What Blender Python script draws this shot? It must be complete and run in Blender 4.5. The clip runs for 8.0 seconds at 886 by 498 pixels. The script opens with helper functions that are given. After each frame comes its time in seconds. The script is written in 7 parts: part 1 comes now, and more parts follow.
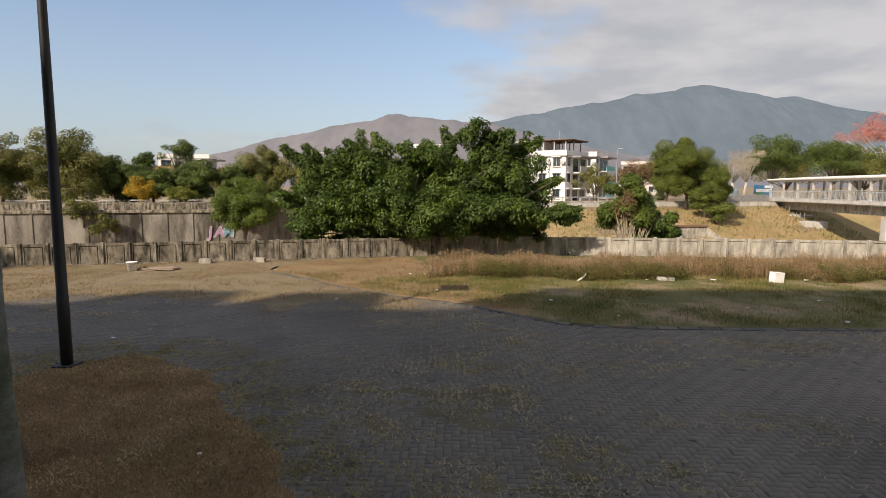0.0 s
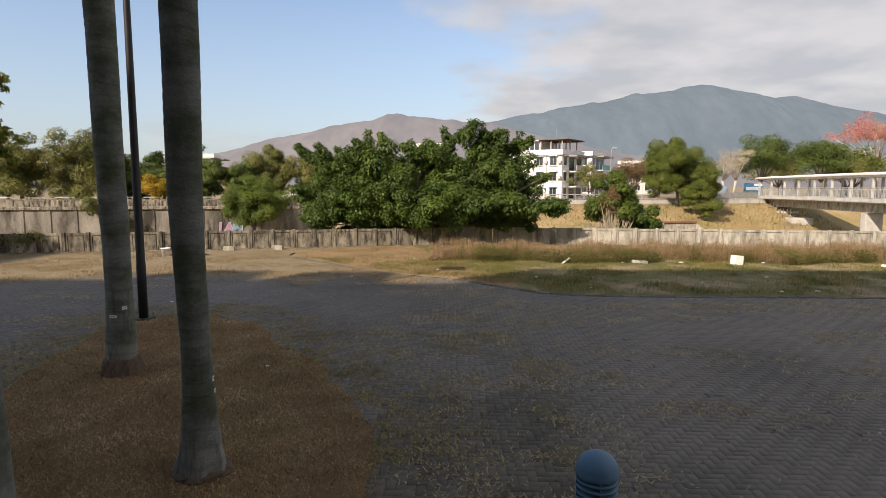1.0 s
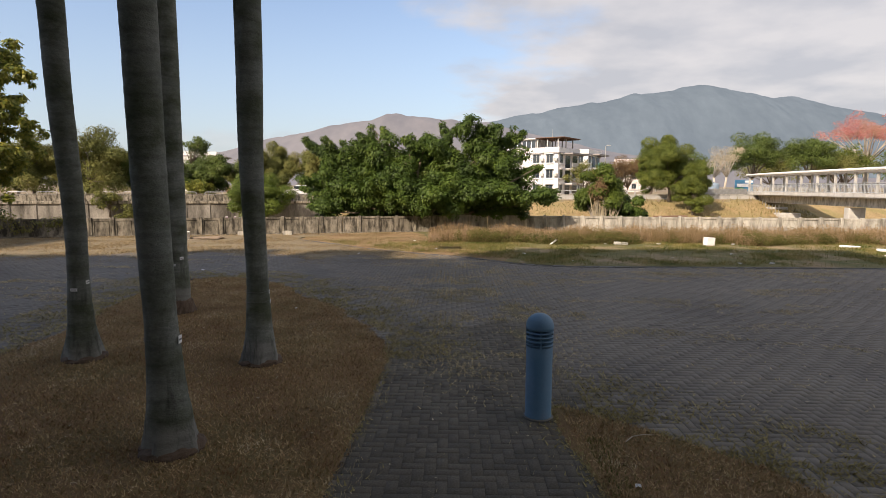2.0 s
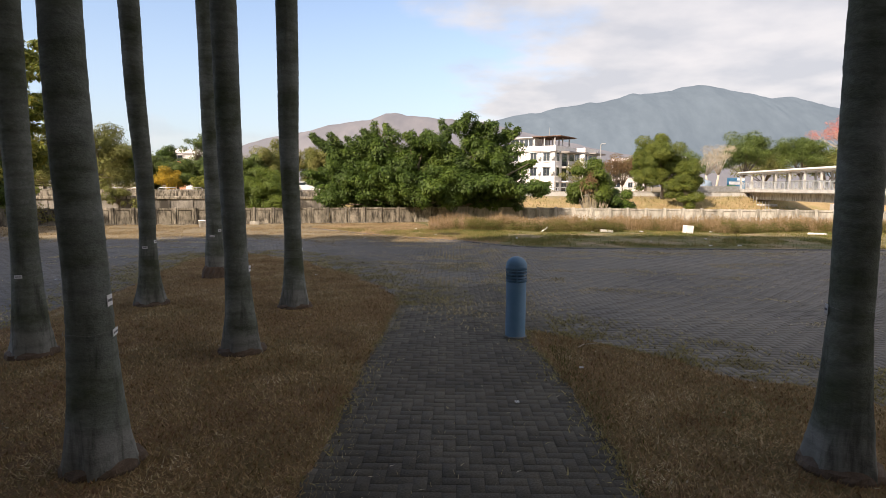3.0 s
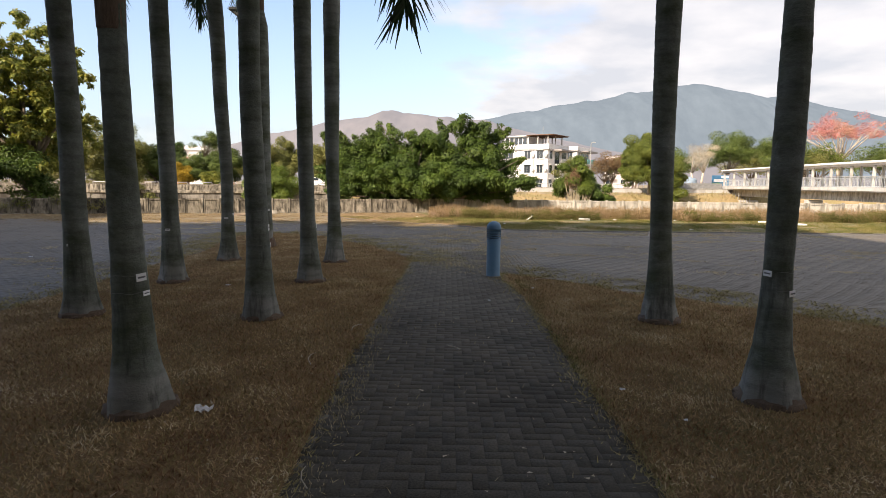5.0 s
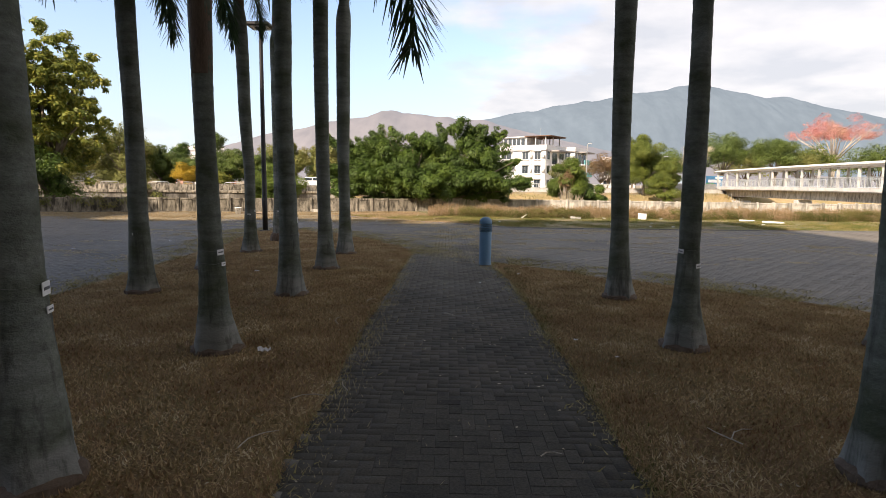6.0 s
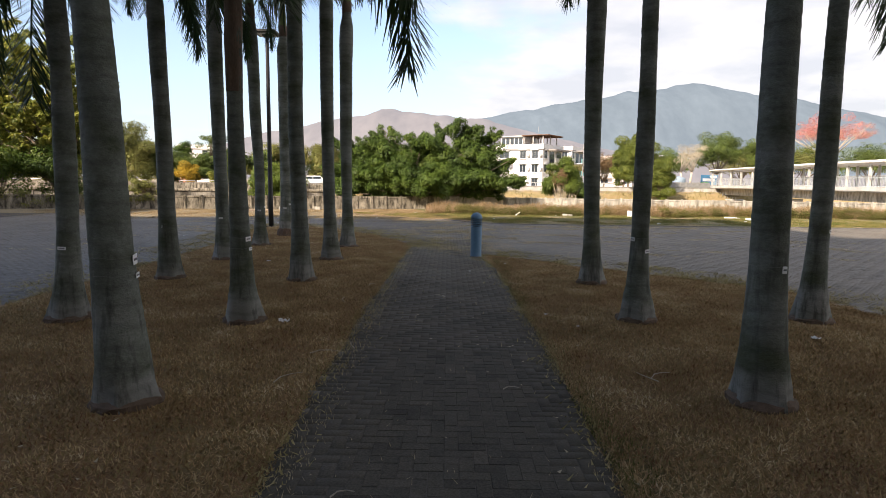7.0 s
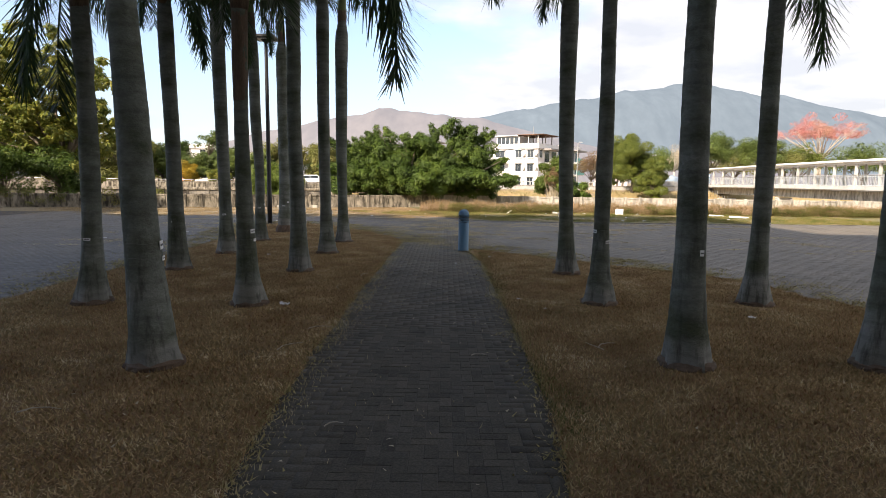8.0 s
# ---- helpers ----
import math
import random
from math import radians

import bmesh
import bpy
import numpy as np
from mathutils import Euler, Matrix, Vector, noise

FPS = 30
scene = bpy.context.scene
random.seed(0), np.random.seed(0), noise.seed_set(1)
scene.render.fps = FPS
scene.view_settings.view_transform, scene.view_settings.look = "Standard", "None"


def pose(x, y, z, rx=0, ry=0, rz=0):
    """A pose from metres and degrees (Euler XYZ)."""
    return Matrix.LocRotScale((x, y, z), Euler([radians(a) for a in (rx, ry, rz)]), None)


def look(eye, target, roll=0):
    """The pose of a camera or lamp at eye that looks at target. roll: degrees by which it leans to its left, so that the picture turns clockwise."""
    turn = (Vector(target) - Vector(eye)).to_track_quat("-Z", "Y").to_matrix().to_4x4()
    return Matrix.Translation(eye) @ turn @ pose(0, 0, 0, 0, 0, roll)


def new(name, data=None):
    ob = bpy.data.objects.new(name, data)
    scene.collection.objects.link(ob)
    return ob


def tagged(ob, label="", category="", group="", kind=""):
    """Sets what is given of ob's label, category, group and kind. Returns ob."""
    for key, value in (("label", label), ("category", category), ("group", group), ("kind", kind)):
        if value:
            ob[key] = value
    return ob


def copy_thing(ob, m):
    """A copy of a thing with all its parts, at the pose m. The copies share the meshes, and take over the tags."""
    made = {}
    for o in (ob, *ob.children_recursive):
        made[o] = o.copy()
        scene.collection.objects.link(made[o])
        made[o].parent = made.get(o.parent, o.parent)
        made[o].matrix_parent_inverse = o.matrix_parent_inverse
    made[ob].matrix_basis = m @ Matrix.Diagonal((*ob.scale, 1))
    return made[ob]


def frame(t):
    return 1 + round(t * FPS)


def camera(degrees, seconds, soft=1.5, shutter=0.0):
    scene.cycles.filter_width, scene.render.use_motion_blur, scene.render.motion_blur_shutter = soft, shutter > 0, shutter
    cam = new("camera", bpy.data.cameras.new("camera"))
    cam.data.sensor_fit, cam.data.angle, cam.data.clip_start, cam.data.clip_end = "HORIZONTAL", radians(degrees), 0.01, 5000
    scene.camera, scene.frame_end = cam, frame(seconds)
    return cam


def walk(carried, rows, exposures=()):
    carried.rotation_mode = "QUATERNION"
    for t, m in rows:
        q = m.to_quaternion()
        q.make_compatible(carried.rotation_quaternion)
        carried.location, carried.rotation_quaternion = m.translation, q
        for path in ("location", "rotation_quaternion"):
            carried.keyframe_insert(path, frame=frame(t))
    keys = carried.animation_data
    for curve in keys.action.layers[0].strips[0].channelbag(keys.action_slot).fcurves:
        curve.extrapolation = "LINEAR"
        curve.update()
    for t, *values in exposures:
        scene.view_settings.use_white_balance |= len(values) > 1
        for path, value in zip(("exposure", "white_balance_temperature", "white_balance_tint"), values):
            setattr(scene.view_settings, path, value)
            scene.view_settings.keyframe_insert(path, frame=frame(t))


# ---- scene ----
cam = camera(75.4, 8.0, 0.8)
PATH = [
    (0, (0.018, 0.869, 3.104), (-0.022, 2.856, 2.885), 0.21),
    (0.3, (0.041, -0.004, 3.012), (0.000, 1.984, 2.793), 0.20),
    (0.7, (0.067, -1.179, 2.926), (0.026, 0.808, 2.707), 0.19),
    (1, (0.054, -1.680, 2.892), (0.015, 0.307, 2.672), 0.20),
    (1.5, (0.093, -2.671, 2.650), (0.056, -0.684, 2.431), 0.21),
    (2.8, (0.158, -5.325, 2.117), (0.126, -3.338, 1.895), 0.32),
    (3, (0.158, -5.658, 2.055), (0.127, -3.671, 1.834), 0.34),
    (3.5, (0.169, -6.479, 1.954), (0.142, -4.492, 1.730), 0.39),
    (4, (0.148, -7.321, 1.866), (0.123, -5.333, 1.642), 0.45),
    (4.5, (0.112, -8.311, 1.840), (0.091, -6.324, 1.613), 0.51),
    (5.8, (0.175, -10.663, 1.863), (0.159, -8.676, 1.633), 0.64),
    (6, (0.174, -10.958, 1.857), (0.158, -8.971, 1.628), 0.66),
    (6.5, (0.168, -11.638, 1.857), (0.155, -9.652, 1.626), 0.69),
    (7, (0.302, -12.209, 1.861), (0.289, -10.223, 1.627), 0.71),
    (7.5, (0.449, -12.708, 1.864), (0.438, -10.722, 1.629), 0.72),
    (8, (0.523, -13.158, 1.856), (0.519, -11.172, 1.619), 0.71),
]
walk(cam, [(t, look(eye, target, roll)) for t, eye, target, roll in PATH], [(0, 0.17, 6950, 15), (0.5, 0.28, 6950, 15), (1.5, 0.38, 6950, 16), (3.0, 0.68, 7000, 17), (3.5, 0.82, 7000, 17), (4.5, 0.86, 7000, 16), (6.5, 0.95, 6950, 16), (8, 1.05, 6900, 15)])

# ---------------- light ----------------
SUN_TO = Vector((-0.66, -0.75, 0.0)).normalized()
SUN_EL = radians(36)
sun_data = bpy.data.lights.new("sun", "SUN")
sun_data.energy, sun_data.angle, sun_data.color = 5.0, radians(0.53), (1.0, 0.89, 0.73)
sun_ob = new("sun", sun_data)
sun_ob.matrix_world = look((SUN_TO.x * 60 * math.cos(SUN_EL), SUN_TO.y * 60 * math.cos(SUN_EL), 60 * math.sin(SUN_EL)), (0, 0, 0))

world = bpy.data.worlds.new("sky")
scene.world = world
world.use_nodes = True
wn, wl = world.node_tree.nodes, world.node_tree.links
wn.clear()
w_out = wn.new("ShaderNodeOutputWorld")
w_bg = wn.new("ShaderNodeBackground")
w_sky = wn.new("ShaderNodeTexSky")
w_sky.sky_type, w_sky.sun_disc = "NISHITA", False
w_sky.sun_elevation, w_sky.sun_rotation = SUN_EL, math.atan2(SUN_TO.x, SUN_TO.y)
w_sky.air_density, w_sky.dust_density, w_sky.ozone_density = 1.0, 1.1, 1.6
w_co = wn.new("ShaderNodeTexCoord")
w_sep = wn.new("ShaderNodeSeparateXYZ")
wl.new(w_co.outputs["Generated"], w_sep.inputs[0])


def w_math(op, a, b=None, c=None):
    n = wn.new("ShaderNodeMath")
    n.operation = op
    for i, v in enumerate((a, b, c)):
        if v is None:
            continue
        if isinstance(v, (int, float)):
            n.inputs[i].default_value = v
        else:
            wl.new(v, n.inputs[i])
    return n.outputs[0]


# Clouds: billows on a flat layer, thicker to the east side of the sky.
w_up = w_math("ADD", w_math("MAXIMUM", w_sep.outputs["Z"], 0.0), 0.16)
w_cx = w_math("DIVIDE", w_sep.outputs["X"], w_up)
w_cy = w_math("DIVIDE", w_sep.outputs["Y"], w_up)
w_com = wn.new("ShaderNodeCombineXYZ")
wl.new(w_cx, w_com.inputs[0]), wl.new(w_cy, w_com.inputs[1])
w_n1 = wn.new("ShaderNodeTexNoise")
w_n1.inputs["Scale"].default_value, w_n1.inputs["Detail"].default_value, w_n1.inputs["Roughness"].default_value = 0.85, 7.0, 0.55
wl.new(w_com.outputs[0], w_n1.inputs["Vector"])
w_bias = w_math("MULTIPLY_ADD", w_sep.outputs["X"], 0.85, 0.03)
w_den = w_math("ADD", w_n1.outputs["Fac"], w_math("MINIMUM", w_math("MAXIMUM", w_bias, -0.22), 0.3))
w_ramp = wn.new("ShaderNodeMapRange")
w_ramp.interpolation_type = "SMOOTHSTEP"
w_ramp.inputs["From Min"].default_value, w_ramp.inputs["From Max"].default_value = 0.5, 0.66
wl.new(w_den, w_ramp.inputs["Value"])
# Small cumulus and haze low over the horizon.
w_n2 = wn.new("ShaderNodeTexNoise")
w_n2.inputs["Scale"].default_value, w_n2.inputs["Detail"].default_value = 7.0, 6.0
wl.new(w_co.outputs["Generated"], w_n2.inputs["Vector"])
w_low = w_math("SUBTRACT", w_n2.outputs["Fac"], w_math("MULTIPLY", w_math("ABSOLUTE", w_math("SUBTRACT", w_sep.outputs["Z"], 0.075)), 3.6))
w_ramp2 = wn.new("ShaderNodeMapRange")
w_ramp2.interpolation_type = "SMOOTHSTEP"
w_ramp2.inputs["From Min"].default_value, w_ramp2.inputs["From Max"].default_value = 0.46, 0.58
wl.new(w_low, w_ramp2.inputs["Value"])
w_cloud = w_math("MAXIMUM", w_math("MULTIPLY", w_ramp.outputs[0], 0.9), w_math("MULTIPLY", w_ramp2.outputs[0], 0.3))
w_n3 = wn.new("ShaderNodeTexNoise")
w_n3.inputs["Scale"].default_value, w_n3.inputs["Detail"].default_value = 2.1, 6.0
wl.new(w_com.outputs[0], w_n3.inputs["Vector"])
w_shade = wn.new("ShaderNodeMix")
w_shade.data_type = "RGBA"
w_shade.inputs[6].default_value = (2.65, 2.82, 3.05, 1)
w_shade.inputs[7].default_value = (3.6, 3.66, 3.72, 1)
w_sr = wn.new("ShaderNodeMapRange")
w_sr.inputs["From Min"].default_value, w_sr.inputs["From Max"].default_value = 0.4, 0.62
wl.new(w_n3.outputs["Fac"], w_sr.inputs["Value"])
wl.new(w_sr.outputs[0], w_shade.inputs[0])
w_mix = wn.new("ShaderNodeMix")
w_mix.data_type = "RGBA"
wl.new(w_cloud, w_mix.inputs[0])
# Pale blue haze towards the horizon.
w_haze = wn.new("ShaderNodeMix")
w_haze.data_type = "RGBA"
wl.new(w_math("MAXIMUM", w_math("MULTIPLY_ADD", w_sep.outputs["Z"], -2.2, 0.7), 0.0), w_haze.inputs[0])
wl.new(w_sky.outputs[0], w_haze.inputs[6])
w_haze.inputs[7].default_value = (2.15, 2.7, 3.35, 1)
wl.new(w_haze.outputs[2], w_mix.inputs[6])
wl.new(w_shade.outputs[2], w_mix.inputs[7])
wl.new(w_mix.outputs[2], w_bg.inputs["Color"])
w_bg.inputs["Strength"].default_value = 0.15
wl.new(w_bg.outputs[0], w_out.inputs[0])

# ---------------- materials ----------------


def surface(name, c1, c2, scale=3.0, rough=0.85, bump=0.3, fine=40.0, spread=0.25, metal=0.0, spots=None, spot_scale=1.0, spot_cut=0.6, spot_soft=0.12, own=0.0, where="Object", squash=(1, 1, 1), island=0.0, shine=0.3, palm_shade=None):
    """A surface of two colours mixed by broad noise, darkened by fine grain, with stains of a third colour; own: how
    far pieces differ, island: how far loose bits of a mesh differ; last argument: (y0, y1, gain), palm shade put into
    the colour, fading from y0 to y1.
    """
    m = bpy.data.materials.new(name)
    m.use_nodes = True
    n, l = m.node_tree.nodes, m.node_tree.links
    bsdf = n["Principled BSDF"]
    bsdf.inputs["Roughness"].default_value = rough
    bsdf.inputs["Metallic"].default_value = metal
    bsdf.inputs["Specular IOR Level"].default_value = shine
    co = n.new("ShaderNodeTexCoord")
    mp = n.new("ShaderNodeMapping")
    mp.inputs["Scale"].default_value = squash
    if where == "World":
        geo = n.new("ShaderNodeNewGeometry")
        l.new(geo.outputs["Position"], mp.inputs["Vector"])
    else:
        l.new(co.outputs[where], mp.inputs["Vector"])
    vec = mp.outputs[0]
    if own:
        info = n.new("ShaderNodeObjectInfo")
        add = n.new("ShaderNodeVectorMath")
        add.operation = "MULTIPLY_ADD"
        l.new(info.outputs["Random"], add.inputs[0])
        add.inputs[1].default_value = (37, 91, 53)
        l.new(vec, add.inputs[2])
        vec = add.outputs[0]

    def noise_at(sc, det=5.0, rgh=0.6):
        t = n.new("ShaderNodeTexNoise")
        t.inputs["Scale"].default_value, t.inputs["Detail"].default_value, t.inputs["Roughness"].default_value = sc, det, rgh
        l.new(vec, t.inputs["Vector"])
        return t.outputs["Fac"]

    def ranged(v, a, b, c=0.0, d=1.0):
        r = n.new("ShaderNodeMapRange")
        for k, x in zip(("From Min", "From Max", "To Min", "To Max"), (a, b, c, d)):
            r.inputs[k].default_value = x
        l.new(v, r.inputs["Value"])
        return r.outputs[0]

    def mixed(fac, a, b, how="MIX"):
        x = n.new("ShaderNodeMix")
        x.data_type, x.blend_type = "RGBA", how
        if isinstance(fac, (int, float)):
            x.inputs[0].default_value = fac
        else:
            l.new(fac, x.inputs[0])
        for i, v in ((6, a), (7, b)):
            if isinstance(v, tuple):
                x.inputs[i].default_value = (*v, 1)
            else:
                l.new(v, x.inputs[i])
        return x.outputs[2]

    broad = noise_at(scale)
    grain = noise_at(fine, 3.0, 0.7)
    col = mixed(ranged(broad, 0.35, 0.65), c1, c2)
    if spots:
        col = mixed(ranged(noise_at(spot_scale, 6.0, 0.65), spot_cut - spot_soft, spot_cut + spot_soft), col, spots)
    value = ranged(grain, 0.25, 0.75, 1 - spread, 1 + spread)
    if own:
        info2 = n.new("ShaderNodeObjectInfo")
        mul = n.new("ShaderNodeMath")
        mul.operation = "MULTIPLY"
        l.new(ranged(info2.outputs["Random"], 0, 1, 1 - own, 1 + own), mul.inputs[0])
        l.new(value, mul.inputs[1])
        value = mul.outputs[0]
    if island:
        geo2 = n.new("ShaderNodeNewGeometry")
        mul = n.new("ShaderNodeMath")
        mul.operation = "MULTIPLY"
        l.new(ranged(geo2.outputs["Random Per Island"], 0, 1, 1 - island, 1 + island), mul.inputs[0])
        l.new(value, mul.inputs[1])
        value = mul.outputs[0]
    # painted shade: brightness climbs by gain between y0 and y1
    if palm_shade:
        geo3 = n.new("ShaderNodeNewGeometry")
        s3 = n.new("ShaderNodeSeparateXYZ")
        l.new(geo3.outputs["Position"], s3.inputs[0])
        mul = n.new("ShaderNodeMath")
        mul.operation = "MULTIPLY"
        l.new(ranged(s3.outputs["Y"], palm_shade[0], palm_shade[1], 1.0, palm_shade[2]), mul.inputs[0])
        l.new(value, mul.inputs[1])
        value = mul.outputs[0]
    hsv = n.new("ShaderNodeHueSaturation")
    l.new(value, hsv.inputs["Value"])
    l.new(col, hsv.inputs["Color"])
    l.new(hsv.outputs[0], bsdf.inputs["Base Color"])
    if bump:
        b = n.new("ShaderNodeBump")
        b.inputs["Strength"].default_value, b.inputs["Distance"].default_value = bump, 0.02
        l.new(grain, b.inputs["Height"])
        l.new(b.outputs[0], bsdf.inputs["Normal"])
    return m


def leafy(name, colours, rough=0.5, through_light=0.35, shine=0.35, patch=0.0, drift=0.55):
    """Leaves and blades: each loose bit takes a colour from the list at random, light passes through; patch: metres over which the colours drift."""
    m = bpy.data.materials.new(name)
    m.use_nodes = True
    n, l = m.node_tree.nodes, m.node_tree.links
    out = n["Material Output"]
    bsdf = n["Principled BSDF"]
    bsdf.inputs["Roughness"].default_value = rough
    bsdf.inputs["Specular IOR Level"].default_value = shine
    geo = n.new("ShaderNodeNewGeometry")
    ramp = n.new("ShaderNodeValToRGB")
    while len(ramp.color_ramp.elements) < len(colours):
        ramp.color_ramp.elements.new(0.5)
    for i, c in enumerate(colours):
        e = ramp.color_ramp.elements[i]
        e.position, e.color = i / (len(colours) - 1), (*c, 1)
    fac = geo.outputs["Random Per Island"]
    if patch:
        t = n.new("ShaderNodeTexNoise")
        t.inputs["Scale"].default_value, t.inputs["Detail"].default_value = 1 / patch, 3.0
        l.new(geo.outputs["Position"], t.inputs["Vector"])
        r = n.new("ShaderNodeMapRange")
        r.inputs["From Min"].default_value, r.inputs["From Max"].default_value = 0.3, 0.7
        l.new(t.outputs["Fac"], r.inputs["Value"])
        x = n.new("ShaderNodeMath")
        x.operation = "MULTIPLY_ADD"
        x.inputs[1].default_value = 1 - drift
        l.new(fac, x.inputs[0])
        y = n.new("ShaderNodeMath")
        y.operation = "MULTIPLY"
        y.inputs[1].default_value = drift
        l.new(r.outputs[0], y.inputs[0])
        l.new(y.outputs[0], x.inputs[2])
        fac = x.outputs[0]
    l.new(fac, ramp.inputs[0])
    l.new(ramp.outputs[0], bsdf.inputs["Base Color"])
    tr = n.new("ShaderNodeBsdfTranslucent")
    l.new(ramp.outputs[0], tr.inputs["Color"])
    mx = n.new("ShaderNodeMixShader")
    mx.inputs[0].default_value = through_light
    l.new(bsdf.outputs[0], mx.inputs[1]), l.new(tr.outputs[0], mx.inputs[2])
    l.new(mx.outputs[0], out.inputs["Surface"])
    return m


def glass_pane(name, tint):
    m = bpy.data.materials.new(name)
    m.use_nodes = True
    b = m.node_tree.nodes["Principled BSDF"]
    b.inputs["Base Color"].default_value = (*tint, 1)
    b.inputs["Roughness"].default_value = 0.08
    b.inputs["Specular IOR Level"].default_value = 0.8
    return m


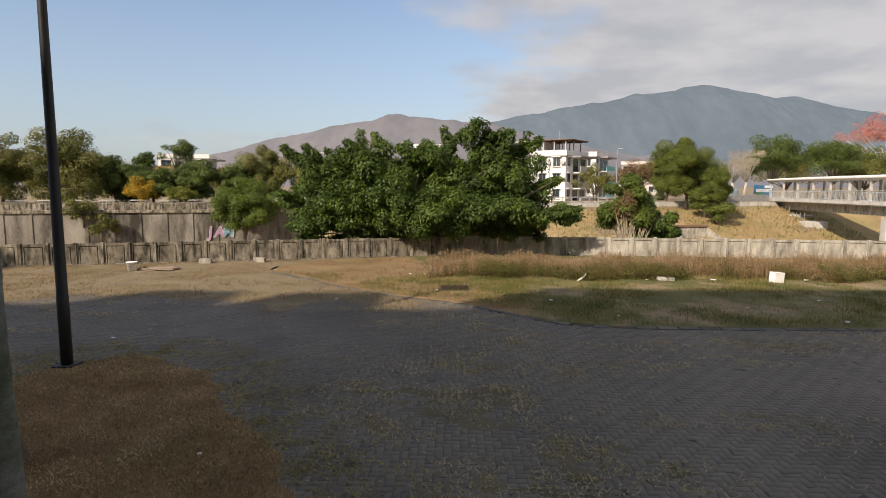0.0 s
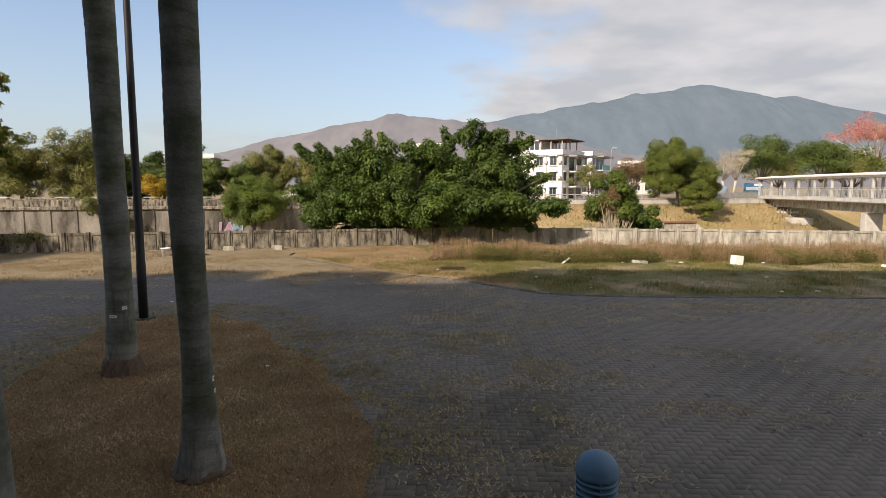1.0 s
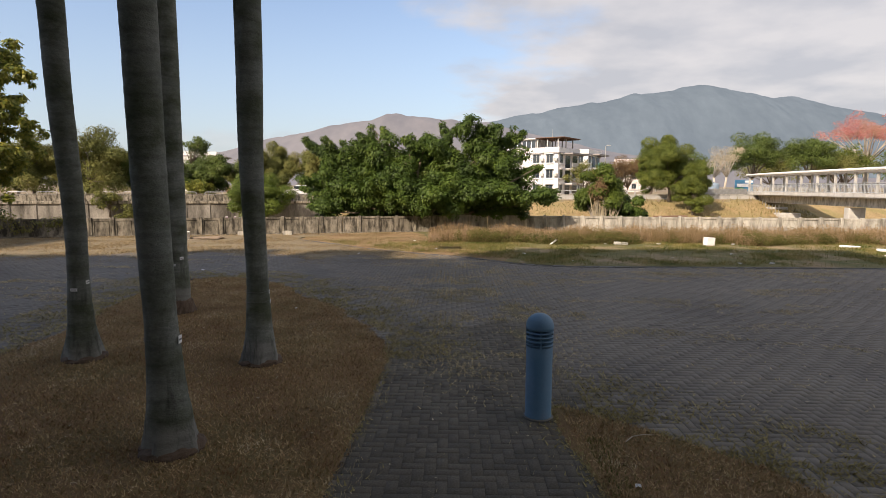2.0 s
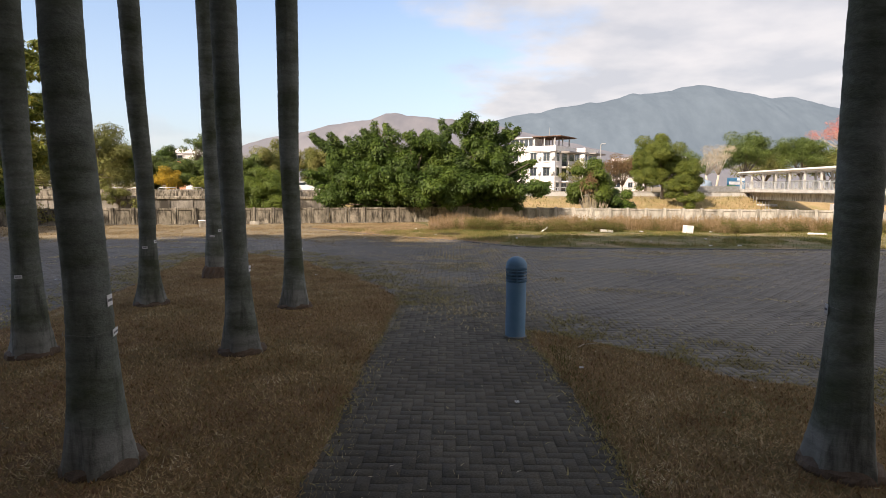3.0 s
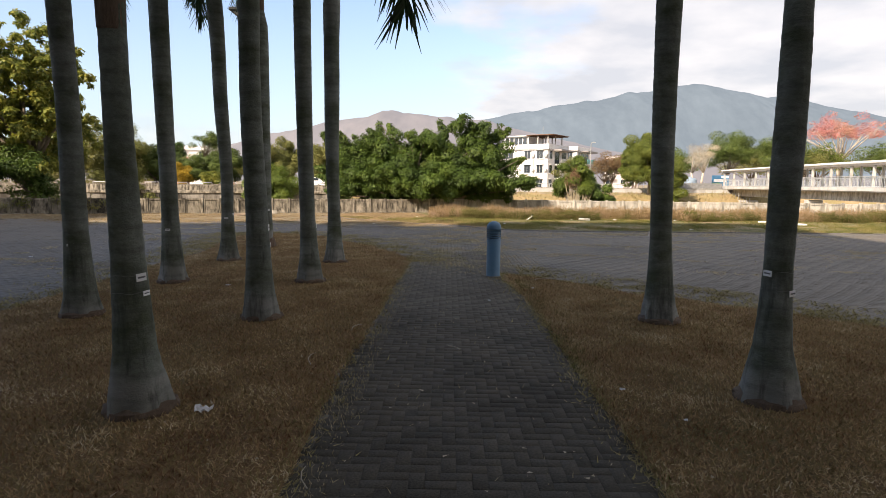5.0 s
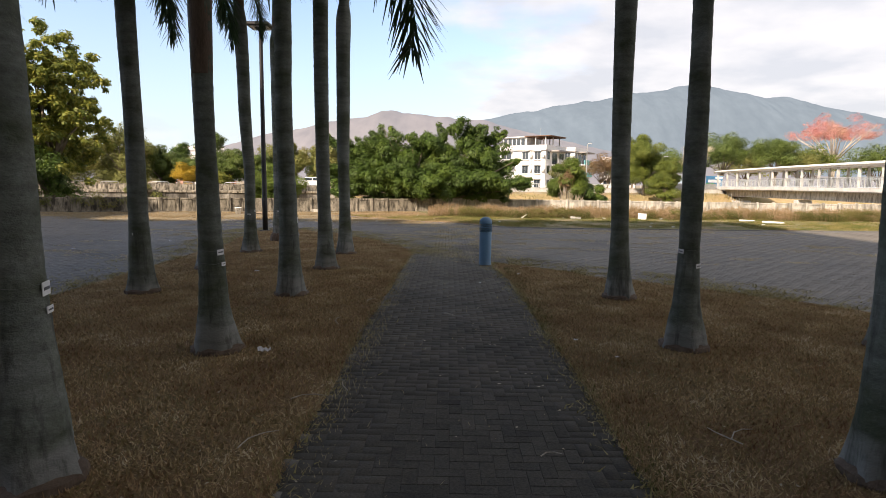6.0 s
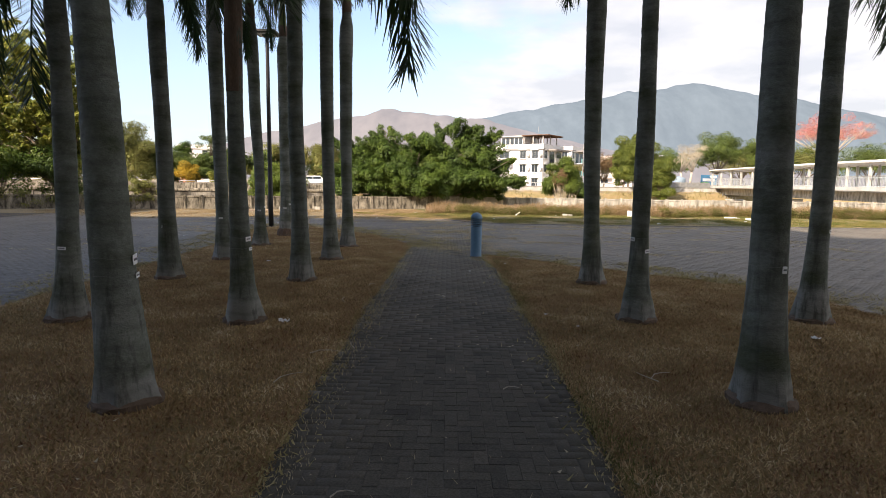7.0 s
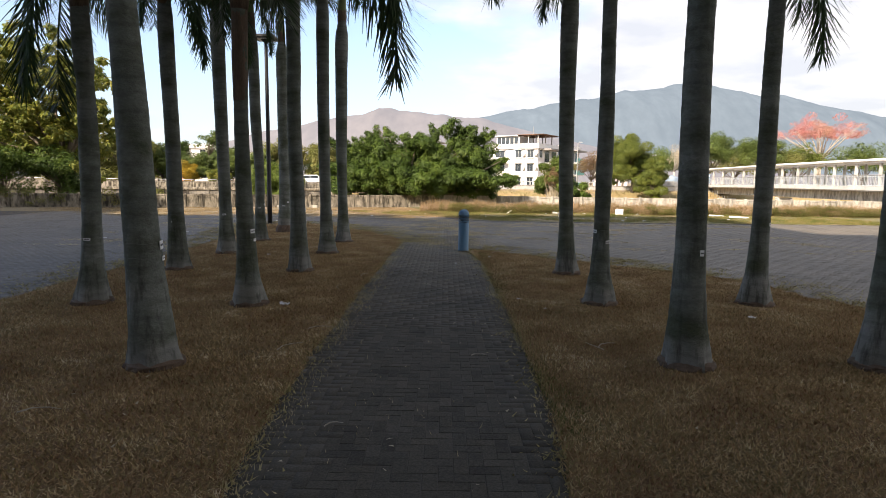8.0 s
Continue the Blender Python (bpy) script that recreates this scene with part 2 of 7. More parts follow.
M = {
    "soil": surface("soil", (0.20, 0.15, 0.10), (0.30, 0.24, 0.16), 0.35, 0.95, 0.5, 30, 0.3, where="World", spots=(0.16, 0.16, 0.07), spot_scale=0.5),
    "bed": surface("paving_bed", (0.052, 0.047, 0.04), (0.085, 0.076, 0.063), 1.5, 0.95, 0.4, 60, 0.3, where="World"),
    "paver": surface("plaza_paver", (0.094, 0.083, 0.068), (0.138, 0.122, 0.1), 0.45, 0.7, 0.25, 70, 0.34, where="World", island=0.09, spots=(0.17, 0.148, 0.115), spot_scale=0.5, spot_cut=0.57, spot_soft=0.2, shine=0.38),
    # Both path pavers hold the palms' shade in their colour, paler towards the yard.
    "paver_path": surface("path_paver", (0.048, 0.0435, 0.0355), (0.076, 0.07, 0.058), 0.7, 0.85, 0.3, 60, 0.45, where="World", island=0.1, spots=(0.085, 0.074, 0.056), spot_scale=1.4, spot_cut=0.6, spot_soft=0.2, shine=0.14, palm_shade=(-6.0, 4.5, 1.8)),
    "paver_one": surface("path_paver_single", (0.048, 0.0435, 0.0355), (0.076, 0.07, 0.058), 0.7, 0.85, 0.3, 60, 0.45, where="World", own=0.1, spots=(0.085, 0.074, 0.056), spot_scale=1.4, spot_cut=0.6, spot_soft=0.2, shine=0.14, palm_shade=(-6.0, 4.5, 1.8)),
    "dust": surface("dusty_ground", (0.17, 0.135, 0.085), (0.29, 0.232, 0.15), 0.9, 0.95, 0.8, 26, 0.5, where="World", spots=(0.15, 0.125, 0.065), spot_scale=0.9, spot_cut=0.57),
    "drift": surface("drift_soil", (0.10, 0.088, 0.055), (0.16, 0.135, 0.085), 1.2, 0.95, 0.6, 40, 0.4, where="World"),
    "dry_strip": surface("rusty_dry_turf", (0.21, 0.13, 0.068), (0.30, 0.20, 0.11), 0.8, 0.95, 0.6, 30, 0.4, where="World", spots=(0.2, 0.17, 0.07), spot_scale=0.7, spot_cut=0.56),
    "litter_soil": surface("dry_turf", (0.165, 0.097, 0.047), (0.265, 0.17, 0.083), 0.8, 0.95, 0.8, 70, 0.5, where="World", spots=(0.15, 0.125, 0.05), spot_scale=0.5, spot_cut=0.57),
    "turf": surface("green_turf", (0.085, 0.09, 0.03), (0.175, 0.15, 0.06), 0.6, 0.95, 0.7, 30, 0.45, where="World", spots=(0.27, 0.20, 0.12), spot_scale=0.5, spot_cut=0.55, spot_soft=0.06),
    "kerb": surface("kerb_stone", (0.10, 0.097, 0.093), (0.15, 0.144, 0.136), 3, 0.85, 0.4, 60, 0.25, own=0.15),
    "concrete": surface("weathered_concrete", (0.36, 0.34, 0.29), (0.50, 0.47, 0.41), 1.2, 0.9, 0.35, 50, 0.2, own=0.1, spots=(0.13, 0.12, 0.10), spot_scale=1.7, spot_cut=0.55, spot_soft=0.14, squash=(1.6, 1.6, 0.6)),
    "concrete_old": surface("blackened_concrete", (0.20, 0.178, 0.138), (0.33, 0.295, 0.235), 1.6, 0.92, 0.5, 45, 0.35, own=0.25, spots=(0.05, 0.044, 0.034), spot_scale=2.6, spot_cut=0.52, spot_soft=0.1, squash=(1.5, 1.5, 0.6)),
    "channel": surface("streaked_channel_wall", (0.19, 0.175, 0.15), (0.33, 0.305, 0.265), 0.35, 0.92, 0.3, 12, 0.3, where="World", spots=(0.05, 0.044, 0.036), spot_scale=0.24, spot_cut=0.5, spot_soft=0.09, squash=(1.7, 1.7, 0.45)),
    "white_conc": surface("pale_concrete", (0.42, 0.41, 0.385), (0.54, 0.53, 0.50), 0.8, 0.85, 0.2, 30, 0.1, own=0.05, spots=(0.30, 0.28, 0.25), spot_scale=0.9, spot_cut=0.64, squash=(1, 1, 0.5)),
    "grass_slope": surface("dry_slope", (0.27, 0.19, 0.09), (0.37, 0.275, 0.145), 0.25, 0.95, 0.6, 6, 0.3, where="World", spots=(0.22, 0.19, 0.075), spot_scale=0.3, spot_cut=0.57),
    "road": surface("asphalt", (0.06, 0.06, 0.06), (0.09, 0.088, 0.085), 0.5, 0.9, 0.2, 20, 0.2, where="World"),
    "bark_palm": surface("palm_bark", (0.12, 0.132, 0.118), (0.193, 0.205, 0.186), 1.3, 0.85, 0.5, 26, 0.22, own=0.12, squash=(1, 1, 1.6), spots=(0.065, 0.076, 0.048), spot_scale=1.5, spot_cut=0.52, spot_soft=0.12),
    "palm_green": surface("crownshaft_green", (0.10, 0.14, 0.05), (0.15, 0.18, 0.07), 2, 0.45, 0.1, 30, 0.1, own=0.1),
    "palm_brown": surface("old_sheath", (0.085, 0.058, 0.04), (0.14, 0.10, 0.072), 3, 0.85, 0.4, 30, 0.3, squash=(3, 3, 0.5)),
    "bark": surface("tree_bark", (0.12, 0.095, 0.07), (0.20, 0.165, 0.125), 2, 0.9, 0.6, 25, 0.3, squash=(1, 1, 0.4)),
    "bark_pale": surface("pale_bark", (0.36, 0.31, 0.25), (0.5, 0.45, 0.37), 2, 0.9, 0.4, 25, 0.2),
    "black_metal": surface("black_painted_steel", (0.012, 0.012, 0.013), (0.022, 0.021, 0.021), 3, 0.5, 0.05, 60, 0.1, shine=0.4),
    "blue_paint": surface("blue_painted_metal", (0.07, 0.165, 0.265), (0.095, 0.195, 0.30), 2.5, 0.5, 0.08, 70, 0.08, spots=(0.15, 0.19, 0.25), spot_scale=3, spot_cut=0.68, shine=0.4),
    "grey_blue": surface("faded_blue_louvre", (0.28, 0.34, 0.40), (0.34, 0.40, 0.46), 3, 0.6, 0.05, 50, 0.08),
    "dark_gap": surface("dark_lamp_inside", (0.012, 0.012, 0.014), (0.02, 0.02, 0.022), 3, 0.7, 0.0, 30, 0.1),
    "tag": surface("white_plastic_tag", (0.70, 0.70, 0.72), (0.78, 0.78, 0.78), 6, 0.5, 0.0, 40, 0.04),
    "ink": surface("grey_print", (0.10, 0.10, 0.11), (0.16, 0.16, 0.17), 6, 0.8, 0.0, 40, 0.1),
    "wire": surface("thin_wire", (0.13, 0.13, 0.12), (0.2, 0.2, 0.19), 6, 0.5, 0.0, 40, 0.1, metal=0.4),
    "white": surface("white_foam", (0.78, 0.78, 0.76), (0.84, 0.84, 0.83), 4, 0.8, 0.15, 80, 0.05, spots=(0.55, 0.52, 0.46), spot_scale=3, spot_cut=0.68),
    "wood": surface("grey_weathered_wood", (0.24, 0.18, 0.13), (0.36, 0.29, 0.22), 4, 0.85, 0.4, 60, 0.2, squash=(0.3, 3, 3), own=0.15),
    "wall_white": surface("white_rendered_wall", (0.72, 0.70, 0.68), (0.80, 0.78, 0.76), 0.5, 0.85, 0.1, 20, 0.05, spots=(0.55, 0.52, 0.5), spot_scale=0.5, spot_cut=0.68),
    "wall_pink": surface("pale_tiled_wall", (0.58, 0.52, 0.48), (0.66, 0.60, 0.56), 0.6, 0.7, 0.1, 20, 0.06),
    "wall_orange": surface("orange_brick_wall", (0.50, 0.22, 0.12), (0.58, 0.28, 0.16), 0.8, 0.85, 0.1, 20, 0.08),
    "roof_grey": surface("grey_roof_slab", (0.26, 0.24, 0.23), (0.34, 0.32, 0.30), 0.7, 0.85, 0.1, 15, 0.1),
    "rust": surface("brown_steel", (0.15, 0.09, 0.06), (0.22, 0.13, 0.09), 2, 0.8, 0.1, 20, 0.15),
    "teal": surface("teal_paint", (0.16, 0.44, 0.44), (0.22, 0.52, 0.50), 2, 0.6, 0.05, 20, 0.06),
    "glass": glass_pane("dark_window_glass", (0.035, 0.045, 0.055)),
    "rail": surface("grey_steel_rail", (0.40, 0.41, 0.41), (0.50, 0.51, 0.51), 3, 0.45, 0.05, 40, 0.08, metal=0.3),
    "rail_glass": surface("pale_rail_panel", (0.46, 0.50, 0.52), (0.56, 0.60, 0.62), 2, 0.3, 0.0, 20, 0.08, shine=0.6),
    "rail_dark": surface("dull_galvanised_rail", (0.26, 0.26, 0.25), (0.36, 0.36, 0.35), 3, 0.55, 0.05, 40, 0.1, metal=0.4),
    "roof_white": surface("white_corrugated_roof", (0.70, 0.68, 0.66), (0.78, 0.76, 0.74), 1, 0.6, 0.1, 25, 0.06),
    "tank_blue": surface("grey_blue_tank", (0.20, 0.27, 0.34), (0.26, 0.33, 0.40), 1, 0.6, 0.05, 20, 0.08),
    "paint_blue": surface("bright_blue_board", (0.06, 0.20, 0.36), (0.09, 0.26, 0.42), 1, 0.5, 0.0, 20, 0.06),
    "paint_green": surface("green_board", (0.10, 0.36, 0.12), (0.16, 0.44, 0.18), 1, 0.5, 0.0, 20, 0.06),
    "pink_spray": surface("violet_spray_paint", (0.36, 0.21, 0.36), (0.44, 0.29, 0.42), 2, 0.7, 0.0, 30, 0.1),
    "blue_spray": surface("pale_blue_spray_paint", (0.18, 0.31, 0.42), (0.26, 0.40, 0.50), 2, 0.7, 0.0, 30, 0.1),
    "pale_spray": surface("white_spray_paint", (0.48, 0.46, 0.48), (0.55, 0.53, 0.55), 2, 0.7, 0.0, 30, 0.1),
    "tyre": surface("black_rubber", (0.02, 0.02, 0.02), (0.03, 0.03, 0.03), 3, 0.8, 0.0, 40, 0.1),
    "car_white": surface("white_car_paint", (0.72, 0.72, 0.72), (0.76, 0.76, 0.76), 1, 0.25, 0.0, 20, 0.02, shine=0.5),
    "block_wall": surface("plain_block_wall", (0.42, 0.40, 0.37), (0.5, 0.48, 0.45), 0.2, 0.9, 0.1, 6, 0.08),
    # leaves and grasses
    "leaf_banyan": leafy("banyan_leaf", [(0.026, 0.048, 0.010), (0.05, 0.088, 0.015), (0.085, 0.135, 0.020), (0.16, 0.215, 0.035)], 0.55, 0.25, 0.3, 1.1, 0.6),
    "leaf_round": leafy("round_tree_leaf", [(0.06, 0.085, 0.016), (0.12, 0.15, 0.026), (0.22, 0.245, 0.045)], 0.55, 0.35, 0.3, 1.3),
    "leaf_olive": leafy("olive_leaf", [(0.08, 0.095, 0.024), (0.135, 0.145, 0.037), (0.2, 0.2, 0.055), (0.21, 0.175, 0.06)], 0.6, 0.3, 0.3, 3.0),
    "leaf_green": leafy("mid_green_leaf", [(0.05, 0.078, 0.018), (0.095, 0.135, 0.027), (0.155, 0.195, 0.04)], 0.5, 0.3, 0.35, 2.5),
    "leaf_bright": leafy("fresh_green_leaf", [(0.07, 0.105, 0.018), (0.12, 0.17, 0.027), (0.2, 0.25, 0.042)], 0.5, 0.4, 0.35, 2.0),
    "leaf_yellow": leafy("yellow_leaf", [(0.34, 0.21, 0.02), (0.46, 0.31, 0.03), (0.20, 0.19, 0.04)], 0.6, 0.35, 0.3, 1.5),
    "leaf_turning": leafy("yellow_green_leaf", [(0.075, 0.11, 0.022), (0.15, 0.185, 0.035), (0.28, 0.285, 0.055), (0.46, 0.40, 0.085)], 0.5, 0.45, 0.35, 1.2, 0.4),
    "leaf_brown": leafy("brown_leaf", [(0.14, 0.085, 0.045), (0.20, 0.13, 0.07), (0.12, 0.11, 0.05)], 0.8, 0.25, 0.2, 2.5),
    "leaf_red": leafy("coral_flower", [(0.52, 0.13, 0.13), (0.60, 0.22, 0.20), (0.50, 0.28, 0.20), (0.34, 0.28, 0.14)], 0.6, 0.35, 0.3, 5.0),
    "leaf_pale": leafy("pale_twig_leaf", [(0.36, 0.30, 0.20), (0.46, 0.40, 0.29), (0.28, 0.24, 0.14)], 0.8, 0.25, 0.2, 2.0),
    "frond": leafy("palm_leaflet", [(0.02, 0.042, 0.014), (0.032, 0.065, 0.02), (0.05, 0.085, 0.028)], 0.4, 0.25, 0.45),
    "straw": leafy("dead_straw", [(0.115, 0.059, 0.029), (0.24, 0.135, 0.07), (0.25, 0.2, 0.088), (0.375, 0.24, 0.13), (0.51, 0.385, 0.215), (0.75, 0.64, 0.47)], 0.9, 0.2, 0.1, 0.7, 0.42),
    "grass_dry": leafy("dry_grass", [(0.22, 0.20, 0.08), (0.34, 0.28, 0.14), (0.44, 0.36, 0.21)], 0.9, 0.25, 0.1, 1.5),
    "grass_joint": leafy("pale_joint_grass", [(0.28, 0.235, 0.125), (0.45, 0.37, 0.215), (0.62, 0.52, 0.34)], 0.9, 0.25, 0.1, 1.5),
    "verge_straw": leafy("verge_straw", [(0.12, 0.085, 0.045), (0.22, 0.16, 0.085), (0.33, 0.25, 0.145), (0.46, 0.37, 0.23)], 0.9, 0.2, 0.1, 1.0, 0.45),
    "grass_fringe": leafy("fringe_grass", [(0.15, 0.12, 0.05), (0.24, 0.20, 0.085), (0.34, 0.29, 0.13), (0.50, 0.41, 0.24)], 0.9, 0.2, 0.1, 1.5, 0.4),
    "grass_green": leafy("lawn_blade", [(0.05, 0.075, 0.018), (0.12, 0.135, 0.032), (0.25, 0.205, 0.075), (0.40, 0.30, 0.15)], 0.7, 0.3, 0.2, 0.8, 0.6),
    "weed": leafy("dry_weed", [(0.13, 0.10, 0.045), (0.25, 0.175, 0.085), (0.40, 0.285, 0.175), (0.47, 0.335, 0.255)], 0.85, 0.3, 0.15, 0.9),
    "weed_green": leafy("low_weed_leaf", [(0.065, 0.075, 0.02), (0.12, 0.12, 0.033), (0.21, 0.175, 0.06)], 0.7, 0.3, 0.2, 1.5),
}


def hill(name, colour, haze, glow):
    """Far slopes of scrub; haze from kilometres of air is painted as weak emission."""
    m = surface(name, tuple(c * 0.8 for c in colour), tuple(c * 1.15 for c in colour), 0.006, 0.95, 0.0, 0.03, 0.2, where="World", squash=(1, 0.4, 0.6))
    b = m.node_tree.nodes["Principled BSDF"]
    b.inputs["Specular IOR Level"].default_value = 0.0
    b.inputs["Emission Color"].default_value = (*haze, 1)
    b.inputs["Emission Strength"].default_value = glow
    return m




def ringed_bark():
    """Palm bark: grey-green, faint leaf-scar rings, a pale limy foot of uneven height and dark algae stains above it."""
    m = M["bark_palm"]
    n, l = m.node_tree.nodes, m.node_tree.links
    hsv = next(x for x in n if x.bl_idname == "ShaderNodeHueSaturation")
    bsdf = n["Principled BSDF"]
    co = n.new("ShaderNodeTexCoord")
    sep = n.new("ShaderNodeSeparateXYZ")
    l.new(co.outputs["Object"], sep.inputs[0])
    info = n.new("ShaderNodeObjectInfo")
    ns = n.new("ShaderNodeTexNoise")
    ns.inputs["Scale"].default_value, ns.inputs["Detail"].default_value = 5.0, 5.0
    l.new(co.outputs["Object"], ns.inputs["Vector"])
    lift = n.new("ShaderNodeMath")
    lift.operation = "MULTIPLY_ADD"
    lift.inputs[1].default_value, lift.inputs[2].default_value = 0.34, 0.0
    l.new(info.outputs["Random"], lift.inputs[0])
    up_z = n.new("ShaderNodeMath")
    up_z.operation = "MULTIPLY_ADD"
    up_z.inputs[1].default_value = -0.32
    l.new(ns.outputs["Fac"], up_z.inputs[0]), l.new(sep.outputs["Z"], up_z.inputs[2])
    gap = n.new("ShaderNodeMath")
    gap.operation = "SUBTRACT"
    l.new(lift.outputs[0], gap.inputs[0]), l.new(up_z.outputs[0], gap.inputs[1])
    edge = n.new("ShaderNodeMapRange")
    edge.inputs["From Min"].default_value, edge.inputs["From Max"].default_value = -0.05, 0.08
    edge.inputs["To Max"].default_value = 0.5
    l.new(gap.outputs[0], edge.inputs["Value"])
    pale = n.new("ShaderNodeMix")
    pale.data_type = "RGBA"
    pale.inputs[7].default_value = (0.27, 0.262, 0.252, 1)
    l.new(edge.outputs[0], pale.inputs[0])
    l.new(hsv.outputs[0], pale.inputs[6])
    wave = n.new("ShaderNodeTexWave")
    wave.bands_direction = "Z"
    wave.inputs["Scale"].default_value, wave.inputs["Distortion"].default_value, wave.inputs["Detail"].default_value = 1.9, 3.5, 3.0
    l.new(co.outputs["Object"], wave.inputs["Vector"])
    band = n.new("ShaderNodeMapRange")
    band.inputs["From Min"].default_value, band.inputs["From Max"].default_value = 0.0, 0.25
    band.inputs["To Min"].default_value, band.inputs["To Max"].default_value = 0.86, 1.02
    l.new(wave.outputs["Fac"], band.inputs["Value"])
    ring = n.new("ShaderNodeHueSaturation")
    l.new(band.outputs[0], ring.inputs["Value"])
    l.new(pale.outputs[2], ring.inputs["Color"])
    # black algae that runs down the lower stem
    mp = n.new("ShaderNodeMapping")
    mp.inputs["Scale"].default_value = (11, 11, 1.5)
    l.new(co.outputs["Object"], mp.inputs["Vector"])
    shift = n.new("ShaderNodeVectorMath")
    shift.operation = "MULTIPLY_ADD"
    shift.inputs[1].default_value = (31, 17, 23)
    l.new(info.outputs["Random"], shift.inputs[0]), l.new(mp.outputs[0], shift.inputs[2])
    st = n.new("ShaderNodeTexNoise")
    st.inputs["Scale"].default_value, st.inputs["Detail"].default_value, st.inputs["Roughness"].default_value = 1.0, 6.0, 0.65
    l.new(shift.outputs[0], st.inputs["Vector"])
    thin = n.new("ShaderNodeMapRange")
    thin.inputs["From Min"].default_value, thin.inputs["From Max"].default_value = 0.5, 0.68
    l.new(st.outputs["Fac"], thin.inputs["Value"])
    low = n.new("ShaderNodeMapRange")
    low.inputs["From Min"].default_value, low.inputs["From Max"].default_value = 1.5, 0.7
    low.inputs["To Min"].default_value, low.inputs["To Max"].default_value = 0.12, 0.8
    l.new(up_z.outputs[0], low.inputs["Value"])
    amount = n.new("ShaderNodeMath")
    amount.operation = "MULTIPLY"
    l.new(thin.outputs[0], amount.inputs[0]), l.new(low.outputs[0], amount.inputs[1])
    algae = n.new("ShaderNodeMix")
    algae.data_type = "RGBA"
    algae.inputs[7].default_value = (0.035, 0.038, 0.03, 1)
    l.new(amount.outputs[0], algae.inputs[0]), l.new(ring.outputs[0], algae.inputs[6])
    l.new(algae.outputs[2], bsdf.inputs["Base Color"])


ringed_bark()
# Painted haze: both ranges glow faintly in a sky colour.
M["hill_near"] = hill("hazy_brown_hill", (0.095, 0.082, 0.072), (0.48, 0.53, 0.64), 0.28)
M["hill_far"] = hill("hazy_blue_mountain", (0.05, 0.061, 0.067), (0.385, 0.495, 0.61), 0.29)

# ---------------- building blocks ----------------
RNG = np.random.default_rng(7)


def solid(name, verts, faces, material, parent=None, label="", smooth=False):
    """One mesh object from lists of corners and faces."""
    me = bpy.data.meshes.new(name)
    me.from_pydata([tuple(v) for v in verts], [], [tuple(f) for f in faces])
    me.materials.append(material)
    if smooth:
        me.polygons.foreach_set("use_smooth", [True] * len(me.polygons))
    me.update()
    ob = new(name, me)
    if parent is not None:
        ob.parent = parent
    return tagged(ob, label)


def swarm(name, verts, size, material, parent=None, label=""):
    """One mesh of many loose faces with size corners each; verts is an array (faces * size, 3)."""
    count = len(verts) // size
    me = bpy.data.meshes.new(name)
    me.vertices.add(len(verts))
    me.vertices.foreach_set("co", np.ascontiguousarray(verts, dtype=np.float32).ravel())
    me.loops.add(len(verts))
    me.loops.foreach_set("vertex_index", np.arange(len(verts), dtype=np.int32))
    me.polygons.add(count)
    me.polygons.foreach_set("loop_start", np.arange(0, len(verts), size, dtype=np.int32))
    me.polygons.foreach_set("loop_total", np.full(count, size, dtype=np.int32))
    me.materials.append(material)
    me.update(calc_edges=True)
    ob = new(name, me)
    if parent is not None:
        ob.parent = parent
    return tagged(ob, label)


def part(name, bm, material, parent, label="", smooth=False):
    """Links a bmesh as one mesh object under a thing or a part."""
    me = bpy.data.meshes.new(name)
    bm.normal_update()
    bm.to_mesh(me)
    bm.free()
    me.materials.append(material)
    if smooth:
        me.polygons.foreach_set("use_smooth", [True] * len(me.polygons))
    ob = new(name, me)
    ob.parent = parent
    return tagged(ob, label)


def box_bm(x0, x1, y0, y1, z0, z1, bevel=0.0):
    bm = bmesh.new()
    bmesh.ops.create_cube(bm, size=1.0)
    for v in bm.verts:
        v.co = ((x0 + x1) / 2 + v.co.x * (x1 - x0), (y0 + y1) / 2 + v.co.y * (y1 - y0), (z0 + z1) / 2 + v.co.z * (z1 - z0))
    if bevel:
        bmesh.ops.bevel(bm, geom=bm.edges[:], offset=bevel, segments=1, affect="EDGES")
    return bm


def add_box(bm, x0, x1, y0, y1, z0, z1):
    vs = [bm.verts.new((x, y, z)) for z in (z0, z1) for x, y in ((x0, y0), (x1, y0), (x1, y1), (x0, y1))]
    for f in ((3, 2, 1, 0), (4, 5, 6, 7), (0, 1, 5, 4), (1, 2, 6, 5), (2, 3, 7, 6), (3, 0, 4, 7)):
        bm.faces.new([vs[i] for i in f])
    return bm


def empty(name, m, label, category, group="", kind=""):
    ob = new(name)
    ob.matrix_world = m
    ob.empty_display_size = 0.2
    return tagged(ob, label, category, group, kind)


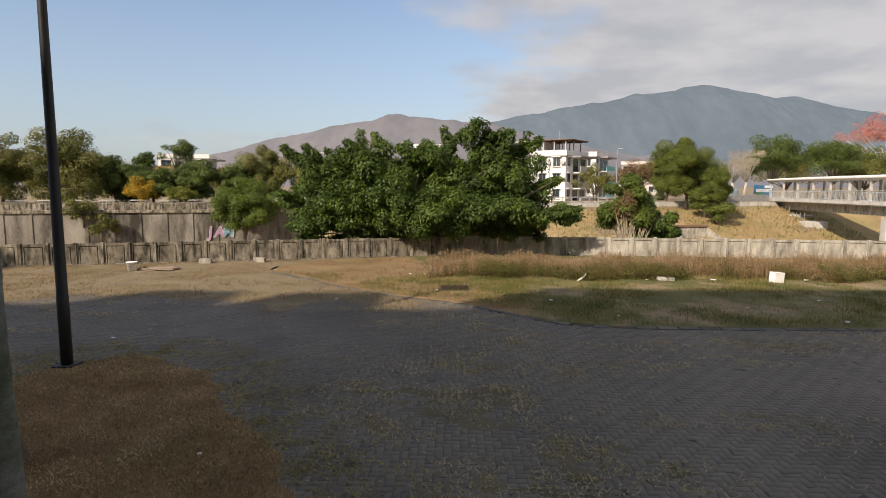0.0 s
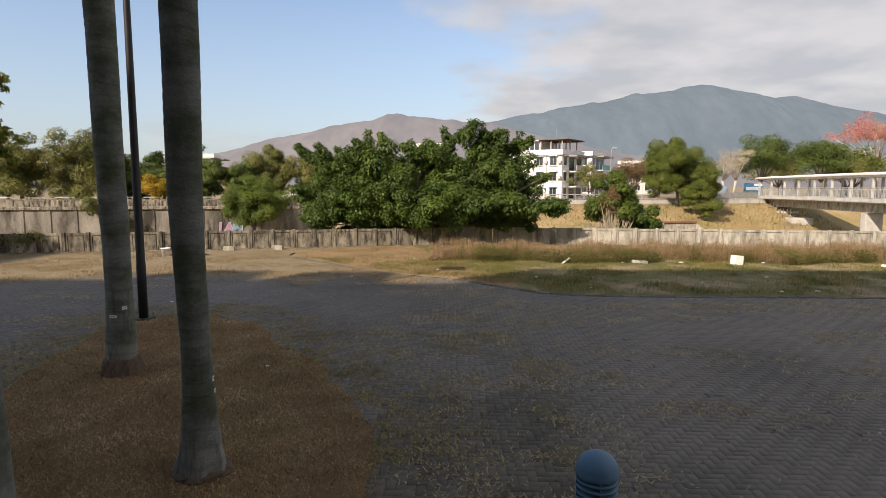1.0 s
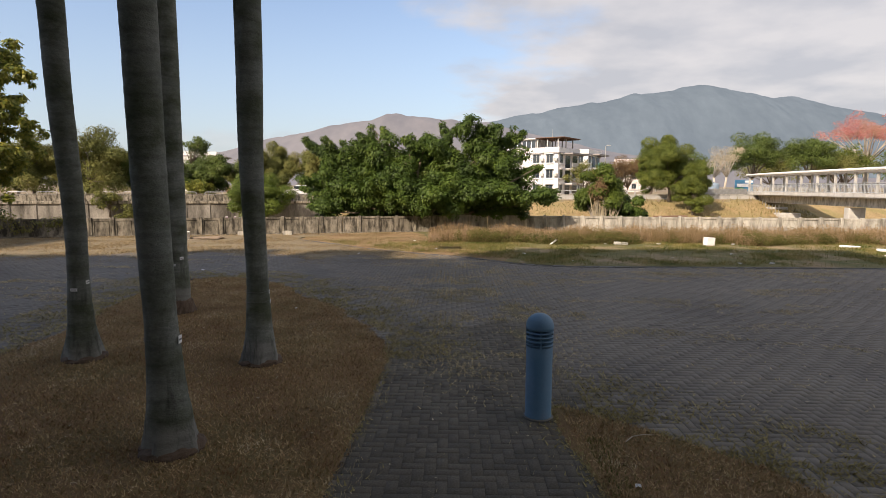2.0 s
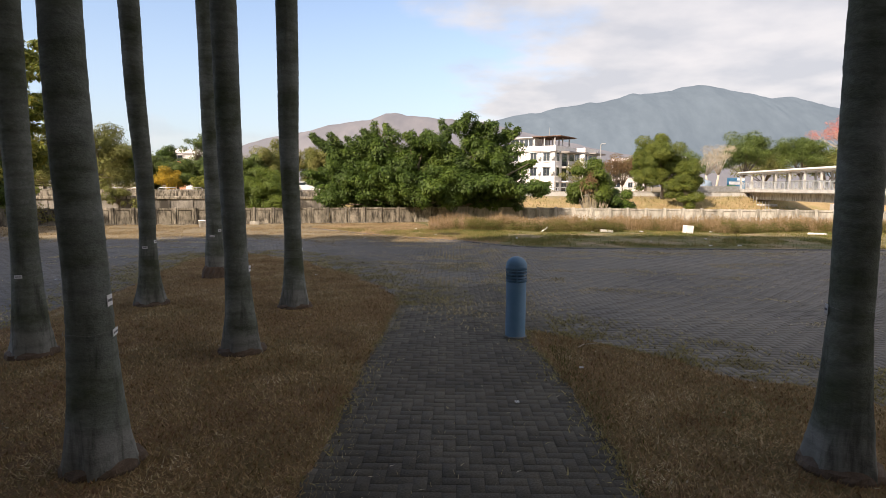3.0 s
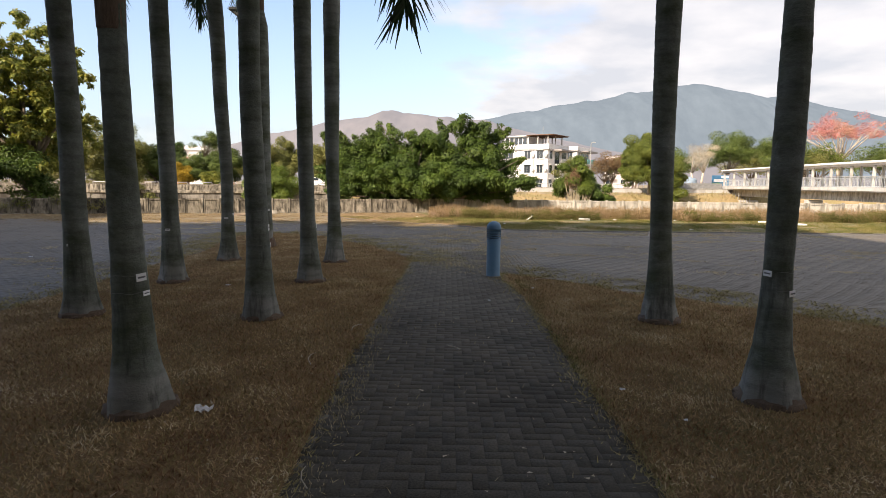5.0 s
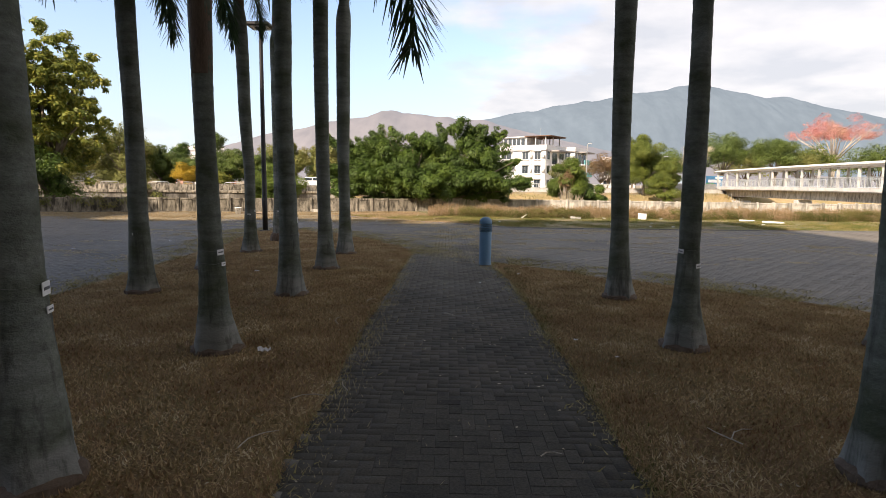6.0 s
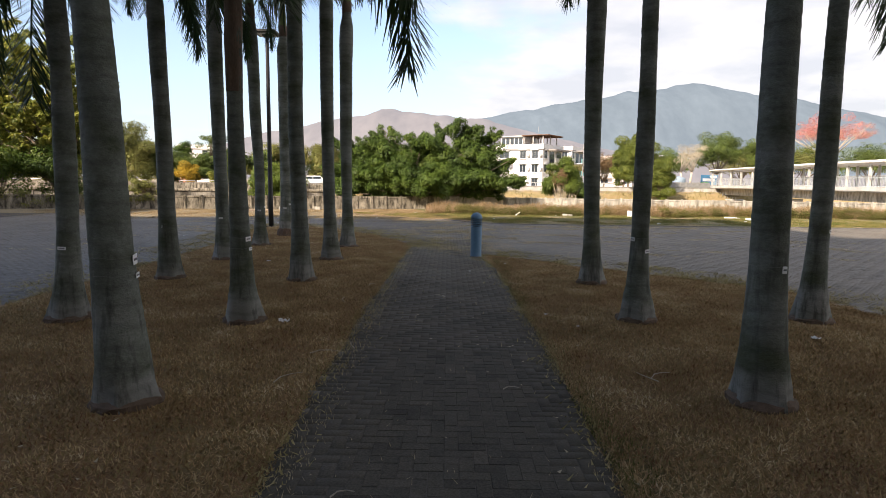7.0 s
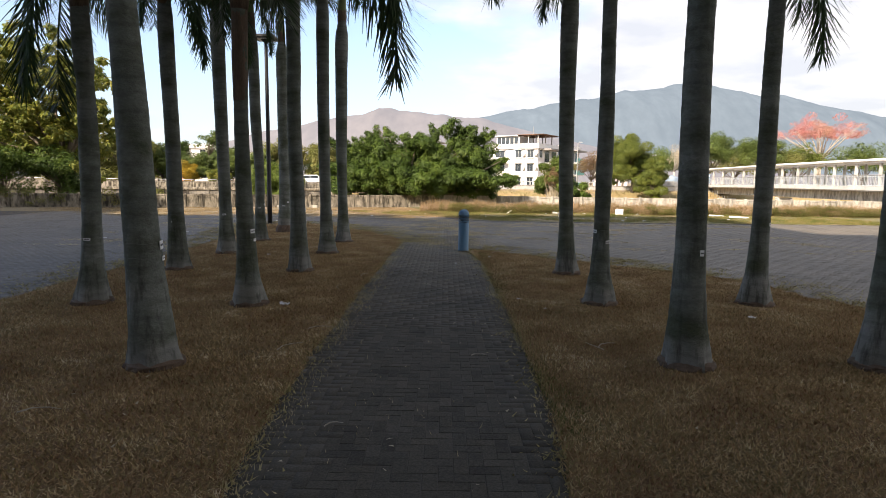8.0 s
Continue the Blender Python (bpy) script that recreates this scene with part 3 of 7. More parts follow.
def lathe(profile, seg=24, wobble=0.0, seed=0):
    """A bmesh turned from (radius, height) pairs."""
    rng = random.Random(seed)
    bm = bmesh.new()
    rings = []
    for r, z in profile:
        if r < 1e-6:
            rings.append([bm.verts.new((0, 0, z))])
        else:
            rings.append([bm.verts.new((r * (1 + wobble * rng.uniform(-1, 1)) * math.cos(2 * math.pi * i / seg), r * (1 + wobble * rng.uniform(-1, 1)) * math.sin(2 * math.pi * i / seg), z)) for i in range(seg)])
    for a, b in zip(rings, rings[1:]):
        for i in range(seg):
            j = (i + 1) % seg
            if len(a) == 1 and len(b) > 1:
                bm.faces.new((a[0], b[j], b[i]))
            elif len(b) == 1 and len(a) > 1:
                bm.faces.new((a[i], a[j], b[0]))
            elif len(a) > 1:
                bm.faces.new((a[i], a[j], b[j], b[i]))
    if len(rings[0]) > 1:
        bm.faces.new(list(reversed(rings[0])))
    if len(rings[-1]) > 1:
        bm.faces.new(rings[-1])
    return bm


def tube_into(bm, pts, radii, seg=8):
    """Adds a tapered tube along points to a bmesh."""
    pts = [Vector(p) for p in pts]
    rings = []
    side = Vector((1, 0, 0))
    for i, p in enumerate(pts):
        d = (pts[min(i + 1, len(pts) - 1)] - pts[max(i - 1, 0)]).normalized()
        if abs(d.dot(side)) > 0.9:
            side = Vector((0, 1, 0))
        u = (side - d * side.dot(d)).normalized()
        w = d.cross(u)
        side = u
        rings.append([bm.verts.new(p + radii[i] * (math.cos(2 * math.pi * k / seg) * u + math.sin(2 * math.pi * k / seg) * w)) for k in range(seg)])
    for a, b in zip(rings, rings[1:]):
        for k in range(seg):
            bm.faces.new((a[k], a[(k + 1) % seg], b[(k + 1) % seg], b[k]))
    bm.faces.new(list(reversed(rings[0])))
    bm.faces.new(rings[-1])
    return bm


def lattice_noise(x, y, cell, seed):
    """Smooth value noise from 0 to 1 over the plan."""
    r = np.random.default_rng(seed).random((64, 64))
    u, v = np.asarray(x) / cell + 1000.0, np.asarray(y) / cell + 1000.0
    i, j = np.floor(u).astype(int), np.floor(v).astype(int)
    f, g = u - i, v - j
    f, g = f * f * (3 - 2 * f), g * g * (3 - 2 * g)
    a, b, c, d = r[i % 64, j % 64], r[(i + 1) % 64, j % 64], r[i % 64, (j + 1) % 64], r[(i + 1) % 64, (j + 1) % 64]
    return (a * (1 - f) + b * f) * (1 - g) + (c * (1 - f) + d * f) * g


def patches(x, y, cell, seed):
    return 0.55 * lattice_noise(x, y, cell, seed) + 0.3 * lattice_noise(x, y, cell / 2.3, seed + 1) + 0.15 * lattice_noise(x, y, cell / 5.1, seed + 2)


def rounded(points, closed=True, steps=6):
    """A smooth outline through plan points."""
    p = [np.array(q, float) for q in points]
    n = len(p)
    out = []
    for i in range(n if closed else n - 1):
        a, b, c, d = (p[(i + k) % n] if closed else p[min(max(i + k, 0), n - 1)] for k in (-1, 0, 1, 2))
        for s in range(steps):
            t = s / steps
            out.append(0.5 * (2 * b + (c - a) * t + (2 * a - 5 * b + 4 * c - d) * t * t + (3 * b - a - 3 * c + d) * t ** 3))
    if not closed:
        out.append(p[-1])
    return np.array(out)


def inside(poly, x, y):
    """Signed distance in metres, positive inside the outline."""
    x, y = np.asarray(x, float), np.asarray(y, float)
    best = np.full(x.shape, 1e9)
    odd = np.zeros(x.shape, bool)
    for a, b in zip(poly, np.roll(poly, -1, 0)):
        ex, ey = b - a
        t = np.clip(((x - a[0]) * ex + (y - a[1]) * ey) / (ex * ex + ey * ey + 1e-12), 0, 1)
        best = np.minimum(best, np.hypot(x - a[0] - t * ex, y - a[1] - t * ey))
        cross = (a[1] > y) != (b[1] > y)
        odd ^= cross & (x < (b[0] - a[0]) * (y - a[1]) / (b[1] - a[1] + 1e-12) + a[0])
    return np.where(odd, best, -best)


def sheet(name, x0, x1, y0, y1, step, height, keep, material, label, category, kind="structure"):
    """A ground sheet on a grid: height(x, y) in metres, cells where keep(x, y) is true."""
    xs, ys = np.arange(x0, x1 + step / 2, step), np.arange(y0, y1 + step / 2, step)
    gx, gy = np.meshgrid(xs, ys)
    gz = height(gx, gy)
    idx = np.arange(gx.size).reshape(gx.shape)
    ok = keep((gx[:-1, :-1] + gx[1:, 1:]) / 2, (gy[:-1, :-1] + gy[1:, 1:]) / 2)
    f = np.stack([idx[:-1, :-1], idx[:-1, 1:], idx[1:, 1:], idx[1:, :-1]], -1)[ok]
    used, back = np.unique(f, return_inverse=True)
    co = np.stack([gx.ravel(), gy.ravel(), gz.ravel()], 1)[used]
    ob = solid(name, co.tolist(), back.reshape(f.shape).tolist(), material, None, label, True)
    return tagged(ob, label, category, "", kind)


def blades(n_or_xy, height_at, tall, wide, lean, rng):
    """Three-cornered blades standing on the plan points; returns corners."""
    x, y = n_or_xy
    n = len(x)
    z = height_at(x, y)
    h = rng.uniform(tall[0], tall[1], n)
    az = rng.uniform(0, 2 * np.pi, n)
    tilt = rng.uniform(lean[0], lean[1], n)
    top = np.stack([np.cos(az) * np.sin(tilt), np.sin(az) * np.sin(tilt), np.cos(tilt)], 1) * h[:, None]
    wz = az + np.pi / 2 + rng.uniform(-0.6, 0.6, n)
    w = np.stack([np.cos(wz), np.sin(wz), 0 * wz], 1) * (rng.uniform(wide[0], wide[1], n) / 2)[:, None]
    p = np.stack([x, y, z], 1)
    out = np.empty((n * 3, 3))
    out[0::3], out[1::3], out[2::3] = p - w, p + w, p + top
    return out


def leaf_cloud(centres, radii, count, length, width, rng, hang=0.2, shell=0.55, fan=0.8):
    """Leaves, each a folded four-cornered blade, in clumps round the centres; returns corners, four a leaf."""
    centres, radii = np.asarray(centres, float), np.asarray(radii, float)
    if radii.ndim == 1:
        radii = np.repeat(radii[:, None], 3, 1)
    weight = radii.prod(1) ** (2 / 3)
    k = rng.choice(len(centres), count, p=weight / weight.sum())
    d = rng.normal(size=(count, 3))
    d /= np.linalg.norm(d, axis=1)[:, None]
    r = shell + (1 - shell) * rng.random(count) ** 0.6
    r *= 0.82 + 0.34 * rng.random(count) ** 2.5
    p = centres[k] + d * r[:, None] * radii[k]
    up = d + np.array([0, 0, 0.55]) + 0.42 * fan * rng.normal(size=(count, 3))
    up /= np.linalg.norm(up, axis=1)[:, None]
    out = rng.normal(size=(count, 3)) + d * 0.4
    out[:, 2] -= hang * 2.5
    out -= up * (out * up).sum(1)[:, None]
    out /= np.linalg.norm(out, axis=1)[:, None] + 1e-9
    side = np.cross(out, up)
    ln = length * rng.uniform(0.65, 1.3, count)[:, None]
    wd = width * rng.uniform(0.7, 1.25, count)[:, None]
    q = np.empty((count * 4, 3))
    q[0::4] = p
    q[1::4] = p + out * ln * 0.45 + side * wd / 2 + up * wd * 0.15
    q[2::4] = p + out * ln
    q[3::4] = p + out * ln * 0.45 - side * wd / 2 + up * wd * 0.15
    return q


def clumps_on(rng, n, centre, radii, low=-0.4, jitter=0.25, small=(0.14, 0.26)):
    """Clump centres and sizes spread over and inside an ellipsoid."""
    c, r = [], []
    radii = np.asarray(radii, float)
    while len(c) < n:
        d = rng.normal(size=3)
        d /= np.linalg.norm(d)
        if d[2] < low:
            continue
        f = rng.uniform(0.35, 0.92) + rng.normal() * jitter * 0.3
        c.append(np.asarray(centre) + d * radii * f)
        s = rng.uniform(*small) * radii.mean()
        r.append((s * rng.uniform(0.9, 1.4), s * rng.uniform(0.9, 1.4), s * rng.uniform(0.65, 1.0)))
    return np.array(c), np.array(r)


def tree(name, x, y, z, label, category, leaf, bark, centres, radii, count, length, width, trunk_r, fork, seed, hang=0.2, group="", limbs=14, stems=1, shell=0.5):
    """A tree: tapered trunk with limbs that reach into the clumps, and a crown of loose leaves."""
    rng = np.random.default_rng(seed)
    root = empty(name, pose(x, y, z), label, category, group)
    bm = bmesh.new()
    centres = np.asarray(centres, float)
    for s in range(stems):
        off = Vector((0, 0, 0)) if stems == 1 else Vector((rng.uniform(-1, 1), rng.uniform(-0.6, 0.6), 0)) * trunk_r * 5
        knee = off + Vector((rng.uniform(-0.15, 0.15) * fork, rng.uniform(-0.15, 0.15) * fork, fork))
        tube_into(bm, [off + Vector((0, 0, -0.3)), off + Vector((0, 0, 0.05)), off.lerp(knee, 0.5) + Vector((rng.uniform(-0.1, 0.1), rng.uniform(-0.1, 0.1), 0)), knee], [trunk_r * 1.5, trunk_r * 1.2, trunk_r, trunk_r * 0.8], 10)
        pick = rng.choice(len(centres), min(limbs, len(centres)), replace=False)
        for k in pick:
            c = Vector(centres[k])
            mid = knee.lerp(c, 0.5) + Vector((rng.uniform(-0.2, 0.2), rng.uniform(-0.2, 0.2), rng.uniform(0, 0.25))) * trunk_r * 4
            tube_into(bm, [knee - Vector((0, 0, 0.1)), mid, c], [trunk_r * 0.55, trunk_r * 0.3, trunk_r * 0.08], 6)
    part("trunk", bm, bark, root, smooth=True)
    swarm("crown", leaf_cloud(centres, radii, count, length, width, rng, hang, shell), 4, leaf, root)
    return root


def cut_box(name, parent, material, x0, x1, y0, y1, z0, z1, label="", bevel=0.0):
    return part(name, box_bm(x0, x1, y0, y1, z0, z1, bevel), material, parent, label)


# ---------------- plan ----------------
LAWN_W = rounded([(-0.9, -16), (-0.9, -8), (-0.9, -3), (-0.84, 1.5), (-0.82, 4.2), (-1.0, 5.5), (-1.95, 7.0), (-3.3, 8.9), (-4.8, 10.5), (-6.3, 10.75), (-7.0, 10.2), (-6.55, 7.5), (-6.3, 4), (-6.1, 0), (-6.05, -4), (-5.9, -10), (-5.9, -16)])
LAWN_E = rounded([(1.48, -16), (1.48, -8), (1.48, -4), (1.41, 0), (1.22, 1.7), (1.27, 2.3), (1.9, 1.88), (2.6, 1.22), (3.6, 0.2), (4.4, -0.5), (5.7, -1.65), (6.5, -2.9), (7.3, -6.2), (7.9, -9), (8.1, -16)])
KERB = rounded([(-6.5, 21.2), (-4.8, 19.7), (-3.55, 18.4), (-1.65, 16.8), (-0.34, 16.05), (0.72, 15.35), (1.73, 14.35), (2.6, 13.68), (3.8, 13.4), (5.6, 13.33), (9.3, 13.38), (20, 13.5), (34, 13.7)], False, 8)
GRASS = np.concatenate([KERB, [(34, 26.2), (2, 26.6), (-4, 25.2), (-6.7, 22.6)]])


def fence_y(x):
    """The boundary wall's line: two straight stretches that meet behind the banyan's shade."""
    x = np.asarray(x, float)
    return np.where(x < 0.0, 26.35 + 0.262 * x, 26.9 - 0.08 * x)


def bank_y(x):
    return 62.9 + 0.25 * np.asarray(x, float)


def off_lawn(x, y, over=-0.02):
    return (inside(LAWN_W, x, y) < over) & (inside(LAWN_E, x, y) < over) & (inside(GRASS, x, y) < -0.1)


# ---------------- ground ----------------


def land(x, y):
    """Yard, channel, far bank, plain."""
    near = fence_y(x) + 0.7
    far = bank_y(x)
    bed = -4.2
    left = np.clip((x + 15) / 4.0, 0, 1)
    run = 0.4 + 14.6 * left
    z = np.where(y < near, -0.05, bed)
    rise = np.clip((y - (far + 0.5 * (1 - left) - run)) / run, 0, 1)
    z = np.where(y > near + 0.5, bed + (0.85 - bed) * rise, z)
    return np.where(y >= far + 0.9 * (1 - left), 0.85, z)


gx = np.concatenate([[-4000, -1500, -600, -250, -120], np.arange(-80, 80.1, 1.0), [120, 250, 600, 1500, 4000]])
gy = np.concatenate([[-3000, -600, -120, -60, -30, -15], np.arange(-8, 18, 4.0), np.arange(19, 32, 0.4), np.arange(32, 84, 0.5), [90, 105, 130, 200, 400, 900, 2000, 4500]])
mx, my = np.meshgrid(gx, gy)
gi = np.arange(mx.size).reshape(mx.shape)
mz = land(mx, my)
ground = solid("ground", np.stack([mx.ravel(), my.ravel(), mz.ravel()], 1).tolist(), np.stack([gi[:-1, :-1], gi[:-1, 1:], gi[1:, 1:], gi[1:, :-1]], -1).reshape(-1, 4).tolist(), M["soil"])
tagged(ground, "bare brown earth with patchy dry grass", "ground", "", "structure")

# Far slope of dry grass over the channel.
sheet("grass_slope", -15, 79, 44, 84, 0.8, lambda x, y: land(x, y) + 0.06 + 0.25 * (patches(x, y, 3.0, 21) - 0.5) - 0.6 * (y > bank_y(x) - 0.6), lambda x, y: (y < bank_y(x) - 0.2) & (y > bank_y(x) - 15), M["grass_slope"], "steep bank of straw-coloured dry grass", "bank")
sheet("bank_road", -95, 60, 38, 92, 1.2, lambda x, y: 0.88 + 0 * x, lambda x, y: (y > bank_y(x) + 0.9) & (y < bank_y(x) + 6.5), M["road"], "narrow asphalt road along the channel bank", "road")

# Paved yard bed, just under the pavers' tops.
solid("paving_bed", [(-24, -40, -0.003), (26, -40, -0.003), (26, 13.3, -0.003), (2.4, 13.6, -0.003), (-6.3, 21.0, -0.003), (-24, 19.0, -0.003)], [(0, 1, 2, 3, 4, 5)], M["bed"])
tagged(bpy.data.objects["paving_bed"], "dark sandy bed between the paving blocks", "paving", "", "structure")


def west_z(x, y):
    d = inside(LAWN_W, x, y) + (0.1 + 0.6 * np.clip((y - 3) / 2, 0, 1)) * (patches(x, y, 0.8, 15) - 0.5)
    return -0.03 + 0.04 * np.clip((d + 0.12) / 0.14, 0, 1) + 0.02 * (patches(x, y, 1.2, 3) - 0.5)


def east_z(x, y):
    d = inside(LAWN_E, x, y) + (0.1 + 0.5 * np.clip(x - 2, 0, 1)) * (patches(x, y, 0.8, 17) - 0.5)
    return -0.03 + 0.04 * np.clip((d + 0.12) / 0.14, 0, 1) + 0.02 * (patches(x, y, 1.2, 5) - 0.5)


sheet("lawn_west", -7.2, -0.6, -16, 11, 0.07, west_z, lambda x, y: inside(LAWN_W, x, y) > -0.4, M["litter_soil"], "bed of dead brown grass under the palms", "lawn")
sheet("lawn_east", 1.2, 8.3, -16, 2.4, 0.07, east_z, lambda x, y: inside(LAWN_E, x, y) > -0.4, M["litter_soil"], "bed of reddish dead grass under the palms", "lawn")


def strip_z(x, y):
    return 0.028 + 0.07 * (patches(x, y, 2.2, 11) - 0.4) * np.clip(inside(GRASS, x, y) / 0.4, 0, 1)


def green_part(x, y):
    return x + 0.35 * (y - 15.5) + 2.0 * (patches(x, y, 2.0, 13) - 0.5) > 1.6


sheet("grass_strip", -7, 34, 12.6, 26.2, 0.125, strip_z, lambda x, y: (inside(GRASS, x, y) > -0.03) & green_part(x, y), M["turf"], "rough strip of green and yellowed grass behind the kerb", "grass")
sheet("dry_strip", -7, 6, 12.6, 26.2, 0.125, strip_z, lambda x, y: (inside(GRASS, x, y) > -0.03) & ~green_part(x, y), M["dry_strip"], "rusty brown dried turf behind the kerb", "grass")


def dust_z(x, y):
    edge = 16.3 + 0.9 * np.sin(x * 0.55) + 1.6 * (patches(x, y, 3.5, 31) - 0.5)
    return -0.035 + 0.05 * np.clip((y - edge + 1.5) / 2.4, 0, 1) + 0.05 * (patches(x, y, 1.5, 33) - 0.45)


sheet("dusty_verge", -34, 1, 13.5, 25.8, 0.2, dust_z, lambda x, y: (inside(GRASS, x, y) < -0.12) & (y < fence_y(x) + 0.3), M["dust"], "dusty sunlit verge with straw and crumbs of soil", "ground")


def overgrown(x, y):
    """Share of the joints that dry grass fills: thick where the path runs out into the yard, in thin drifts elsewhere, thick again along the kerb."""
    core = np.exp(-((x - 0.3) / 1.5) ** 2 - ((y - 9.0) / 2.6) ** 2) + 1.2 * np.exp(-((x - 0.9) / 0.75) ** 2 - ((y - 4.6) / 1.5) ** 2) + 0.6 * np.clip(1 - np.abs(y - 12.2) / 1.1, 0, 1) * (x > 1)
    drifts = np.clip((patches(x * 0.6, y * 1.5, 0.9, 41) - 0.6) / 0.1, 0, 1)
    return np.clip((patches(x * 0.8, y * 1.2, 1.3, 42) - 0.36) / 0.16, 0, 1) * np.minimum(core, 1) + 0.5 * drifts * np.clip(1 - core, 0, 1)


def patch_z(x, y):
    """Soil washed over the blocks: it fills the joints and here and there hides a block."""
    return -0.022 + 0.024 * np.clip(overgrown(x, y) * 1.3, 0, 1) + 0.028 * (patches(x, y, 0.34, 43) - 0.5)


sheet("soil_drift", -14, 16, 2.2, 17, 0.075, patch_z, lambda x, y: (patch_z(x, y) > -0.016) & off_lawn(x, y, 0.1), M["drift"], "thin drifts of dry soil over the paving", "soil", "stuff")

# ---------------- kerb ----------------
kerb = empty("kerb", pose(0, 0, 0), "low dark stone kerb curving round the grass", "kerb", "", "structure")
kerb_mesh = None
seg_len = np.linalg.norm(np.diff(KERB, axis=0), axis=1)
along = np.concatenate([[0], np.cumsum(seg_len)])
STONE = 0.46
for s in np.arange(0, along[-1] - STONE, STONE):
    a = np.array([np.interp(s, along, KERB[:, 0]), np.interp(s, along, KERB[:, 1])])
    b = np.array([np.interp(s + STONE, along, KERB[:, 0]), np.interp(s + STONE, along, KERB[:, 1])])
    if kerb_mesh is None:
        ob = part("kerb_stone", box_bm(-STONE / 2 + 0.014, STONE / 2 - 0.014, -0.14, 0.14, -0.1, 0.018, 0.01), M["kerb"], kerb)
        kerb_mesh = ob.data
    else:
        ob = new("kerb_stone", kerb_mesh)
        ob.parent = kerb
    c = (a + b) / 2
    ob.matrix_world = pose(c[0], c[1], random.uniform(-0.008, 0.008), 0, random.uniform(-1, 1), math.degrees(math.atan2(b[1] - a[1], b[0] - a[0])))

# ---------------- boundary wall ----------------


def panel_mesh(w, h):
    """A precast panel: raised border round a sunk field."""
    bm = bmesh.new()
    t, rim, sunk = 0.045, 0.075, 0.035
    back = [bm.verts.new(p) for p in ((-w / 2, t, 0), (w / 2, t, 0), (w / 2, t, h), (-w / 2, t, h))]
    front = [bm.verts.new(p) for p in ((-w / 2, -t, 0), (w / 2, -t, 0), (w / 2, -t, h), (-w / 2, -t, h))]
    ring = [bm.verts.new(p) for p in ((-w / 2 + rim, -t, rim * 1.2), (w / 2 - rim, -t, rim * 1.2), (w / 2 - rim, -t, h - rim * 1.3), (-w / 2 + rim, -t, h - rim * 1.3))]
    groove = [bm.verts.new(p) for p in ((-w / 2 + rim + 0.012, -t + sunk, rim * 1.2 + 0.012), (w / 2 - rim - 0.012, -t + sunk, rim * 1.2 + 0.012), (w / 2 - rim - 0.012, -t + sunk, h - rim * 1.3 - 0.012), (-w / 2 + rim + 0.012, -t + sunk, h - rim * 1.3 - 0.012))]
    lip = [bm.verts.new((v.co.x * 0.95, -t + sunk, 0.5 * h + (v.co.z - 0.5 * h) * 0.94)) for v in groove]
    field = [bm.verts.new((v.co.x * 0.92, -t + 0.004, 0.5 * h + (v.co.z - 0.5 * h) * 0.91)) for v in groove]
    loops = [front, ring, groove, lip, field]
    for a, b in zip(loops, loops[1:]):
        for i in range(4):
            bm.faces.new((a[i], a[(i + 1) % 4], b[(i + 1) % 4], b[i]))
    bm.faces.new(field)
    bm.faces.new(list(reversed(back)))
    for i in range(4):
        bm.faces.new((front[(i + 1) % 4], front[i], back[i], back[(i + 1) % 4]))
    return bm


def boundary_wall(name, start, end, pitch_m, height, material, label):
    root = empty(name, pose(start[0], start[1], 0), label, "wall", "", "structure")
    dx, dy = end[0] - start[0], end[1] - start[1]
    n = int(math.hypot(dx, dy) / pitch_m)
    turn_z = math.degrees(math.atan2(dy, dx))
    first_panel = first_post = None
    for i in range(n + 1):
        x, y = start[0] + dx * i / n, start[1] + dy * i / n
        if first_post is None:
            ob = part("post", box_bm(-0.062, 0.062, -0.085, 0.085, -0.3, height + 0.025, 0.012), material, root)
            first_post = ob.data
        else:
            ob = new("post", first_post)
            ob.parent = root
        ob.matrix_world = pose(x, y, random.uniform(-0.012, 0.012), random.uniform(-0.7, 0.7), random.uniform(-0.5, 0.5), turn_z)
        if i == n:
            break
        if first_panel is None:
            ob = part("panel", panel_mesh(pitch_m - 0.13, height + 0.08), material, root)
            first_panel = ob.data
        else:
            ob = new("panel", first_panel)
            ob.parent = root
        f = (i + 0.5) / n
        ob.matrix_world = pose(start[0] + dx * f, start[1] + dy * f, -0.09 + random.uniform(-0.01, 0.006), random.uniform(-0.8, 0.8), random.uniform(-0.3, 0.3), turn_z)
    cap = part("footing", box_bm(0, math.hypot(dx, dy), -0.16, 0.12, -0.4, 0.05, 0.01), M["concrete_old"], root)
    cap.matrix_world = pose(start[0], start[1], 0, 0, 0, turn_z)
    return root


boundary_wall("wall_west", (-40, 26.35 - 0.262 * 40), (-0.06, 26.33), 0.93, 0.85, M["concrete_old"], "low precast panel wall, blackened and weathered")
boundary_wall("wall_east", (0.06, 26.9), (46, 26.9 - 0.08 * 46), 0.98, 0.86, M["concrete"], "low precast panel wall of pale stained concrete")

# ---------------- far bank: channel wall, parapets ----------------


def along_bank(root, x0, x1, lift, make, spacing, name, out=0.0):
    """Repeats one part along the bank line."""
    first = None
    step = spacing / math.hypot(1, 0.25)
    for x in np.arange(x0, x1, step):
        if first is None:
            ob = part(name, *make, root)
            first = ob.data
        else:
            ob = new(name, first)
            ob.parent = root
        ob.matrix_world = pose(x, float(bank_y(x)) + out, lift, 0, 0, math.degrees(math.atan(0.25)))


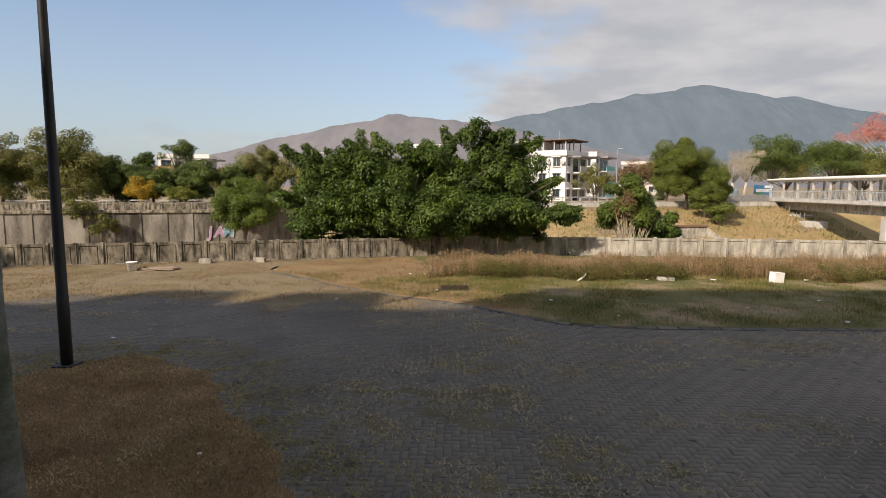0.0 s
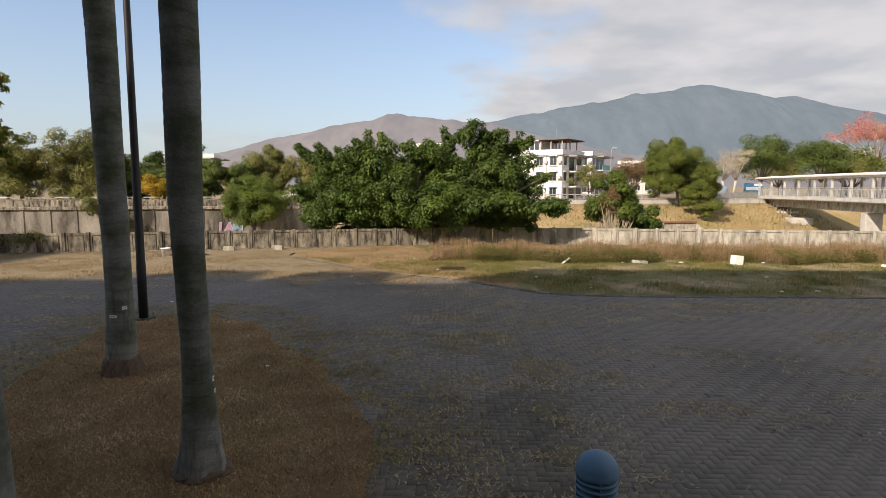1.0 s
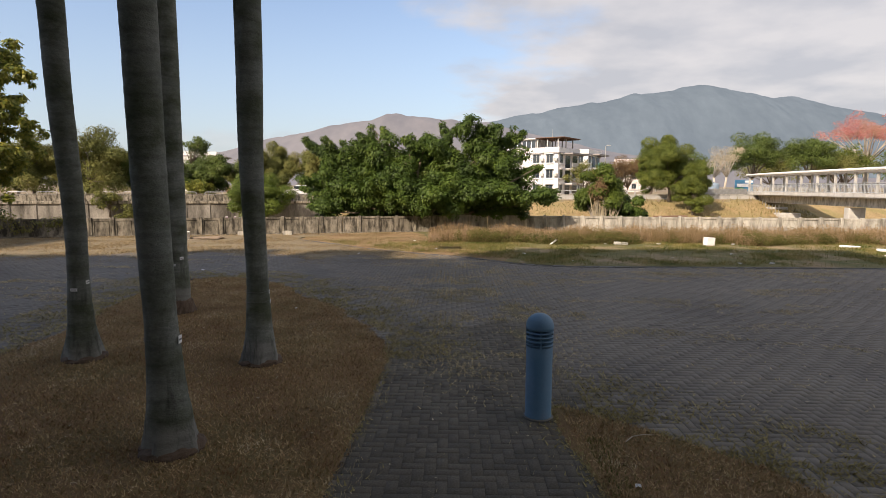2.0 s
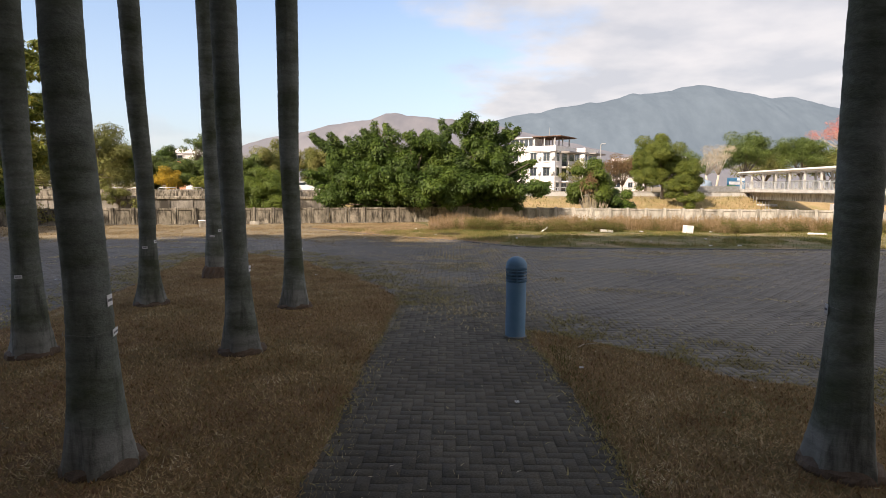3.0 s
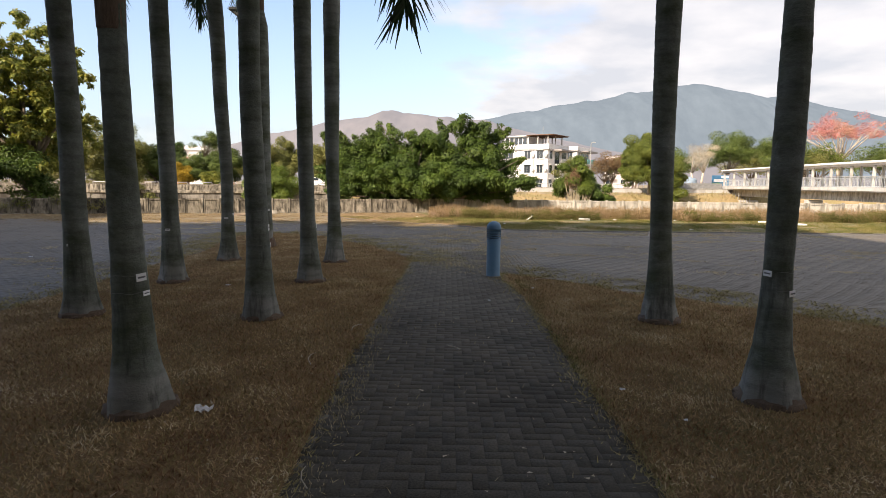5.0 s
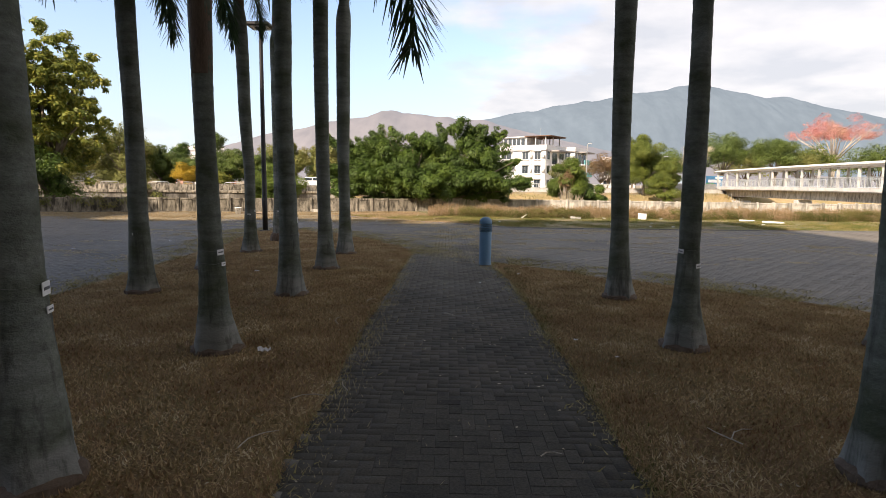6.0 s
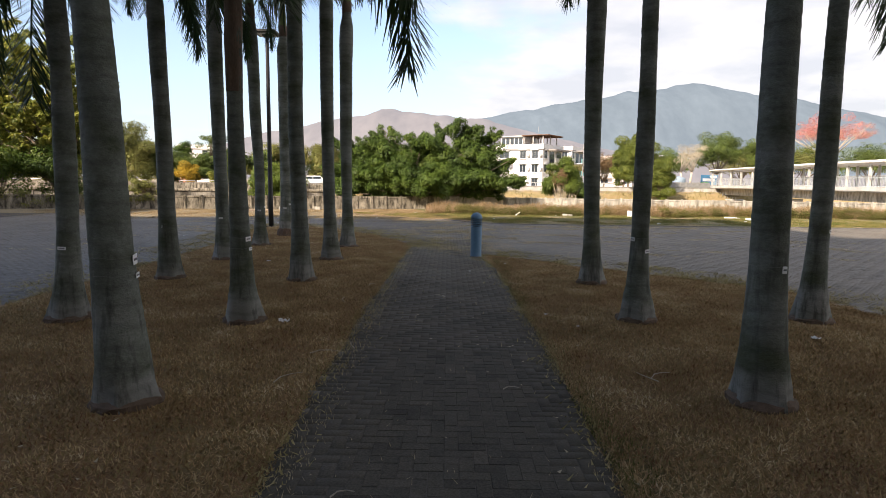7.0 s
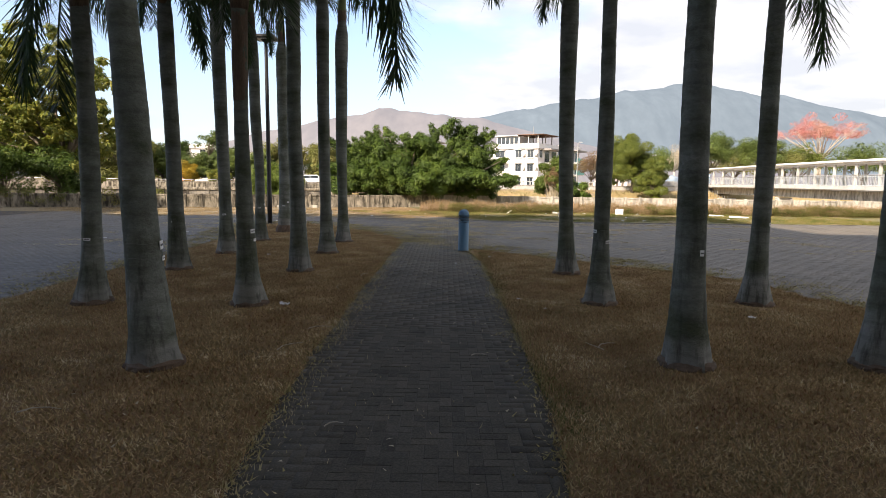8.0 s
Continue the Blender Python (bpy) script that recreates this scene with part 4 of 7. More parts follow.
BANK_TURN = math.degrees(math.atan(0.25))
channel = empty("channel_wall", pose(-60, float(bank_y(-60)), 0.0), "tall streaked concrete retaining wall of the channel", "wall", "", "structure")
ln = 49 * math.hypot(1, 0.25)
ob = part("wall_face", box_bm(0, ln, -0.35, 0.3, -4.6, 0.42), M["channel"], channel)
ob.matrix_world = pose(-60, float(bank_y(-60)) - 0.2, 0, 0, 0, BANK_TURN)
ob = part("coping", box_bm(0, ln, -0.5, 0.4, 0.42, 0.72, 0.03), M["concrete_old"], channel, "dark mossy coping")
ob.matrix_world = pose(-60, float(bank_y(-60)) - 0.2, 0, 0, 0, BANK_TURN)
for i in range(22):
    f = (i + 0.5) / 22 * 49
    if i == 0:
        ob = part("pilaster", box_bm(-0.12, 0.12, -0.06, 0.05, -4.6, 0.42), M["channel"], channel)
        pilaster_mesh = ob.data
    else:
        ob = new("pilaster", pilaster_mesh)
        ob.parent = channel
    ob.matrix_world = pose(-60 + f, float(bank_y(-60 + f)) - 0.57, 0, 0, 0, BANK_TURN)

parapet = empty("parapet_west", pose(-60, float(bank_y(-60)), 0.7), "stained white parapet slabs along the bank road", "parapet", "", "structure")
along_bank(parapet, -78, -11, 0.72, (box_bm(-0.58, 0.58, -0.09, 0.09, 0, 0.62, 0.015), M["concrete_old"]), 1.3, "slab")
along_bank(parapet, -78.63, -11, 0.72, (box_bm(-0.07, 0.07, -0.12, 0.1, 0, 0.62, 0.02), M["concrete_old"]), 1.3, "pier")
along_bank(parapet, -78, -11, 1.36, (box_bm(-0.66, 0.66, -0.12, 0.12, 0, 0.09, 0.02), M["concrete_old"]), 1.3, "cap")

rail_bm = bmesh.new()
tube_into(rail_bm, [(-0.9, 0, 0), (-0.9, 0, 0.42), (-0.78, 0, 0.52), (0.78, 0, 0.52), (0.9, 0, 0.42), (0.9, 0, 0)], [0.035] * 6, 8)
tube_into(rail_bm, [(-0.9, 0, 0.22), (0.9, 0, 0.22)], [0.025] * 2, 6)
first_rail = None
for x in np.arange(-56, -12, 2.55):
    if first_rail is None:
        hoop = empty("hoop_rail", pose(x, float(bank_y(x)) + 0.6, 1.1, 0, 0, BANK_TURN), "grey steel hoop railing beside the bank road", "railing", "hoop railings")
        part("hoop", rail_bm, M["rail"], hoop, smooth=True)
        for fx in (-0.9, 0.9):
            part("foot", box_bm(fx - 0.07, fx + 0.07, -0.07, 0.07, -0.25, 0.02, 0.01), M["concrete"], hoop)
        first_rail = hoop
    else:
        copy_thing(first_rail, pose(x, float(bank_y(x)) + 0.6, 1.1, 0, 0, BANK_TURN))

parapet_e = empty("parapet_east", pose(-10, float(bank_y(-10)), 0.7), "white concrete parapet above the grass bank", "parapet", "", "structure")
along_bank(parapet_e, -10, 39.5, 0.3, (box_bm(-1.0, 1.0, -0.12, 0.12, 0, 1.0, 0.02), M["white_conc"]), 2.02, "slab")
along_bank(parapet_e, -10, 39.5, 1.31, (box_bm(-1.005, 1.005, -0.16, 0.16, 0, 0.1, 0.02), M["concrete"]), 2.02, "cap")
fence_e = empty("bank_fence", pose(12, float(bank_y(12)), 1.4), "low white railing on the parapet", "railing")
along_bank(fence_e, 8, 24, 1.41, (box_bm(-0.05, 0.05, -0.05, 0.05, 0, 0.5), M["rail"]), 1.1, "baluster", 0.4)
ob = part("top_rail", box_bm(0, 16.4, -0.05, 0.05, 0.42, 0.52), M["rail"], fence_e)
ob.matrix_world = pose(8, float(bank_y(8)) + 0.4, 1.41, 0, 0, BANK_TURN)
dark_fence = empty("steel_fence", pose(28, float(bank_y(28)), 0.9), "dark steel mesh fence at the bridge end", "fence")
along_bank(dark_fence, 30.5, 39, 0.9, (box_bm(-0.06, 0.06, -0.05, 0.05, 0, 1.35), M["rail_dark"]), 1.0, "post", 0.9)
along_bank(dark_fence, 31, 39, 0.95, (box_bm(-0.46, 0.46, -0.02, 0.02, 0.1, 1.2), M["rail_dark"]), 1.0, "mesh_panel", 0.9)

# Sprayed letters on the channel wall.
graffiti = empty("graffiti", pose(-23.3, float(bank_y(-23.3)) - 0.62, -1.9, 0, 0, BANK_TURN), "violet and pale blue sprayed letters on the channel wall", "graffiti")
for text, x, mat_key, back_key in (("J", -0.75, "pink_spray", "pale_spray"), ("A", -0.2, "pink_spray", "pale_spray"), ("M", 0.55, "blue_spray", "pale_spray")):
    for key, off, dep, size in ((back_key, 0.05, 0.0, 1.45), (mat_key, 0.0, 0.006, 1.25)):
        cu = bpy.data.curves.new("letter", "FONT")
        cu.body, cu.size, cu.extrude, cu.shear = text, size, 0.004, 0.12
        cu.offset = 0.05
        cu.materials.append(M[key])
        ob = new("letter", cu)
        ob.parent = graffiti
        ob.matrix_local = pose(x - off, -0.02 - dep, -off, 90, 0, 0)

# Culvert mouth in the slope.
culvert = empty("culvert", pose(24.2, 60.0, -1.75, 0, 0, BANK_TURN), "concrete drain outfall set in the dry bank", "drain")
cut_box("headwall", culvert, M["concrete"], -1.9, 1.9, 0.0, 0.4, -1.9, 0.72, bevel=0.03)
cut_box("cap", culvert, M["rust"], -2.0, 2.0, -0.1, 0.45, 0.72, 0.95, "reddish cap", 0.03)
for sx, t in ((-1, 35), (1, -38)):
    bm = bmesh.new()
    vs = [bm.verts.new(p) for p in ((0, 0, -1.5), (sx * 2.4, -1.5, -1.9), (sx * 2.4, -1.5, -1.3), (0, 0, 0.72), (sx * 0.2, 0.35, -1.5), (sx * 2.6, -1.15, -1.9), (sx * 2.6, -1.15, -1.3), (sx * 0.2, 0.35, 0.72))]
    for f in ((0, 1, 2, 3), (7, 6, 5, 4), (3, 2, 6, 7), (1, 5, 6, 2), (0, 3, 7, 4), (0, 4, 5, 1)):
        bm.faces.new([vs[i] for i in f])
    bmesh.ops.recalc_face_normals(bm, faces=bm.faces[:])
    wing = part("wing_wall", bm, M["concrete"], culvert)
    wing.location.x = sx * 1.9

# ---------------- footbridge ----------------
bridge = empty("footbridge", pose(40, 74, 1.7), "covered white footbridge over the channel", "bridge")
BX0, BX1 = (40.9, 74.5), (37.6, 22.0)
b_dir = math.degrees(math.atan2(BX1[1] - BX0[1], BX1[0] - BX0[0]))
b_len = math.hypot(BX1[0] - BX0[0], BX1[1] - BX0[1])
B = pose(BX0[0], BX0[1], 0, 0, 0, b_dir)


def b_part(name, bm, material, label="", parent=None):
    ob = part(name, bm, material, parent or bridge, label)
    ob.matrix_world = B
    return ob


def deck_rise(u):
    return 0.1 * math.sin(math.pi * min(max(u / b_len, 0), 1)) + 0.0


def bent_slab(u0, u1, y0, y1, z0, z1, steps=16):
    """A slab along the bridge that follows its slight arch."""
    bm = bmesh.new()
    rows_v = []
    for i in range(steps + 1):
        u = u0 + (u1 - u0) * i / steps
        r = deck_rise(u)
        rows_v.append([bm.verts.new((u, y, z + r)) for y, z in ((y0, z0), (y1, z0), (y1, z1), (y0, z1))])
    for a, b in zip(rows_v, rows_v[1:]):
        for k in range(4):
            bm.faces.new((a[k], a[(k + 1) % 4], b[(k + 1) % 4], b[k]))
    bm.faces.new(list(reversed(rows_v[0])))
    bm.faces.new(rows_v[-1])
    bmesh.ops.recalc_face_normals(bm, faces=bm.faces[:])
    return bm


b_part("deck", bent_slab(-0.5, b_len, -1.2, 1.9, 1.28, 1.62), M["white_conc"])
b_part("fascia", bent_slab(-0.5, b_len, -1.32, -1.2, 1.38, 1.74), M["white_conc"])
b_part("girder", bent_slab(1.2, b_len, -0.35, 1.05, 0.4, 1.28), M["concrete"], "grey concrete girder")
roof_bm = bmesh.new()
rows_v = []
for i in range(int(b_len / 0.28)):
    u = i * 0.28
    w = 0.035 * (1 if i % 2 else -1)
    r = deck_rise(u)
    rows_v.append([roof_bm.verts.new((u, y, z + r)) for y, z in ((-1.55, 4.02 + w), (0.35, 4.2 + w * 0.5), (2.25, 4.02 + w), (2.25, 3.9 + w), (0.35, 4.08 + w * 0.5), (-1.55, 3.9 + w))])
for a, b in zip(rows_v, rows_v[1:]):
    for k in range(6):
        roof_bm.faces.new((a[k], a[(k + 1) % 6], b[(k + 1) % 6], b[k]))
bmesh.ops.recalc_face_normals(roof_bm, faces=roof_bm.faces[:])
b_part("roof", roof_bm, M["roof_white"], "pale corrugated roof with a wavy edge")
b_part("edge_beam", bent_slab(0, b_len, -1.28, -1.1, 3.7, 3.88), M["roof_white"])
b_part("edge_beam", bent_slab(0, b_len, 1.75, 1.9, 3.7, 3.88), M["roof_white"])
post_mesh = rail_mesh = pane_mesh = None
u = 0.35
while u < b_len - 1:
    for yy in (-1.1, 1.75):
        if post_mesh is None:
            ob = part("post", box_bm(-0.11, 0.11, -0.1, 0.1, 1.6, 3.8, 0.02), M["white_conc"], bridge)
            post_mesh = ob.data
        else:
            ob = new("post", post_mesh)
            ob.parent = bridge
        ob.matrix_world = B @ pose(u, yy, deck_rise(u))
    u += 3.2
u = 0.35
k = 0
while u < b_len - 1:
    for yy in (-1.22, 1.86):
        if rail_mesh is None:
            ob = part("rail_post", box_bm(-0.03, 0.03, -0.03, 0.03, 1.6, 2.72), M["rail"], bridge)
            rail_mesh = ob.data
            bm = bmesh.new()
            for q in range(4):
                add_box(bm, 0.2 + q * 0.2, 0.212 + q * 0.2, -0.008, 0.008, 1.82, 2.55)
            add_box(bm, 0.06, 0.94, -0.02, 0.02, 2.55, 2.59)
            add_box(bm, 0.06, 0.94, -0.02, 0.02, 1.78, 1.82)
            ob2 = part("rail_grille", bm, M["rail_glass"], bridge)
            pane_mesh = ob2.data
        else:
            ob = new("rail_post", rail_mesh)
            ob2 = new("rail_grille", pane_mesh)
            ob.parent = ob2.parent = bridge
        ob.matrix_world = ob2.matrix_world = B @ pose(u, yy, deck_rise(u))
    u += 1.0
for yy in (-1.22, 1.86):
    b_part("top_rail", bent_slab(0, b_len, yy - 0.035, yy + 0.035, 2.69, 2.75), M["rail"])
for uu in (20.6, 37.0):
    b_part("pier", box_bm(uu - 0.42, uu + 0.42, -0.45, 1.15, -4.5, 0.4, 0.06), M["white_conc"])
b_part("abutment", box_bm(-1.5, 1.0, -1.25, 1.95, -1.5, 1.25, 0.05), M["white_conc"])
b_part("apron", box_bm(1.0, 5.2, -0.9, 1.6, -3.0, -0.12, 0.05), M["white_conc"])
b_part("apron_step", box_bm(5.2, 8.4, -0.9, 1.6, -3.5, -0.75, 0.05), M["white_conc"])
for i in range(9):
    b_part("guard_post", box_bm(1.2 + i * 0.85, 1.25 + i * 0.85, -0.86, -0.8, -0.75 if i > 4 else -0.12, 0.25 if i > 4 else 0.85), M["rail_dark"])

# Board and tank beside the bridge end.
board = empty("hoarding_board", pose(41.5, 79.5, 0.9, 0, 0, 8), "colourful blue, green and white advertising board", "signboard")
cut_box("panel", board, M["paint_blue"], -1.2, 1.6, 0, 0.08, 0.9, 2.5)
cut_box("white_band", board, M["white"], -0.9, 1.2, -0.02, -0.004, 1.5, 1.95)
cut_box("green_band", board, M["paint_green"], -1.2, 0.1, -0.02, -0.004, 0.95, 1.4)
cut_box("white_band", board, M["white"], 0.3, 1.5, -0.02, -0.004, 2.1, 2.4)
for px in (-1.05, 1.45):
    cut_box("leg", board, M["rail_dark"], px - 0.06, px + 0.06, 0.08, 0.18, 0, 2.5)
tank = empty("storage_tank", pose(35.2, 75.2, 0.88), "grey-blue water tank beside the road", "tank")
part("body", lathe([(0.9, 0), (0.95, 0.1), (0.95, 1.7), (0.85, 1.95), (0.3, 2.1), (0, 2.12)], 24), M["tank_blue"], tank, smooth=True)
part("lid", lathe([(0.3, 2.08), (0.3, 2.2), (0, 2.22)], 16), M["tank_blue"], tank)

# ---------------- houses ----------------


def house(x, y, z, turn_z, front, depth, storeys, storey_h, wall, label, accent, terrace=True, name="village_house"):
    """A flat-roofed village house: the corner nearest stands at the origin, one front runs to -x and faces -y, the other runs to +y and faces +x."""
    root = empty(name, pose(x, y, z, 0, 0, turn_z), label, "house", "village houses")
    H_all = storeys * storey_h
    bm = bmesh.new()
    add_box(bm, -front, 0, 0, depth, -0.5, H_all)
    part("wall", bm, wall, root)
    cut_box("roof", root, M["roof_grey"], -front - 0.25, 0.25, -0.25, depth + 0.25, H_all, H_all + 0.14, "grey roof slab")
    for a in ((-front - 0.2, 0.2, -0.2, -0.05), (-front - 0.2, 0.2, depth + 0.05, depth + 0.2), (-front - 0.2, -front - 0.05, -0.05, depth + 0.05), (0.05, 0.2, -0.05, depth + 0.05)):
        cut_box("roof_parapet", root, wall, *a, H_all + 0.14, H_all + 0.95)

    def window(m, w, h, key=0):
        win = part("window", box_bm(-w / 2 - 0.06, w / 2 + 0.06, -0.05, 0.06, -0.06, h + 0.06), M["rail"], root)
        win.matrix_local = m
        for i in (0, 1):
            p = part("pane", box_bm(-w / 2 + i * w / 2 + 0.03, -w / 2 + (i + 1) * w / 2 - 0.03, -0.07, -0.045, 0, h), M["glass"], win)
        part("sill", box_bm(-w / 2 - 0.15, w / 2 + 0.15, -0.22, -0.05, -0.16, -0.08), wall, win)
        hood = part("hood", box_bm(-w / 2 - 0.2, w / 2 + 0.2, -0.4, -0.02, h + 0.1, h + 0.18), wall, win)
        return win

    for s in range(storeys):
        zz = s * storey_h
        for fx in (-1.5, -3.9):
            if -fx < front - 1:
                window(pose(fx, 0, zz + 0.95), 1.15, 1.3)
            ac = part("air_conditioner", box_bm(fx + 0.85, fx + 1.45, -0.45, 0.02, zz + 1.2, zz + 1.65, 0.02), M["white_conc"], root) if s else None
        # balconies on the far end of the front
        bx0, bx1 = -front, -front + 3.2
        cut_box("balcony", root, wall, bx0 - 0.3, bx1, -1.3, 0, zz - 0.12, zz + 0.03)
        cut_box("balcony_rail", root, accent, bx0 - 0.3, bx1, -1.3, -1.22, zz + 0.03, zz + 0.95)
        win = window(pose(bx0 + 1.5, 0, zz + 0.15), 1.9, 2.0)
        # balconies on the side front
        cut_box("balcony", root, wall, 0, 1.5, 2.2, depth - 0.8, zz - 0.12, zz + 0.03)
        cut_box("balcony_rail", root, accent, 1.42, 1.5, 2.2, depth - 0.8, zz + 0.03, zz + 0.95)
        for fy in (3.6, 6.6):
            if fy < depth - 1:
                window(pose(0, fy, zz + 0.15, 0, 0, 90), 1.9, 2.0)
        window(pose(0, 1.1, zz + 0.95, 0, 0, 90), 1.0, 1.3)
        cut_box("drain_pipe", root, M["white_conc"], -2.75, -2.65, -0.1, 0, zz, zz + storey_h)
    cut_box("side_eave", root, M["roof_grey"], 0, 1.8, 1.6, depth, H_all - 0.15, H_all + 0.1, "grey overhanging eave")
    if terrace:
        top = H_all + 0.14
        cut_box("penthouse", root, wall, -front, -front + 4.6, 1.2, depth - 1, top, top + 2.3)
        cut_box("penthouse_roof", root, wall, -front - 0.3, -front + 4.9, 0.7, depth - 0.7, top + 2.3, top + 2.45)
        for i in range(5):
            g = cut_box("glazing", root, M["glass"], -front + 0.25 + i * 0.88, -front + 0.95 + i * 0.88, 1.15, 1.22, top + 0.7, top + 2.1)
        for fx in (-4.0, -2.2, -0.3):
            for fy in (0.5, 3.5, 6.2):
                cut_box("pergola_post", root, M["white_conc"], fx - 0.08, fx + 0.08, fy - 0.08, fy + 0.08, top, top + 2.35)
        cut_box("pergola_roof", root, M["rust"], -4.3, 0.9, 0.0, 6.6, top + 2.35, top + 2.45, "rusty sheet roof over the terrace")
        for i in range(6):
            cut_box("pergola_beam", root, M["rust"], -4.3, 0.9, 0.3 + i * 1.15, 0.38 + i * 1.15, top + 2.22, top + 2.35)
        part("aerial", tube_into(bmesh.new(), [(-3, 4, top + 2.4), (-3, 4, top + 4.2)], [0.04, 0.03], 6), M["rail_dark"], root)
    return root


house(17.0, 90, 0.35, -35, 9.2, 8.2, 3, 2.45, M["wall_white"], "white three-storey village house with roof terrace", M["white_conc"])
house(25.9, 108, 0.85, -30, 7.5, 8.5, 3, 2.55, M["wall_white"], "white village house with teal balconies", M["teal"], False)
house(-3.2, 128, 0.85, -15, 6, 9, 4, 2.62, M["wall_white"], "white house with a terracotta gable behind trees", M["white_conc"], False)
house(-50.2, 118, 0.85, 12, 9.6, 9, 3, 2.5, M["wall_white"], "white house with orange balconies among trees", M["wall_orange"], False)
house(52, 150, 0.85, -20, 9, 9, 3, 2.6, M["wall_pink"], "pale far house beyond the trees", M["white_conc"], False)

# ---------------- hills ----------------


def hills(name, distance, ridge, deep, material, label, seed, rough):
    """A range: ridge heights (metres) over x, fading to the front and back, with spurs and gullies."""
    xs = np.linspace(ridge[0][0], ridge[-1][0], 420)
    ys = np.linspace(0, deep, 60)
    gx, gy = np.meshgrid(xs, ys)
    top = np.interp(gx, [r[0] for r in ridge], [r[1] for r in ridge])
    top = top + 7 * (patches(gx, 0 * gx, 110, seed + 8) - 0.5) + 9 * (patches(gx, 0 * gx, 45, seed + 9) - 0.5)
    f = gy / deep
    shape = np.where(f < 0.55, np.sin(np.clip(f / 0.55, 0, 1) * np.pi / 2) ** 1.15, np.cos(np.clip((f - 0.55) / 0.45, 0, 1) * np.pi / 2))
    spur = patches(gx, gy * 0.35, 260, seed) - 0.5
    z = top * shape + rough * spur * np.sin(np.clip(shape, 0, 1) * np.pi) * 1.4 + rough * 0.14 * (patches(gx, gy, 60, seed + 5) - 0.5) * (shape > 0.2)
    idx = np.arange(gx.size).reshape(gx.shape)
    faces = np.stack([idx[:-1, :-1], idx[:-1, 1:], idx[1:, 1:], idx[1:, :-1]], -1).reshape(-1, 4)
    ob = solid(name, np.stack([gx.ravel(), gy.ravel() + distance, z.ravel()], 1).tolist(), faces.tolist(), material, None, "", True)
    return tagged(ob, label, "mountain", "", "structure")


# ridge crest stands 0.55 of the depth behind the foot
def crest(d, rows):
    """Rows of bearing (tangent to the right of north) and rise (tangent over the horizon) at distance d."""
    return [(b * d, 3 + r * d) for b, r in rows]


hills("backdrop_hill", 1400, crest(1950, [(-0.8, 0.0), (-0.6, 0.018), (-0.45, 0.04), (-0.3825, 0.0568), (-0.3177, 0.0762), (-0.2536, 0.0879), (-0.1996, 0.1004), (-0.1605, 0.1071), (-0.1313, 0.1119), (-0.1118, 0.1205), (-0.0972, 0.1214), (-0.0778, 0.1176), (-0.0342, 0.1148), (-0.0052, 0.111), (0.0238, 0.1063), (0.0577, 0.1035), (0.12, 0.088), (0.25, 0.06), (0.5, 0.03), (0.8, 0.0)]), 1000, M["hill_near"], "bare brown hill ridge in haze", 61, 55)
hills("backdrop_mountain", 2100, crest(2870, [(-0.5, 0.0), (-0.2, 0.055), (-0.005, 0.099), (0.0625, 0.1073), (0.1105, 0.1178), (0.1488, 0.1235), (0.187, 0.132), (0.2346, 0.1386), (0.2725, 0.1452), (0.296, 0.1536), (0.3387, 0.1554), (0.367, 0.1592), (0.3809, 0.1648), (0.4044, 0.1685), (0.4311, 0.1638), (0.4617, 0.1573), (0.5094, 0.1489), (0.533, 0.148), (0.5544, 0.1517), (0.5756, 0.1452), (0.6045, 0.1359), (0.6521, 0.1275), (0.6999, 0.1182), (0.85, 0.098), (1.1, 0.05), (1.4, 0.0)]), 1400, M["hill_far"], "long grey-blue mountain, cloud shade and haze in its colour", 71, 80)

# ---------------- trees ----------------


def spread_tree(name, x, y, z, w, h, leaf, label, count, seed, length=0.16, width=0.09, base=0.35, trunk_r=0.16, clumps=34, bark="bark", group="", hang=0.2, small=(0.2, 0.34), stems=1, low=-0.5, depth=1.0, shell=0.65):
    """A tree of crown width w and full height h."""
    rng = np.random.default_rng(seed)
    cz = h * (base + 1) / 2
    if base < 0.2:
        low = -0.95
    c, r = clumps_on(rng, clumps, (0, 0, cz), (w / 2 * 0.86, w / 2 * 0.86 * depth, h * (1 - base) / 2 * 0.9), low, 0.4, small)
    return tree(name, x, y, z, label, "tree" if "shrub" not in name else "shrub", M[leaf], M[bark], c, r, count, length, width, trunk_r, max(h * base * 0.95, h * 0.22), seed, hang, group, 12, stems, shell)


